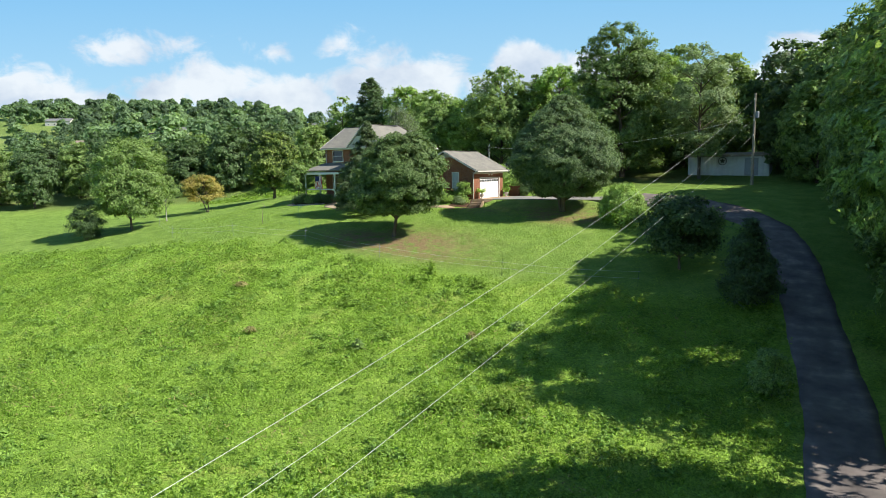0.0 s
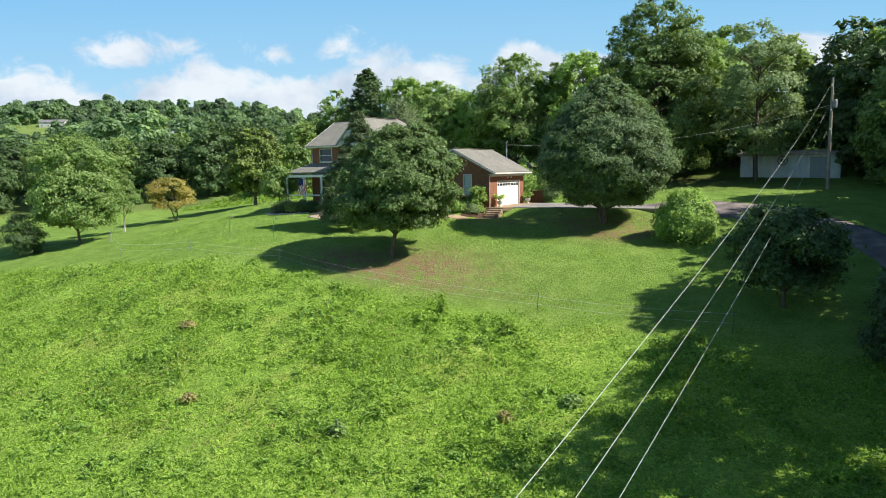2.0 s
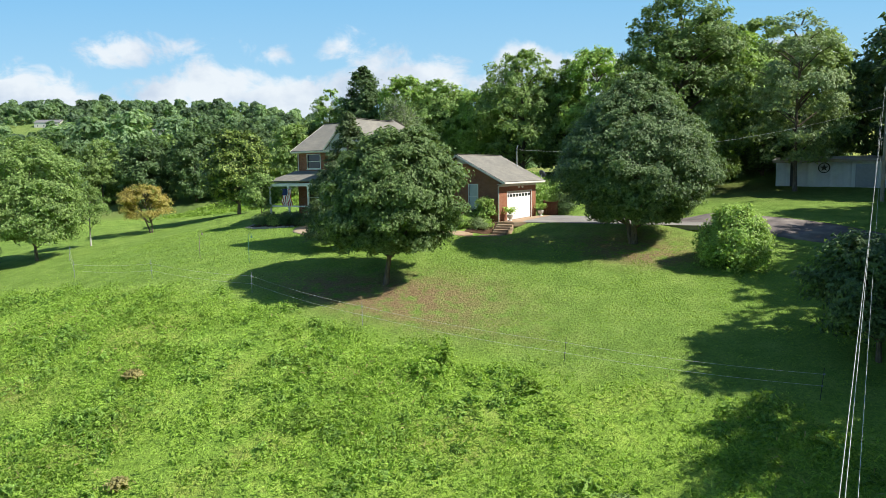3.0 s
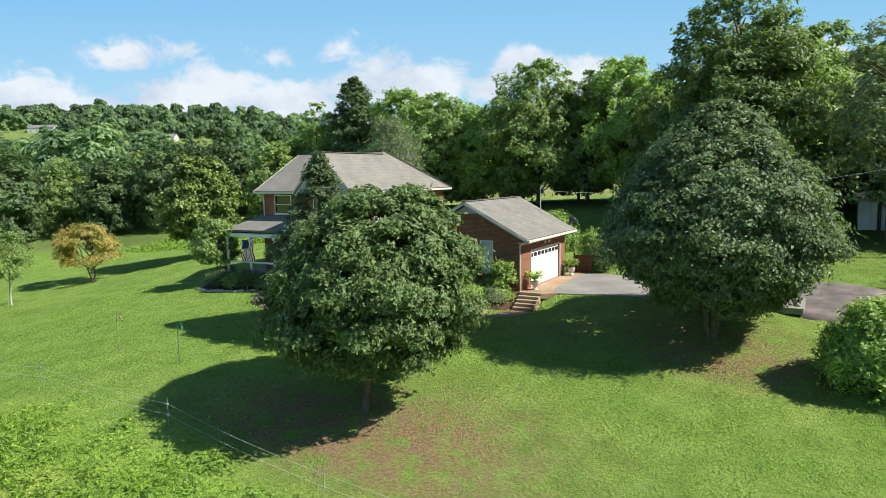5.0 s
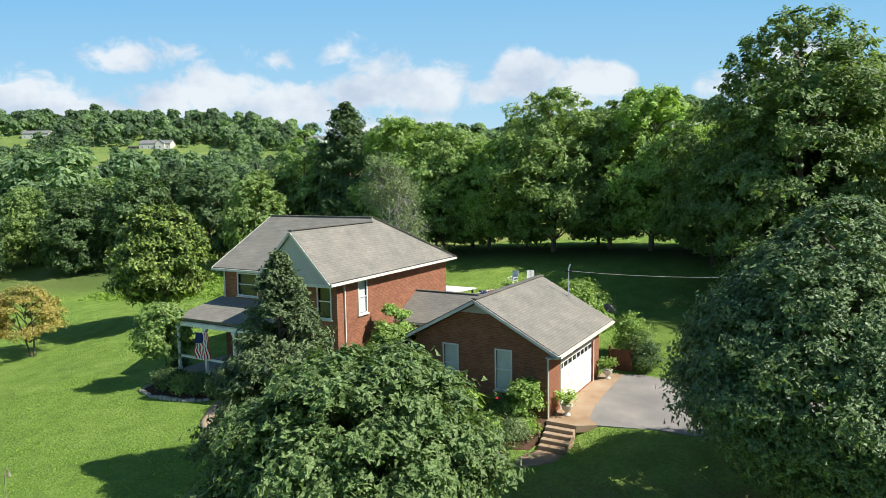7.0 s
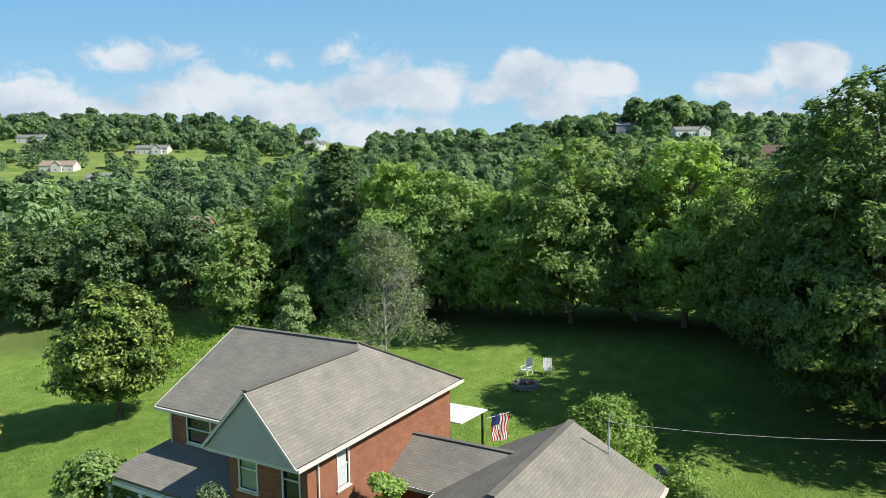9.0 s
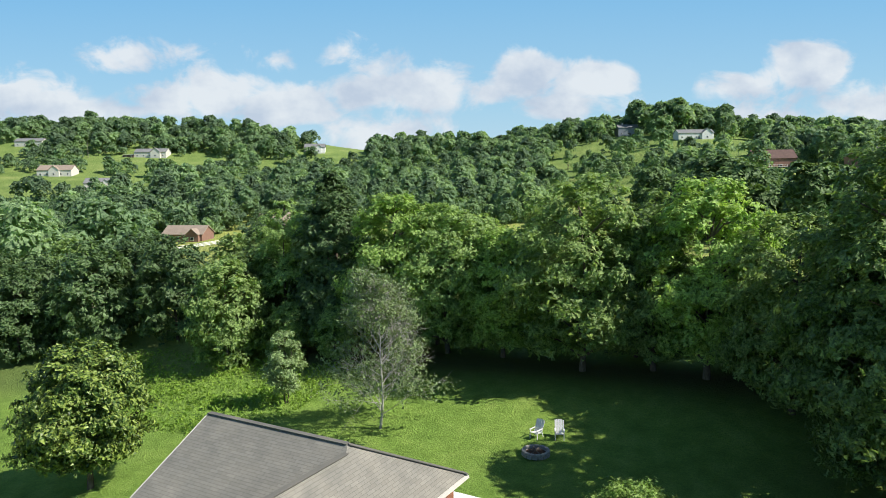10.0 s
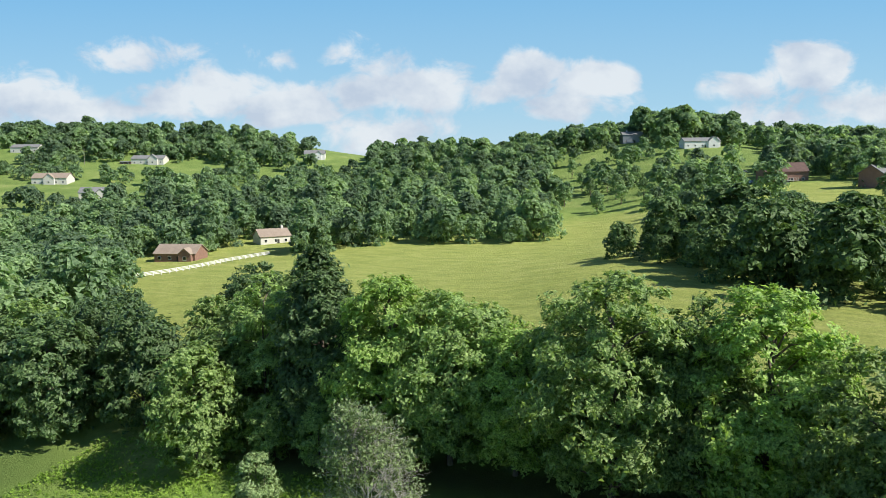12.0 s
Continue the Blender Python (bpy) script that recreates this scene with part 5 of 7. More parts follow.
def wooded(u, v, roll):
    """Whether a far tree stands u metres to the side and v along; roll: a chance between 0 and 1."""
    b = u / v
    if b > 0.25 and v < 172:
        return v > 150 - 100 * (b - 0.25) - 14 * smooth(b, 0.30, 0.36)      # wood beside the hay field
    if b > 0.25 and v < 300:
        return roll < 0.06
    if b < -0.47 and v < 236:
        return v > 82
    if v < 256 + 6 * math.sin(b * 40) + 46 * math.exp(-((b + 0.055) / 0.022) ** 2):
        return b < -0.47 or (b < -0.28 and v > 268 and roll < 0.8)          # the hay field
    for hu, hv, r in HOME_SPOTS:
        if abs(u - hu) < r and -52 < v - hv < 5 + r * 0.25:
            return False
    for b0, b1, v0, v1 in CLEARINGS:
        if b0 < b < b1 and v0 + 9 * math.sin(b * 90) < v < v1 + 9 * math.sin(b * 70 + 1):
            return b > 0.29 and roll < 0.12
    if 0.155 + 0.010 * math.sin(v * 0.05) < b < 0.30 and v < 570:
        return roll < (0.10 if v > 330 else 0.01)                                                  # open slope with orchard trees
    if 0.02 < b < 0.17 and v < 400:
        return roll < 0.8
    return v < 700 + 40 * math.sin(b * 9)


def far_crown(rs, n, leaf, k):
    """A far tree's crown in triangles: sprays of leaves over a handful of boughs, down to the undergrowth."""
    high, wide = (9.4, 10.6, 11.6, 12.8)[k], (5.4, 5.0, 4.7, 4.3)[k]
    m = 13
    up = np.sqrt(np.linspace(0.0, 1.0, m))
    ang = np.arange(m) * 2.4 + rs.uniform(-0.5, 0.5, m)
    out = wide * 0.62 * np.sqrt(np.clip(1 - up ** 2.4, 0.02, 1)) * rs.uniform(0.75, 1.1, m)
    size = rs.uniform(1.7, 2.6, m) * wide / 5
    c = np.stack([out * np.cos(ang), out * np.sin(ang), 1.6 + (high - 3.4) * up * rs.uniform(0.9, 1.08, m)], 1)
    pick = rs.choice(m, n, p=size ** 2 / np.sum(size ** 2))
    d = rs.normal(0, 1, (n, 3))
    d[:, 2] = np.abs(d[:, 2]) - 0.45
    d += 0.7 * (c[pick] - (0, 0, high * 0.4)) / wide
    d /= np.linalg.norm(d, axis=1)[:, None]
    p = c[pick] + d * (size[pick] * rs.uniform(0.72, 1.08, n))[:, None]
    return leaves(p, d, leaf, rs, 1.25, 0.38, 0.15, tri=True)


def make_far_woods():
    """Woods over the valley and hills: many small crowns in one object."""
    rs = np.random.RandomState(91)
    near = [far_crown(rs, 420, 1.15, k) for k in range(4)]
    far = [far_crown(rs, 210, 1.6, k) for k in range(4)]
    thick = [far_crown(rs, 1000, 0.74, k) for k in range(4)]
    tones = {"far": [], "fardark": [], "farlight": [], "thicket": []}
    spots = [(u, v, 3.4) for u in np.arange(-200, 230, 7.8) for v in np.arange(78, 400, 7.8)]
    spots += [(u, v, 3.0) for u in np.arange(20, 130, 5.9) for v in np.arange(96, 176, 5.9)]
    spots += [(u, v, 4.2) for u in np.arange(-500, 430, 9.8) for v in np.arange(400, 745, 9.8)]
    for u, v, shift in spots:
        u, v = u + rs.uniform(-shift, shift), v + rs.uniform(-shift, shift)
        roll, s, a, k = rs.rand(), 0.62 + 0.85 * rs.rand() ** 1.5, rs.uniform(0, 6.28), rs.randint(4)
        beside = u > 0.25 * v and v < 176
        if abs(u) > 0.67 * v + 12 or (shift == 3.4 and beside) or not wooded(u, v, roll):
            continue
        s *= 1.25 if v > 400 else 1.1
        if beside:
            s *= 0.86 if u > 0.40 * v else 0.77
        if 415 < v < 565 and u < 0.02 * v:
            s *= 0.70
        if 0.27 < u / v < 0.42 and v > 535:
            s *= 1.35                                      # tall trees on the hilltop
        x, y = away(u, v)
        c = (thick if v < 236 else near if v < 400 else far)[k]
        ca, sa = math.cos(a) * s, math.sin(a) * s
        # the far tones carry painted haze; the thicket does not
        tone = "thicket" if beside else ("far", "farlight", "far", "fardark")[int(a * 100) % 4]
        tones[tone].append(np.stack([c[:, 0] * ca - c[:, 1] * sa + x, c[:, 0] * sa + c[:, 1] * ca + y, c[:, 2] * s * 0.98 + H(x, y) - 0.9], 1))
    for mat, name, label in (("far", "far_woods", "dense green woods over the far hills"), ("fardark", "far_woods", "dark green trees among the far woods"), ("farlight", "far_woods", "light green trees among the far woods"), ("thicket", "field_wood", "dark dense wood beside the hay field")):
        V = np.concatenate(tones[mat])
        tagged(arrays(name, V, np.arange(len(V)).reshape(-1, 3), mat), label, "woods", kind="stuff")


make_far_woods()


def make_orchard():
    """Trees standing apart on the open slope beyond the hay field."""
    rs = np.random.RandomState(97)
    V = far_crown(rs, 1700, 0.6, 1) * (0.72, 0.72, 0.80) + (0, 0, 1.2)
    tv, tq = tubes([[((0, 0, -0.5), 0.28), ((0.1, 0, 1.5), 0.22), ((0.1, 0.1, 4.5), 0.12)], [((0.1, 0, 1.6), 0.12), ((1.2, 0.5, 3.8), 0.05)], [((0.1, 0, 1.9), 0.12), ((-1.1, -0.6, 4.0), 0.05)]], 6)
    first = None
    for k, (x, y) in enumerate(((-100.4, 243.9), (-116.0, 296.0), (-127.0, 385.0), (-121.0, 398.2), (-140.1, 408.7), (-160.9, 449.2), (-106.6, 366.0), (-147.4, 442.1), (-112.0, 262.0), (-122.0, 262.0), (-106.0, 330.0), (-98.0, 345.0), (-131.0, 352.0), (-88.0, 352.0), (-152.0, 470.0), (-118.0, 430.0), (-135.0, 425.0), (-105.0, 400.0), (-128.0, 322.0), (-116.0, 246.0))):
        s = rs.uniform(0.9, 1.3)
        if first is None:
            first = plant_tree("orchard_tree", (V, np.arange(len(V)).reshape(-1, 3), tv, tq, "farlight", "bark"), x, y, "round-headed green tree standing on the open slope", "tree", "trees on the open slope", 0, s)
        else:
            again(first, x, y, k * 71.0, s, s * rs.uniform(0.9, 1.15))


make_orchard()


# ---- paving, steps and beds round the house ----
def slab(name, outline, z, thick, mat, label, category):
    bm = bmesh.new()
    top = [bm.verts.new((x, y, z)) for x, y in outline]
    low = [bm.verts.new((x, y, z - thick)) for x, y in outline]
    bm.faces.new(top), bm.faces.new(low[::-1])
    for k in range(len(top)):
        bm.faces.new((top[k], low[k], low[(k + 1) % len(top)], top[(k + 1) % len(top)]))
    bmesh.ops.recalc_face_normals(bm, faces=bm.faces[:])
    return tagged(part(name, bm, mat), label, category, kind="structure")


slab("apron", [(0.05, -0.35), (1.4, -0.35), (2.2, 0.15), (1.6, 0.9), (1.35, 2.5), (1.2, 5.0), (1.14, 8.15), (0.05, 8.15)], -0.012, 0.3, "apron", "tan exposed-aggregate apron before the garage door", "pavement")
slab("parking", [(2.2, 0.15), (4.6, 0.75), (9.0, 0.8), (14.5, 0.8), (14.5, 8.6), (8.0, 8.8), (2.6, 8.8), (1.14, 8.15), (1.2, 5.0), (1.35, 2.5), (1.6, 0.9)], -0.016, 0.3, "parking", "worn grey asphalt parking before the garage", "pavement")
strip("walkway", [(0.75, -1.66, 0.62), (0.60, -2.4, 0.62), (-0.2, -3.15, 0.6), (-1.4, -3.7, 0.6), (-4.0, -4.1, 0.6), (-8.0, -4.6, 0.6), (-11.5, -7.2, 0.6), (-14.6, -6.0, 0.6), (-15.6, -4.2, 0.65), (-15.8, -2.9, 0.65)], "apron", 0.12, "curving tan concrete walkway along the flower beds", "walkway")


def make_steps():
    s = empty("garden_steps", (0, 0, 0), label="four tan concrete steps beside the garage corner", category="steps")
    for k in range(4):
        part("step", boxes((0.1 + 0.02 * k, 1.38, -0.67 - 0.32 * k, -0.352 - 0.32 * k, -0.95, -0.17 - 0.16 * k), bevel=0.015), "apron", s)


make_steps()


def bush(name, seed, x, y, h, r, mat, label, n=1500, leaf=0.10, shape=round_crown, group="", aspect=1.7):
    return plant_tree(name, tree_mesh(name, seed, h, r, 0.05, n, leaf, shape, mat, max(14, int(24 * r)), min(0.5, 0.42 * r + 0.1), 0.035, limbs=6, stems=3, aspect=aspect), x, y, label, "bush", group)


def make_beds():
    for name, pts in (("front_bed", [(0.0, -0.02), (-0.1, -1.9), (-1.2, -2.9), (-4.0, -3.4), (-8.0, -3.9), (-9.6, -3.9), (-9.6, -0.02)]), ("porch_bed", [(-22.3, -3.2), (-22.0, -4.2), (-20.5, -4.7), (-18.0, -4.6), (-16.6, -4.0), (-16.6, -2.9), (-20.8, -2.9), (-21.2, -1.0), (-22.2, -1.6)])):
        zs = [H(x, y) for x, y in pts]
        bm = bmesh.new()
        top = [bm.verts.new((x, y, z + 0.05)) for (x, y), z in zip(pts, zs)]
        low = [bm.verts.new((x, y, z - 0.3)) for (x, y), z in zip(pts, zs)]
        bm.faces.new(top), bm.faces.new(low[::-1])
        for k in range(len(top)):
            bm.faces.new((top[k], low[k], low[(k + 1) % len(top)], top[(k + 1) % len(top)]))
        bmesh.ops.triangulate(bm, faces=bm.faces[:])
        bmesh.ops.recalc_face_normals(bm, faces=bm.faces[:])
        tagged(part(name, bm, "soil"), "dark mulched planting bed against the house", "flower bed", kind="structure")
    edging = empty("bed_edging", (0, 0, 0), label="rough pale stones edging the porch bed", category="edging")
    rs = np.random.RandomState(5)
    stone = boxes((-0.16, 0.16, -0.10, 0.10, -0.08, 0.12), bevel=0.04)
    me = bpy.data.meshes.new("stone")
    stone.to_mesh(me)
    stone.free()
    me.materials.append(MAT["stone"])
    line = [(-22.3, -3.2), (-22.0, -4.25), (-20.5, -4.75), (-18.0, -4.65), (-16.6, -4.05)]
    for (ax, ay), (bx, by) in zip(line, line[1:]):
        m = int(math.hypot(bx - ax, by - ay) / 0.34)
        for k in range(m):
            x, y = ax + (bx - ax) * k / m, ay + (by - ay) * k / m
            o = new("stone", me)
            o.parent = edging
            o.location, o.rotation_euler, o.scale = (x, y, H(x, y) + 0.02), (0, 0, math.atan2(by - ay, bx - ax) + rs.uniform(-0.3, 0.3)), (rs.uniform(0.8, 1.15), rs.uniform(0.8, 1.3), rs.uniform(0.7, 1.2))
    bush("corner_shrub", 201, -0.75, -0.75, 2.5, 0.95, "bright", "tall leafy green shrub climbing at the garage corner", 2600, 0.14)
    bush("bed_shrub", 202, -0.9, -1.75, 1.0, 0.8, "pale", "low grey-green shrub beside the garden steps", 1800, 0.08)
    bush("bed_shrub", 203, -2.0, -2.4, 0.9, 0.9, "bright", "low yellow-green shrub in the front bed", 1800, 0.08)
    bush("rose_bush", 204, -1.9, -0.8, 1.3, 0.7, "broad", "green rose bush with a red flower", 1300, 0.09)
    bush("bed_shrub", 205, -4.6, -1.1, 1.3, 1.0, "broad", "rounded green shrub under the garage window", 1800, 0.10)
    bush("bed_shrub", 206, -6.2, -1.7, 1.6, 1.1, "deep", "dark green shrub before the garage wall", 1800, 0.10)
    bush("crepe_myrtle", 207, -8.6, 0.9, 4.4, 1.4, "bright", "tall bright green shrub between house and garage", 7500, 0.16, column)
    bush("crepe_myrtle", 208, -7.9, -0.9, 3.9, 1.3, "bright", "bright green shrub between house and garage", 6000, 0.16, column)
    for k, (x, y, h, r, m) in enumerate(((-21.3, -3.5, 1.0, 0.75, "deep"), (-20.2, -3.7, 1.2, 0.85, "deep"), (-19.0, -3.8, 1.1, 0.85, "broad"), (-17.8, -3.8, 1.3, 0.9, "deep"), (-16.7, -3.7, 1.1, 0.7, "deep"), (-21.6, -1.9, 1.0, 0.7, "deep"), (-14.0, -4.4, 1.7, 1.0, "deep"), (-10.8, -4.2, 1.8, 1.0, "broad"))):
        bush("porch_shrub", 220 + k, x, y, h, r, m, "dark clipped shrub in the porch bed" if m == "deep" else "green shrub in the bed", 1500, 0.09, group="shrubs round the porch")
    # elephant ears: a few broad upright leaves
    e = empty("elephant_ear", (-3.1, -1.5, H(-3.1, -1.5)), label="elephant ear plant with broad bright green leaves", category="plant")
    rs = np.random.RandomState(8)
    for k in range(13):
        a, h, out = rs.uniform(0, 6.28), rs.uniform(0.7, 1.35), rs.uniform(0.1, 0.6)
        x, y = out * math.cos(a), out * math.sin(a)
        bm = bmesh.new()
        rim = [(0.0, -0.30), (0.20, -0.20), (0.24, 0.0), (0.16, 0.25), (0.0, 0.50), (-0.16, 0.25), (-0.24, 0.0), (-0.20, -0.20)]
        mid = bm.verts.new((0, 0, 0.0))
        vs = [bm.verts.new((p, q, -0.25 * (p * p + q * q) + 0.05 * abs(p))) for p, q in rim]
        for i in range(8):
            bm.faces.new((mid, vs[i], vs[(i + 1) % 8]))
        lf = part("leaf", bm, "weed", e, smooth=True)
        lf.matrix_basis = pose(x, y, h, rs.uniform(-55, -20), rs.uniform(-20, 20), math.degrees(a) - 90)
        tube("stalk", [((0, 0, 0), 0.018), ((x * 0.6, y * 0.6, h * 0.6), 0.014), ((x, y, h), 0.01)], "weed", e, sides=5)
    rose = part("flower", lathe(bmesh.new(), [(0.01, 0), (0.09, 0.03), (0.11, 0.09), (0.05, 0.12)], 9, (-1.85, -1.3, H(-1.85, -1.3) + 1.05)), "red")
    tagged(rose, "single red hibiscus flower among the shrubs", "flower")


make_beds()


def make_planter(x, y, seed):
    p = empty("planter", (x, y, 0), label="pale stone urn planter with a leafy fern beside the garage door", category="planter", group="planters by the garage door")
    z = -0.012
    part("urn", lathe(bmesh.new(), [(0.17, z), (0.17, z + 0.05), (0.08, z + 0.12), (0.10, z + 0.18), (0.22, z + 0.30), (0.25, z + 0.46), (0.27, z + 0.50), (0.23, z + 0.50), (0.20, z + 0.44)], 18), "urn", p, smooth=True)
    rs = np.random.RandomState(seed)
    V = []
    for k in range(70):
        a, L0 = rs.uniform(0, 6.28), rs.uniform(0.35, 0.62)
        for s in np.linspace(0.1, 1, 9):
            r = L0 * s
            V.append((r * math.cos(a), r * math.sin(a), 0.48 + 1.05 * s - 0.85 * s * s * rs.uniform(0.5, 1.1)))
    V = np.array(V)
    lv = leaves(V, np.tile((0, 0, 1.0), (len(V), 1)), 0.075, rs, 2.2)
    arrays("fern", lv, np.arange(len(lv)).reshape(-1, 4), "bright", p)


make_planter(0.62, 0.72, 1)
make_planter(0.62, 7.02, 2)


def make_side_fence():
    f = empty("board_fence", (0, 0, 0), label="low brown board fence behind the garage", category="fence")
    for x in (0.15, 1.35):
        part("post", boxes((x - 0.06, x + 0.06, 9.0, 9.12, -0.3, 1.25), bevel=0.01), "wood", f)
    for k in range(7):
        x = 0.24 + k * 0.155
        part("board", boxes((x, x + 0.148, 8.96, 8.985, -0.1, 1.12), bevel=0.004), "wood", f)
    part("rail", boxes((0.1, 1.4, 8.99, 9.03, 0.9, 0.98)), "wood", f)
    bush("privet_hedge", 231, 1.6, 10.0, 2.2, 1.1, "broad", "rounded green hedge shrub behind the fence", 2200, 0.10)
    bush("privet_hedge", 232, 2.3, 9.1, 1.6, 0.9, "deep", "dark green hedge shrub behind the parking", 1600, 0.10)
    bush("privet_hedge", 233, 0.7, 11.0, 2.6, 1.2, "bright", "light green hedge shrub behind the garage", 2200, 0.11)


make_side_fence()


# ---- flags ----
def make_flag(x, y, z, turn, pole_from, label, w=0.95, hgt=1.45):
    f = empty("flag", (x, y, z), turn, label=label, category="flag")
    rows = 13
    for k in range(rows):
        bm = bmesh.new()
        x0, x1 = -w / 2 + w * k / rows, -w / 2 + w * (k + 1) / rows
        z1 = 0.0 if k >= 7 else -0.58
        n = 8
        grid = [[bm.verts.new((xx + 0.05 * math.sin(q * 1.1), 0.06 * math.sin(xx * 9 + q * 0.5), z1 + (-hgt - z1) * q / n)) for q in range(n + 1)] for xx in (x0, x1)]
        for q in range(n):
            bm.faces.new((grid[0][q], grid[1][q], grid[1][q + 1], grid[0][q + 1]))
        part("stripe", bm, "red" if k % 2 == 0 else "cloth", f, smooth=True)
    bm = bmesh.new()
    grid = [[bm.verts.new((xx + 0.05 * math.sin(q * 0.9), 0.06 * math.sin(xx * 9 + q * 0.4), -0.58 * q / 4)) for q in range(5)] for xx in np.linspace(-w / 2, -w / 2 + w * 7 / 13, 5)]
    for i in range(4):
        for q in range(4):
            bm.faces.new((grid[i][q], grid[i + 1][q], grid[i + 1][q + 1], grid[i][q + 1]))
    part("canton", bm, "blue", f, smooth=True)
    a = Vector(pole_from)
    tube("pole", [(a, 0.014), ((w / 2 + 0.1, 0, 0.02), 0.014)], "white", f)
    return f


make_flag(-18.5, -2.98, 2.62, 8, (-0.75, 0.2, -0.1), "striped red, white and navy flag hanging at the porch")
make_flag(-8.65, 11.5, 3.40, 48, (-0.75, -0.05, -0.15), "striped red, white and navy flag hanging from the canopy post")


# ---- utility pole, cables and shed ----
def make_pole():
    x, y = 25.4, 16.6
    z = H(x, y)
    p = empty("utility_pole", (x, y, z), label="tall weathered wooden utility pole with wires", category="utility pole")
    tube("shaft", [((0, 0, -0.4), 0.16), ((0.02, 0, 4), 0.14), ((0.05, 0, 9.75), 0.10)], "pole", p, sides=12)
    for hgt in (5.25, 6.9, 9.05):
        arm = part("bracket", boxes((-0.05, 0.05, -0.28, -0.08, hgt - 0.04, hgt + 0.04), bevel=0.01), "steel", p)
        part("insulator", lathe(bmesh.new(), [(0.03, 0), (0.05, 0.03), (0.05, 0.09), (0.02, 0.12)], 10, (0.0, -0.24, hgt + 0.04)), "white", arm)
    part("transformer", lathe(bmesh.new(), [(0.17, 0), (0.19, 0.03), (0.19, 0.62), (0.15, 0.70)], 16, (0.30, 0.02, 7.15)), "grey", p)
    part("meter_box", boxes((-0.14, 0.14, -0.30, -0.16, 1.7, 2.15), bevel=0.02), "rust", p)
    ends = []
    for x0, a, z0, fall, sag in ((25.21, 0.0522, 9.895, 0.2349, 0.00071), (25.02, 0.0483, 7.770, 0.2167, 0.00063), (25.17, 0.0479, 6.110, 0.1959, 0.00044)):
        pts = [((x0 - a * d, 16.5 - d, z0 - fall * d + sag * d * d), 0.0062) for d in np.linspace(0, 110, 41)]
        ends.append(Vector(pts[-1][0]))
        tagged(tube("power_line", pts, "wire", None, sides=5), "pale bare power line sagging over the field", "power line", "power lines over the field")
    fx, fy = ends[0].x - 0.1, ends[0].y - 0.15
    far = empty("utility_pole", (fx, fy, H(fx, fy)), label="wooden utility pole at the far end of the lines", category="utility pole")
    tube("shaft", [((0, 0, -0.5), 0.16), ((0, 0, ends[0].z - H(fx, fy) + 0.5), 0.10)], "pole", far)
    a, b = Vector((-1.55, 7.05, 5.6)), Vector((x, y - 0.1, z + 7.4))
    pts = [(a.lerp(b, s) - Vector((0, 0, 1.3 * 4 * s * (1 - s))), 0.008) for s in np.linspace(0, 1, 25)]
    tagged(tube("service_cable", pts, "wire", None, sides=5), "pale service cable from the pole to the garage", "cable")


make_pole()


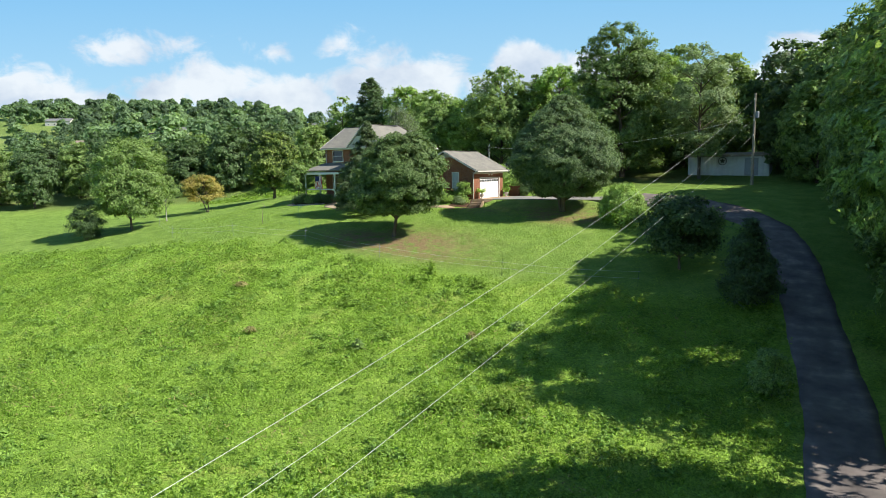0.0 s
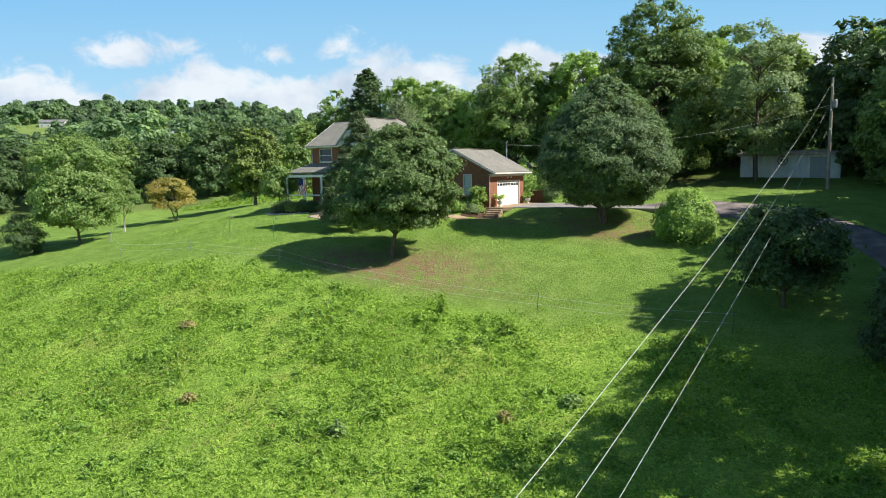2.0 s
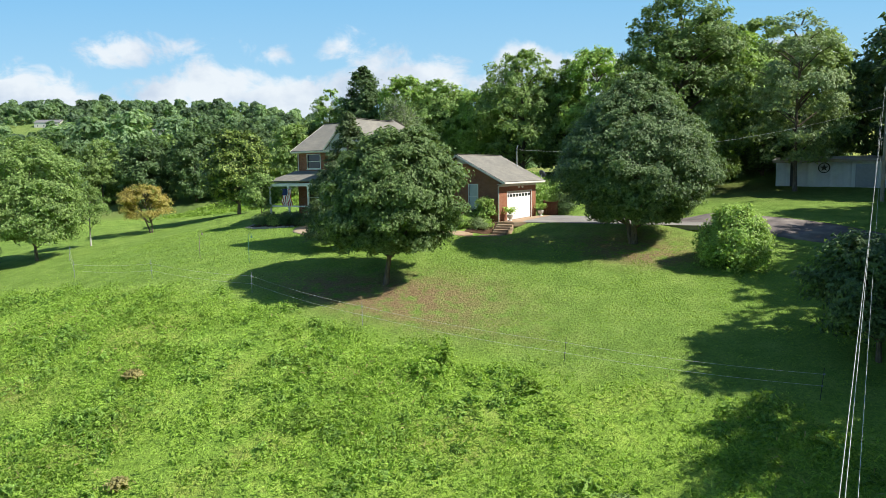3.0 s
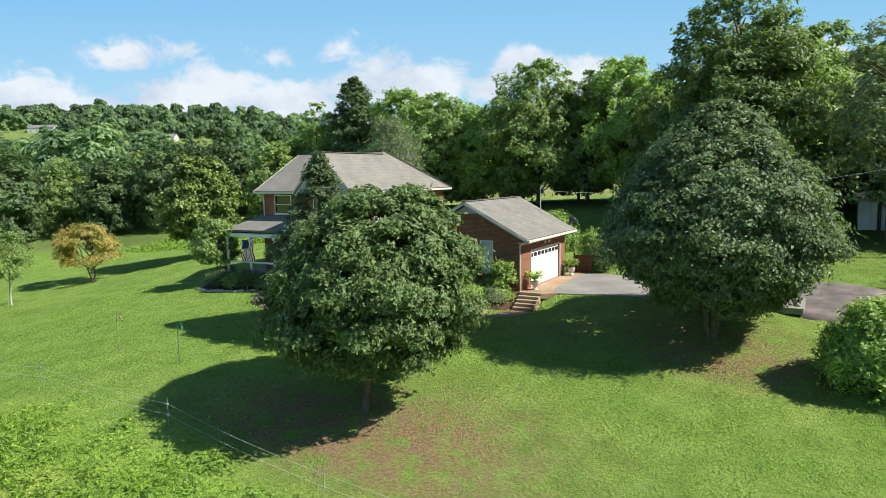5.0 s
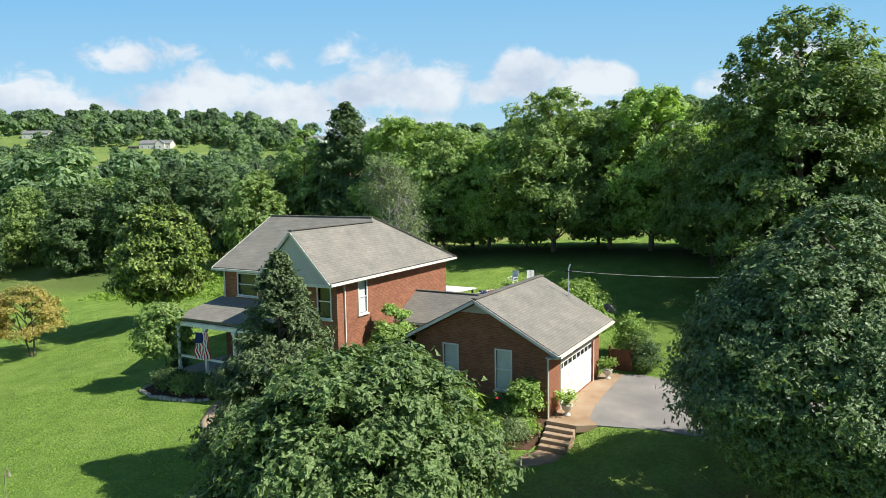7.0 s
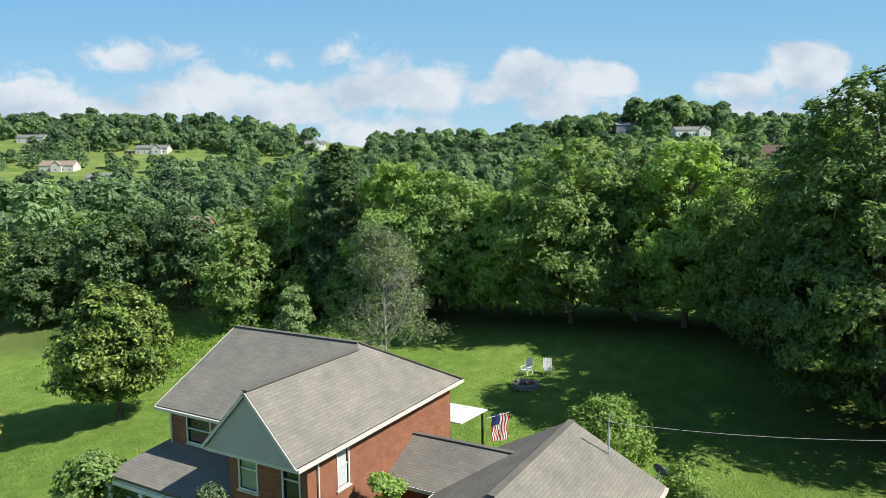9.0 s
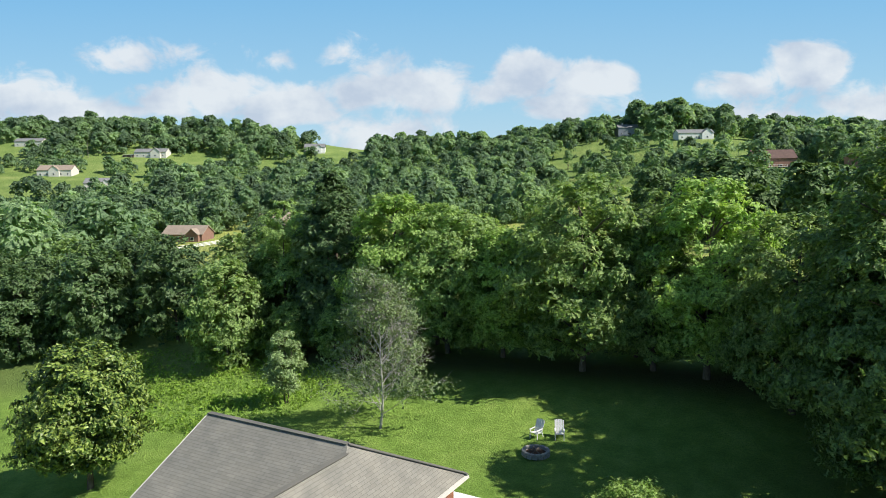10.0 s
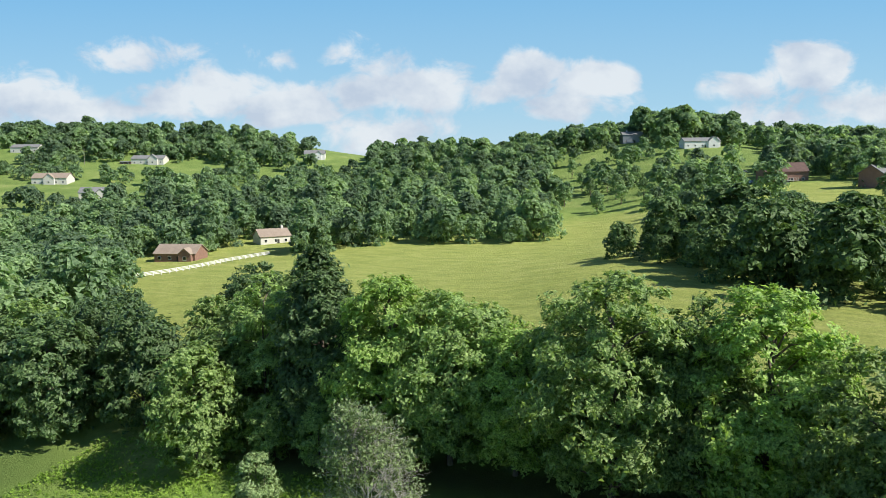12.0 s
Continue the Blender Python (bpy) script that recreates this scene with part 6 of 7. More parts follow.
def make_shed():
    x0, x1, y0, y1 = 17.2, 26.4, 25.3, 30.0
    z = 1.95
    s = empty("metal_shed", (0, 0, 0), label="low pale corrugated metal shed with a star ring on its front", category="shed")
    bm = bmesh.new()
    n = 62
    prof = []
    for k in range(n + 1):
        x = x0 + (x1 - x0) * k / n
        prof.append((x, y0 + (0.0 if k % 4 in (0, 1) else 0.04)))
    lo = [bm.verts.new((x, y, z - 0.5)) for x, y in prof]
    hi = [bm.verts.new((x, y, z + 2.35)) for x, y in prof]
    lo2 = [bm.verts.new((x, y + 0.05, z - 0.5)) for x, y in prof]
    hi2 = [bm.verts.new((x, y + 0.05, z + 2.35)) for x, y in prof]
    for k in range(n):
        bm.faces.new((lo[k], lo[k + 1], hi[k + 1], hi[k]))
        bm.faces.new((lo2[k + 1], lo2[k], hi2[k], hi2[k + 1]))
        bm.faces.new((hi[k], hi[k + 1], hi2[k + 1], hi2[k]))
    part("front_wall", bm, "steel", s)
    for x in (x0, x1 - 0.06):
        part("side_wall", boxes((x, x + 0.06, y0 + 0.1, y1, z - 0.5, z + 2.3)), "steel", s)
    part("back_wall", boxes((x0, x1, y1, y1 + 0.06, z - 0.5, z + 2.2)), "steel", s)
    part("roof", beams((((x0 + x1) / 2, y0 - 0.45, z + 2.42), ((x0 + x1) / 2, y1 + 0.3, z + 2.75), x1 - x0 + 0.7, 0.06)), "rust", s, "dull rusty tin roof")
    part("fascia", boxes((x0 - 0.3, x1 + 0.3, y0 - 0.44, y0 - 0.40, z + 2.22, z + 2.42)), "rust", s)
    part("door", boxes((23.7, 25.2, y0 - 0.035, y0 - 0.003, z - 0.05, z + 2.0), bevel=0.006), "grey", s, "plain grey shed door")
    for x in (18.55, 23.55):
        part("post", boxes((x - 0.13, x + 0.13, y0 - 0.10, y0 - 0.045, z - 0.4, z + 2.3), bevel=0.01), "dark" if x < 20 else "steel", s)
    ring = empty("star_ring", (21.2, y0 - 0.12, z + 1.7), label="dark round ring with a star hung on the shed", category="ornament")
    pts = [((0.45 * math.cos(a), 0, 0.45 * math.sin(a)), 0.05) for a in np.linspace(0, 2 * math.pi, 25)]
    tube("ring", pts, "dark", ring, sides=6)
    bm = bmesh.new()
    front = [bm.verts.new(((0.36 if k % 2 == 0 else 0.15) * math.sin(k * math.pi / 5), 0.0, (0.36 if k % 2 == 0 else 0.15) * math.cos(k * math.pi / 5))) for k in range(10)]
    tip, back = bm.verts.new((0, -0.05, 0)), bm.verts.new((0, 0.03, 0))
    for k in range(10):
        bm.faces.new((tip, front[k], front[(k + 1) % 10]))
        bm.faces.new((back, front[(k + 1) % 10], front[k]))
    bmesh.ops.recalc_face_normals(bm, faces=bm.faces[:])
    part("star", bm, "dark", ring)


make_shed()


# ---- stakes of the electric fence along the field ----
def make_fence():
    f = empty("electric_fence", (0, 0, 0), label="thin electric fence on slim stakes between lawn and field", category="fence")
    spots = [(22.0, -19.0), (12.1, -19.3), (1.3, -19.4), (-6.8, -19.0), (-16.0, -18.6), (-25.0, -18.2), (-33.0, -13.6)]
    rs = np.random.RandomState(4)
    tops = []
    for x, y in spots:
        z = H(x, y)
        lean = (rs.uniform(-0.12, 0.12), rs.uniform(-0.1, 0.1))
        st = tube("stake", [((x, y, z - 0.2), 0.014), ((x + lean[0], y + lean[1], z + 1.25), 0.011)], "dark" if x > 5 else "grey", f, sides=6)
        for h in (0.55, 1.0):
            part("insulator", boxes((x + lean[0] * h - 0.035, x + lean[0] * h + 0.035, y + lean[1] * h - 0.05, y + lean[1] * h + 0.05, z + h - 0.02, z + h + 0.02)), "grey", f)
        tops.append((Vector((x + lean[0] * 0.75, y + lean[1] * 0.75, z + 1.0)), Vector((x + lean[0] * 0.4, y + lean[1] * 0.4, z + 0.55))))
    for a, b in zip(tops, tops[1:]):
        for i in (0, 1):
            tube("strand", [(a[i].lerp(b[i], s) - Vector((0, 0, 0.5 * s * (1 - s))), 0.005) for s in np.linspace(0, 1, 7)], "wire", f, sides=4)
    for k, (x, y, m) in enumerate(((-16.2, -14.5, "pole"), (-11.1, -14.9, "greenmetal"))):
        z = H(x, y)
        g = empty("garden_stake", (x, y, z), label="slim metal garden stake standing on the lawn", category="stake")
        tube("rod", [((0, 0, -0.2), 0.02), ((0.02, 0, 1.85), 0.018)], m, g, sides=6)
        tube("hook", [((0.02, 0, 1.83), 0.015), ((0.12, 0.02, 1.98), 0.012), ((0.25, 0.03, 1.92), 0.012), ((0.28, 0.03, 1.80), 0.010)], m, g, sides=6)
        part("cup", lathe(bmesh.new(), [(0.03, 0), (0.06, 0.02), (0.05, 0.14), (0.02, 0.16)], 8, (0.28, 0.03, 1.64)), m, g)


make_fence()


# ---- back lawn: chairs, fire pit, dead tree ----
def make_chair(x, y, turn):
    c = empty("lawn_chair", (x, y, H(x, y)), turn, label="white slatted lawn chair on the back grass", category="chair", group="chairs by the fire pit")
    for sx in (-0.28, 0.28):
        part("leg", beams(((sx, -0.28, 0.0), (sx, -0.24, 0.58), 0.05, 0.05)), "white", c)
        part("leg", beams(((sx, 0.36, 0.0), (sx, 0.18, 0.40), 0.05, 0.05)), "white", c)
        part("arm", boxes((sx - 0.05, sx + 0.05, -0.36, 0.30, 0.58, 0.61), bevel=0.008), "white", c)
    for k in range(6):
        part("seat_slat", beams(((-0.27, -0.28 + 0.10 * k, 0.40 - 0.018 * k), (0.27, -0.28 + 0.10 * k, 0.40 - 0.018 * k), 0.085, 0.025)), "white", c)
    for k in range(6):
        x0 = -0.25 + 0.1 * k
        part("back_slat", beams(((x0, 0.24, 0.34), (x0 * 1.05, 0.56, 1.10 + 0.03 * math.cos(k - 2.5)), 0.085, 0.025)), "white", c)
    part("back_rail", beams(((-0.29, 0.40, 0.68), (0.29, 0.40, 0.68), 0.05, 0.05)), "white", c)


make_chair(-12.45, 24.2, -12)
make_chair(-11.0, 24.6, 22)


def make_fire_pit():
    x, y = -11.65, 22.15
    f = empty("fire_pit", (x, y, H(x, y)), label="round fire pit of grey stone blocks with ash inside", category="fire pit")
    bm = boxes((-0.15, 0.15, -0.10, 0.10, 0.0, 0.17), bevel=0.02)
    me = bpy.data.meshes.new("block")
    bm.to_mesh(me)
    bm.free()
    me.materials.append(MAT["stone"])
    for row in range(2):
        for k in range(15):
            a = 2 * math.pi * (k + 0.5 * row) / 15
            o = new("block", me)
            o.parent = f
            o.location, o.rotation_euler = (0.78 * math.cos(a), 0.78 * math.sin(a), 0.175 * row - 0.03), (0, 0, a + math.pi / 2)
    part("ash", lathe(bmesh.new(), [(0.66, -0.05), (0.66, 0.12), (0.3, 0.20), (0.05, 0.24)], 18), "soil", f)
    rs = np.random.RandomState(3)
    for k in range(5):
        a = rs.uniform(0, 6.28)
        tube("log", [((0.45 * math.cos(a), 0.45 * math.sin(a), 0.18), 0.05), ((-0.35 * math.cos(a), -0.35 * math.sin(a), 0.36), 0.045)], "bark", f, sides=7)


make_fire_pit()


def branching(rs, start, way, length, r, depth, out):
    """Bare branches: each splits into finer ones."""
    p, d = np.array(start, float), np.array(way, float)
    path = [(p.copy(), r)]
    for k in range(4):
        d = d + rs.normal(0, 0.10, 3) + (0, 0, 0.03)
        d /= np.linalg.norm(d)
        p = p + d * length / 4
        path.append((p.copy(), r * (1 - 0.16 * (k + 1))))
        if depth > 0 and k > 0:
            for _ in range(2):
                side = rs.normal(0, 1, 3)
                side -= side.dot(d) * d
                w = d * 0.62 + side / (np.linalg.norm(side) + 1e-9) * 0.75 + (0, 0, 0.12)
                branching(rs, p, w / np.linalg.norm(w), length * rs.uniform(0.45, 0.65), r * 0.45, depth - 1, out)
    out.append(path)


def make_dead_tree():
    rs = np.random.RandomState(61)
    x, y = -23.3, 22.0
    t = empty("dying_tree", (x, y, H(x, y)), label="half-dead tree with bare grey branches and sparse leaves", category="tree")
    paths, twigs = [], []
    trunk = [((0.25 * math.sin(z * 0.4), 0.1 * math.sin(z), z), 0.10 * (1 - z / 10.0)) for z in np.linspace(-0.2, 9.6, 10)]
    paths.append(trunk)
    for k in range(80):
        z = 0.6 + 8.9 * rs.rand() ** 0.8
        a = k * 2.4
        up = 0.45 + 0.5 * z / 10
        branching(rs, (0.25 * math.sin(z * 0.4), 0.1 * math.sin(z), z), (math.cos(a), math.sin(a), up), (10.6 - z) * 0.23 + 1.1, 0.030, 2, twigs)
    v, q = tubes(paths, 8)
    arrays("trunk", v, q, "deadwood", t, smooth=True)
    v, q = tubes(twigs, 3)
    arrays("branchwork", v, q, "deadwood", t)
    ends = np.array([p[-1][0] for p in twigs])
    low = ends[(ends[:, 2] < 4.2) & (rs.rand(len(ends)) < 0.5) | (rs.rand(len(ends)) < 0.18)]
    c = np.repeat(low, 12, axis=0) + rs.normal(0, 0.22, (len(low) * 12, 3))
    lv = leaves(c, rs.normal(0, 1, c.shape), 0.14, rs, tri=True)
    arrays("leaves", lv, np.arange(len(lv)).reshape(-1, 3), "pale", t)


make_dead_tree()
plant_tree("willow_sapling", tree_mesh("sap", 63, 5.9, 1.9, 0.9, 4200, 0.15, column, "pale", 70, 0.45, 0.07, limbs=18, stems=2, aspect=2.6), -34.2, 24.3, "slim pale green sapling on the back lawn")
plant_tree("birch_tree", tree_mesh("birch", 64, 5.6, 2.1, 2.0, 3200, 0.14, round_crown, "broad", 36, 0.6, 0.09, limbs=12, bark="deadwood"), -39.4, -7.4, "small pale-trunked tree beside the lawn")


# ---- houses, fence and cars over the valley ----
def far_house(x, y, turn, w, d, h, wall, roof, label, pitch=0.5, wing=0.0, rows=1, count=4, chimney=0.0, deck=False, door=True, sink=0.3):
    """A house on the far slopes, its front towards -y of its own frame."""
    z = min(H(x + a, y + b) for a in (-3, 3) for b in (-3, 3))
    ho = empty("far_house", (x, y, z - sink), turn, label=label, category="house", group="houses across the valley")
    part("wall", boxes((-w / 2, w / 2, -d / 2, d / 2, -1.5, h)), wall, ho)
    rise = d / 2 * pitch
    bm = bmesh.new()
    e = 0.45
    roof_plane(bm, [(-w / 2 - e, -d / 2 - e, h - e * pitch), (w / 2 + e, -d / 2 - e, h - e * pitch), (w / 2 + e, 0, h + rise), (-w / 2 - e, 0, h + rise)], 0.22)
    part("roof", bm, roof, ho)
    bm = bmesh.new()
    roof_plane(bm, [(w / 2 + e, d / 2 + e, h - e * pitch), (-w / 2 - e, d / 2 + e, h - e * pitch), (-w / 2 - e, 0, h + rise), (w / 2 + e, 0, h + rise)], 0.22)
    part("roof", bm, roof, ho)
    for s in (-1, 1):
        bm = bmesh.new()
        a = [bm.verts.new((s * w / 2, p, q)) for p, q in ((-d / 2, h), (d / 2, h), (0, h + rise - 0.2))]
        b = [bm.verts.new((s * (w / 2 - 0.2), p, q)) for p, q in ((-d / 2, h), (d / 2, h), (0, h + rise - 0.2))]
        bm.faces.new(a), bm.faces.new(b[::-1])
        for k in range(3):
            bm.faces.new((a[k], b[k], b[(k + 1) % 3], a[(k + 1) % 3]))
        bmesh.ops.recalc_face_normals(bm, faces=bm.faces[:])
        part("gable", bm, wall if wall != "brick" else "farbrick", ho)
    if wing:
        wx, ww = wing, w * 0.3
        part("wing", boxes((wx - ww / 2, wx + ww / 2, -d / 2 - 1.6, -d / 2 - 0.002, -1.5, h)), wall, ho)
        wr = ww / 2 * 0.85
        bm = bmesh.new()
        a = [bm.verts.new((p, -d / 2 - 1.6, q)) for p, q in ((wx - ww / 2, h), (wx + ww / 2, h), (wx, h + wr - 0.15))]
        b = [bm.verts.new((p, -d / 2 - 1.4, q)) for p, q in ((wx - ww / 2, h), (wx + ww / 2, h), (wx, h + wr - 0.15))]
        bm.faces.new(a), bm.faces.new(b[::-1])
        for k in range(3):
            bm.faces.new((a[k], b[k], b[(k + 1) % 3], a[(k + 1) % 3]))
        bmesh.ops.recalc_face_normals(bm, faces=bm.faces[:])
        part("gable", bm, wall, ho)
        for s in (-1, 1):
            bm = bmesh.new()
            roof_plane(bm, [(wx + s * (ww / 2 + 0.3), -d / 2 - 2.0, h - 0.25), (wx + s * (ww / 2 + 0.3), -d / 2 + 2.2, h - 0.25), (wx, -d / 2 + 2.2, h + wr), (wx, -d / 2 - 2.0, h + wr)], 0.2)
            part("roof", bm, roof, ho)
    for r in range(rows):
        for k in range(count):
            cx = -w / 2 + w * (k + 0.5) / count
            if wing and abs(cx - wing) < w * 0.16:
                continue
            z0 = 0.9 + 2.7 * r
            wd = part("window", boxes((cx - 0.62, cx + 0.62, -d / 2 - 0.06, -d / 2 - 0.002, z0, z0 + 1.4), bevel=0.02), "white", ho)
            part("pane", boxes((cx - 0.48, cx + 0.48, -d / 2 - 0.075, -d / 2 - 0.061, z0 + 0.14, z0 + 1.26)), "glass", wd)
    if wing:
        wd = part("window", boxes((wing - 0.7, wing + 0.7, -d / 2 - 1.66, -d / 2 - 1.602, 0.9, 2.3), bevel=0.02), "white", ho)
        part("pane", boxes((wing - 0.55, wing + 0.55, -d / 2 - 1.675, -d / 2 - 1.661, 1.05, 2.15)), "glass", wd)
    if door:
        cx = w * 0.08
        part("door", boxes((cx - 0.5, cx + 0.5, -d / 2 - 0.09, -d / 2 - 0.003, 0.1, 2.15), bevel=0.02), "dark", ho)
    if chimney:
        part("chimney", boxes((chimney - 0.5, chimney + 0.5, -0.4, 0.4, h + rise - 1.2, h + rise + 1.2), bevel=0.03), "trim", ho)
    if deck:
        dk = part("deck", boxes((-w * 0.28, w * 0.22, -d / 2 - 2.6, -d / 2 - 0.01, 1.0, 1.2)), "white", ho)
        for k in range(9):
            px = -w * 0.28 + w * 0.5 * k / 8
            part("deck_post", boxes((px - 0.06, px + 0.06, -d / 2 - 2.6, -d / 2 - 2.48, -1.0 if k % 2 == 0 else 1.2, 2.2)), "white", dk)
        part("deck_rail", boxes((-w * 0.28, w * 0.22, -d / 2 - 2.6, -d / 2 - 2.5, 2.2, 2.3)), "white", dk)
    return ho


far_house(-207.5, 160.0, 22, 15.5, 9.5, 3.4, "farbrick", "farroof", "brick ranch house with brown roof beside a white fence", 0.6, wing=4.6, count=4)
far_house(-211.0, 210.0, 62, 13.0, 10.5, 3.6, "trim", "farroof", "white house with tan roof among trees", 0.55, count=3, chimney=4.5)
far_house(-422.0, 270.0, 40, 18.0, 12.0, 5.4, "trim", "greyroof", "white house with grey roof on the far slope", 0.55, wing=4.6, count=3)
far_house(-501.0, 289.0, 32, 25.0, 12.0, 4.8, "trim", "farroof", "long cream house with tan roof above a green lawn", 0.6, wing=0.5, count=5)
far_house(-508.0, 377.5, 30, 27.0, 12.0, 4.8, "trim", "greyroof", "long white building with a tall front gable on the ridge", 0.5, wing=5.0, count=5)
far_house(-521.0, 364.0, 30, 9.0, 4.0, 3.0, "redroof", "greyroof", "small red shed beside the white building", 0.2, count=2)
far_house(-622.0, 340.0, 30, 24.0, 11.0, 4.8, "trim", "greyroof", "pale house with grey roof among hilltop trees", 0.5, count=4)
far_house(-217.0, 290.0, 10, 12.0, 9.0, 4.0, "farbrick", "farroof", "house with tan roof showing between trees", 0.55, count=2)
far_house(-413.0, 478.0, 35, 18.0, 11.0, 5.2, "white", "greyroof", "white house with dark roof on a green knoll", 0.6, wing=3.6, count=3)
far_house(-93.0, 539.0, 32, 27.0, 11.0, 5.0, "white", "greyroof", "white ranch house under hilltop trees", 0.5, wing=8.0, count=5)
far_house(-25.5, 368.0, 28, 20.5, 11.0, 5.6, "farbrick", "redroof", "dark brick house with brown-red roof and white deck", 0.75, count=4, deck=True, rows=1)
far_house(15.0, 330.0, 50, 15.0, 11.0, 6.2, "farbrick", "greyroof", "brick house with grey roof and pale chimney", 0.6, count=3, rows=2, chimney=5.0)
far_house(*away(158, 585), 30, 17.0, 11.0, 7.0, "grey", "greyroof", "dark hilltop house with a chimney", 0.5, count=3, chimney=-4.0)
far_house(-318.0, 157.0, 20, 11.0, 7.0, 3.0, "trim", "farroof", "small pale house half hidden by trees", 0.5, count=3)
far_house(-285.1, 204.6, 15, 8.5, 8.0, 4.6, "white", "greyroof", "narrow white gabled house behind the trees", 0.8, count=2, rows=2)


def board_fence(line, name_label):
    f = empty("white_fence", (0, 0, 0), label=name_label, category="fence", group="white fences in the valley")
    for (ax, ay), (bx, by) in zip(line, line[1:]):
        m = max(1, int(math.hypot(bx - ax, by - ay) / 2.6))
        for k in range(m):
            p0, p1 = [(ax + (bx - ax) * q / m, ay + (by - ay) * q / m) for q in (k, k + 1)]
            z0, z1 = H(*p0), H(*p1)
            part("post", boxes((p0[0] - 0.09, p0[0] + 0.09, p0[1] - 0.09, p0[1] + 0.09, z0 - 0.3, z0 + 1.5)), "white", f)
            for hgt in (0.45, 0.85, 1.25):
                part("board", beams(((*p0, z0 + hgt), (*p1, z1 + hgt), 0.05, 0.19)), "white", f)


board_fence([(-179.7, 118.0), (-180.2, 133.0), (-182.3, 157.8), (-180.5, 177.1)], "long white board fence along the hay field")
board_fence([(-251.2, 121.6), (-251.9, 135.9), (-241.7, 140.3), (-232.0, 144.5)], "white board fence round a far paddock")


def far_car(x, y, turn, mat, label):
    c = empty("parked_car", (x, y, H(x, y) + 0.02), turn, label=label, category="car", group="cars at the far house")
    bm = boxes((-2.2, 2.2, -0.9, 0.9, 0.32, 0.95), bevel=0.12)
    part("body", bm, mat, c)
    bm = bmesh.new()
    lo = [bm.verts.new(p) for p in ((-1.9, -0.82, 0.95), (1.2, -0.82, 0.95), (1.2, 0.82, 0.95), (-1.9, 0.82, 0.95))]
    hi = [bm.verts.new(p) for p in ((-1.6, -0.66, 1.62), (0.5, -0.66, 1.62), (0.5, 0.66, 1.62), (-1.6, 0.66, 1.62))]
    bm.faces.new(hi)
    bm.faces.new(lo[::-1])
    for k in range(4):
        bm.faces.new((lo[k], lo[(k + 1) % 4], hi[(k + 1) % 4], hi[k]))
    part("cabin", bm, "glass", c)
    part("roof", boxes((-1.58, 0.48, -0.65, 0.65, 1.621, 1.68), bevel=0.02), mat, c)
    for wx in (-1.35, 1.4):
        for wy in (-0.86, 0.86):
            wh = part("wheel", lathe(bmesh.new(), [(0.34, -0.11), (0.34, 0.11)], 14), "dark", c)
            wh.matrix_basis = pose(wx, wy, 0.34, 90, 0, 0)


far_car(-48.4, 415.0, 30, "white", "white car parked by the brick house")
far_car(-37.4, 362.8, 25, "steel", "silver car parked on the far lawn")
for x, y, h in ((-278.7, 153.8, 9.0), (-545.0, 342.5, 13.0), (-435.7, 416.7, 13.0)):
    p = empty("far_pole", (x, y, H(x, y)), label="wooden utility pole in the valley", category="utility pole", group="poles in the valley")
    tube("shaft", [((0, 0, -0.5), 0.16), ((0, 0, h), 0.11)], "pole", p)
    part("crossarm", boxes((-1.1, 1.1, -0.06, 0.06, h - 0.9, h - 0.75)), "pole", p)


# ---- weeds and grass ----
def hum(x, y, seed):
    """A slow uneven pattern between 0 and 1 over the ground."""
    v = np.zeros_like(x)
    rs = np.random.RandomState(seed)
    for k in range(7):
        a, f, ph = rs.uniform(0, 6.28), rs.uniform(0.25, 1.9), rs.uniform(0, 6.28)
        v += np.sin((x * math.cos(a) + y * math.sin(a)) * f + ph) / (0.7 + f)
    return 1 / (1 + np.exp(-1.6 * v))


def scatter(name, n, x0, x1, y0, y1, keep, size, rise, mat, seed, label, category, aspect=1.9, tilt=0.9):
    rs = np.random.RandomState(seed)
    x, y = rs.uniform(x0, x1, n), rs.uniform(y0, y1, n)
    k = rs.rand(n) < keep(x, y)
    x, y = x[k], y[k]
    tall = rise[0] + (rise[1] - rise[0]) * rs.rand(len(x)) ** 1.6 * (0.35 + 0.9 * hum(x, y, seed + 1))
    c = np.stack([x, y, land(x, y) + tall], 1)
    V = leaves(c, np.tile((0.0, 0.0, 0.25), (len(c), 1)), size, rs, aspect, tilt, 0.0, tri=True)
    ob = arrays(name, V, np.arange(len(V)).reshape(-1, 3), mat)
    return tagged(ob, label, category, kind="stuff")


def in_field(x, y):
    off = smooth(np.abs(x - np.interp(y, [-90, -40, -30, -20, -11], [34.5, 34.4, 33.9, 32.3, 31.0])), 1.6, 2.2)
    return (1 - smooth(y - fence_line(x) - 0.5 * np.sin(x * 1.3), -2.2, 0.4)) * off


scatter("field_weeds", 290000, -50, 38, -54, -18.5, lambda x, y: in_field(x, y) * (0.25 + 0.75 * hum(x, y, 21)), 0.060, (0.02, 0.26), "weed", 301, "rough green weeds and clover over the field", "weeds", 4.2, 1.3)
scatter("tall_weeds", 60000, -50, 38, -54, -18.5, lambda x, y: in_field(x, y) * (hum(x, y, 33) > 0.70), 0.085, (0.06, 0.5), "weed", 302, "taller dark weed patches in the field", "weeds")
scatter("dry_stalks", 9000, -50, 30, -54, -19.0, lambda x, y: in_field(x, y) * (hum(x * 0.6, y, 47) > 0.72), 0.05, (0.15, 0.55), "straw", 303, "dry tan seed stalks among the weeds", "grass", 5.0, 1.4)
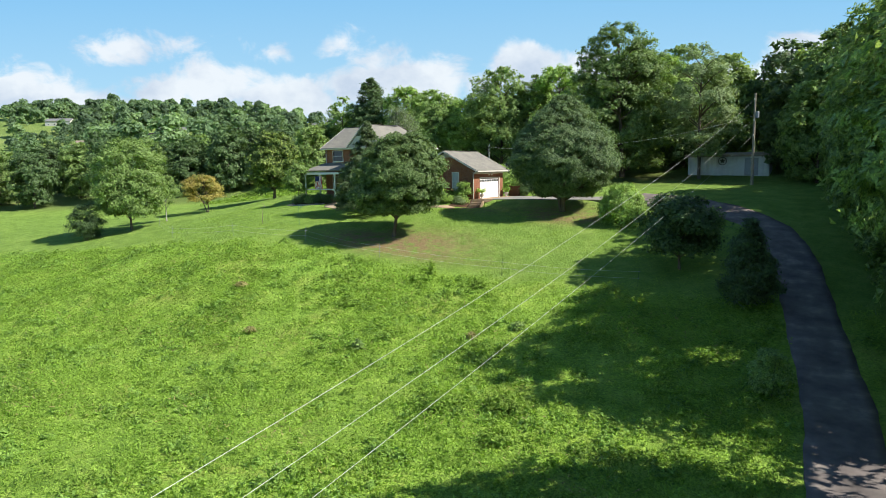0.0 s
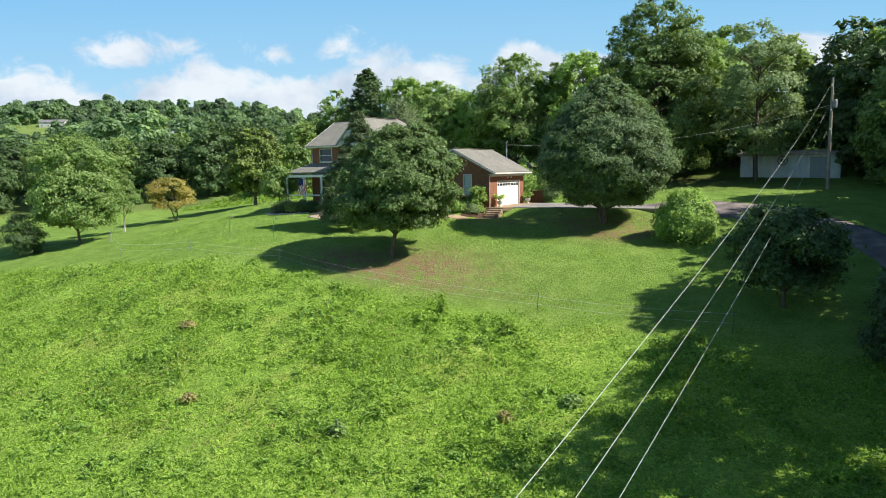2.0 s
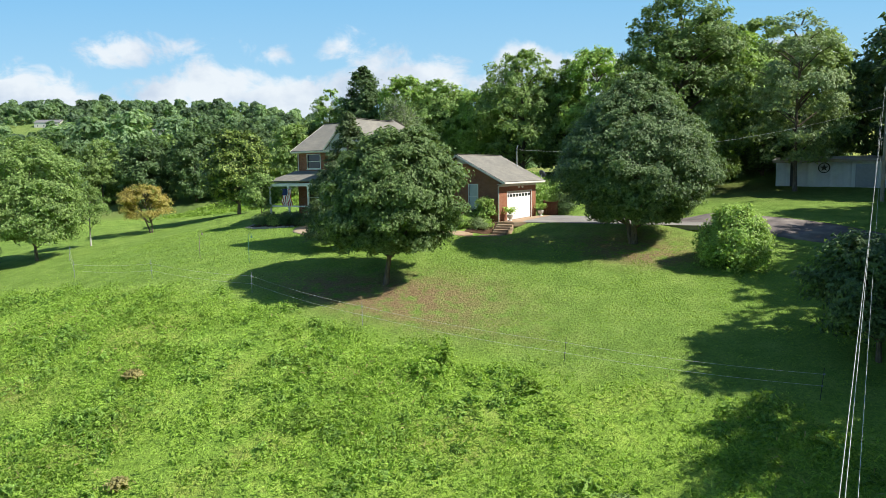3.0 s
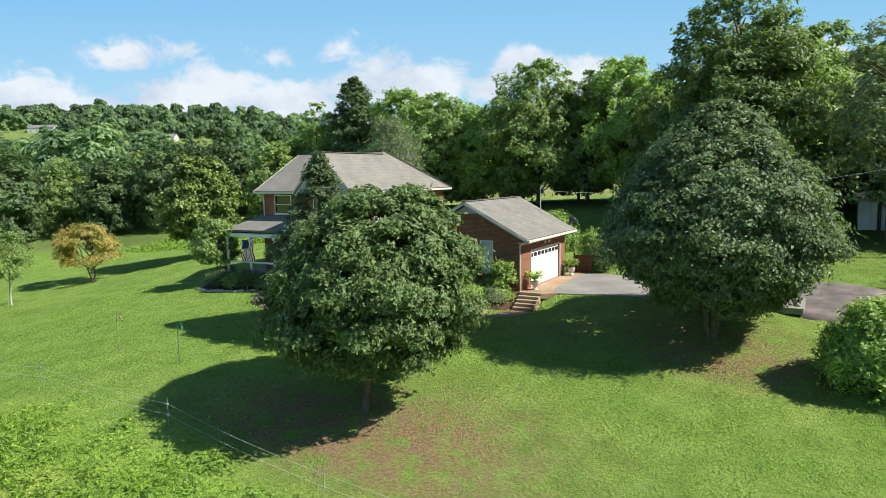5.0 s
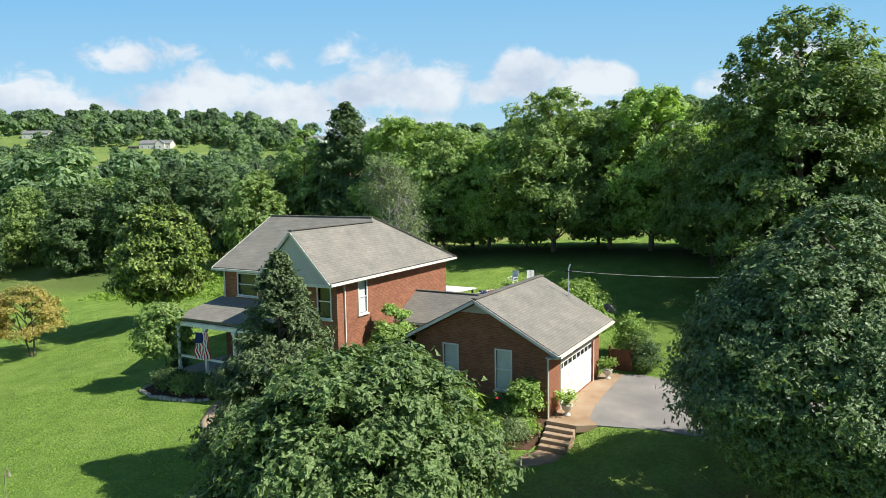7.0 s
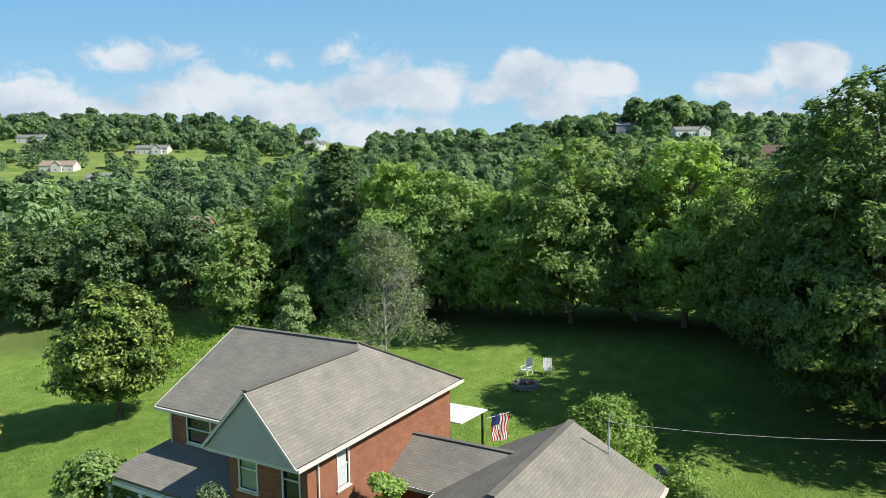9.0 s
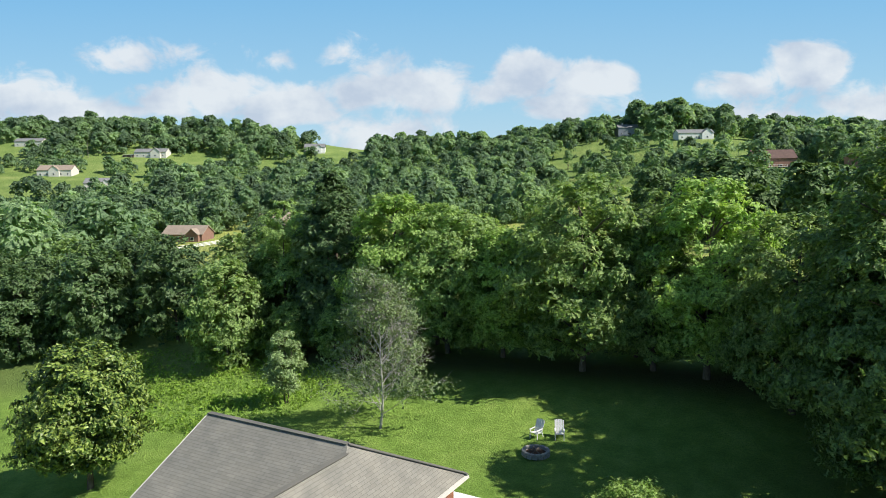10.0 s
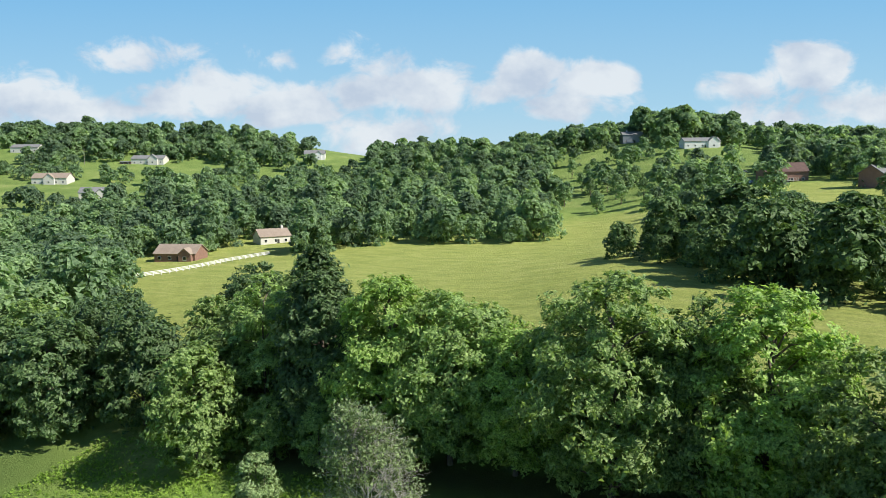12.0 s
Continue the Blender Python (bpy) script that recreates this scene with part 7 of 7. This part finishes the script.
scatter("lawn_grass", 70000, -30, 26, -19.5, -3.0, lambda x, y: (y > fence_line(x)) * np.clip(0.25 + 0.6 * hum(x, y, 55) - 0.9 * np.exp(-((x - 2.2) / 4.0) ** 2 - ((y + 14.6) / 2.2) ** 2), 0.02, 1), 0.045, (0.0, 0.04), "weed", 304, "mown lawn grass tufts before the house", "grass", 2.4, 0.8)


def tufts(name, n, each, mat, seed, label, wide, tall, leaf):
    """Leafy tufts of weeds strewn over the field, thicker in drifts."""
    rs = np.random.RandomState(seed)
    x, y = rs.uniform(-48, 36, n * 3), rs.uniform(-54, -19.0, n * 3)
    keep = np.flatnonzero(rs.rand(n * 3) < in_field(x, y) * hum(x, y, seed) ** 1.5)[:n]
    size = rs.uniform(0.5, 1.4, len(keep))
    k = np.repeat(np.arange(len(keep)), each)
    off = rs.normal(0, 1, (len(k), 2)) * (wide * size[k])[:, None]
    px, py = x[keep][k] + off[:, 0], y[keep][k] + off[:, 1]
    up = tall * size[k] * rs.rand(len(k)) * np.exp(-np.sum(off ** 2, 1) / (2 * (1.3 * wide * size[k]) ** 2)) + 0.03
    out = np.stack([off[:, 0] * 2, off[:, 1] * 2, np.full(len(k), 0.7)], 1)
    V = leaves(np.stack([px, py, land(px, py) + up], 1), out, leaf, rs, 2.0, 0.5, 0.2, tri=True)
    tagged(arrays(name, V, np.arange(len(V)).reshape(-1, 3), mat), label, "weeds", kind="stuff")


tufts("weed_tufts", 800, 34, "tuft", 311, "dark green leafy weed tufts over the field", 0.26, 0.42, 0.13)
tufts("clover_tufts", 2600, 26, "weed", 313, "light green clover and grass tufts over the field", 0.22, 0.30, 0.10)


def weed_clump(k, x, y, r, h, mat, label):
    rs = np.random.RandomState(400 + k)
    n = int(230 * r * r / 0.36) + 240
    tufts = rs.normal(0, 0.15 * r, (9, 2))
    pick = rs.randint(0, 9, n)
    px, py = (tufts[pick] + rs.normal(0, 0.24 * r + 0.04, (n, 2))).T
    a, q = np.arctan2(py, px), np.minimum(np.hypot(px, py), r)
    z = rs.rand(n) * h * rs.uniform(0.6, 1.1, 9)[pick] * (1 - 0.5 * (q / r) ** 2)
    c = np.stack([px, py, z], 1)
    V = leaves(c, np.stack([np.cos(a) * 0.5, np.sin(a) * 0.5, np.full(n, 0.6)], 1), 0.10, rs, 2.2)
    e = arrays("weed_clump", V, np.arange(len(V)).reshape(-1, 4), mat)
    e.location = (x, y, H(x, y))
    tagged(e, label, "weeds", "weed clumps in the field")


for k, (x, y, r, h, mat) in enumerate(((6.6, -21.8, 1.7, 0.5, "weed"), (7.3, -21.3, 0.4, 1.5, "weed"), (11.4, -21.6, 0.7, 0.5, "weed"), (0.2, -32.8, 0.45, 0.4, "straw"), (8.8, -32.6, 0.45, 0.8, "broad"), (9.6, -30.4, 0.7, 0.45, "weed"), (14.8, -29.5, 0.4, 0.4, "straw"), (17.5, -37.5, 1.8, 0.6, "weed"), (20.5, -37.0, 1.5, 0.65, "weed"), (21.5, -40.0, 1.2, 0.6, "weed"), (26.5, -29.0, 0.7, 0.5, "weed"), (17.0, -27.5, 0.6, 0.45, "broad"), (4.0, -27.0, 1.2, 0.35, "weed"), (-6.0, -27.5, 0.6, 0.3, "straw"))):
    weed_clump(k, x, y, r, h, mat, "dry tan weed clump in the field" if mat == "straw" else "leafy green weed clump standing in the field")
scatter("rough_meadow", 9000, -62, -32, 17, 32, lambda x, y: 0.2 + 0.8 * hum(x, y, 71), 0.20, (0.05, 0.6), "weed", 305, "rough uncut meadow growth before the woods", "weeds")
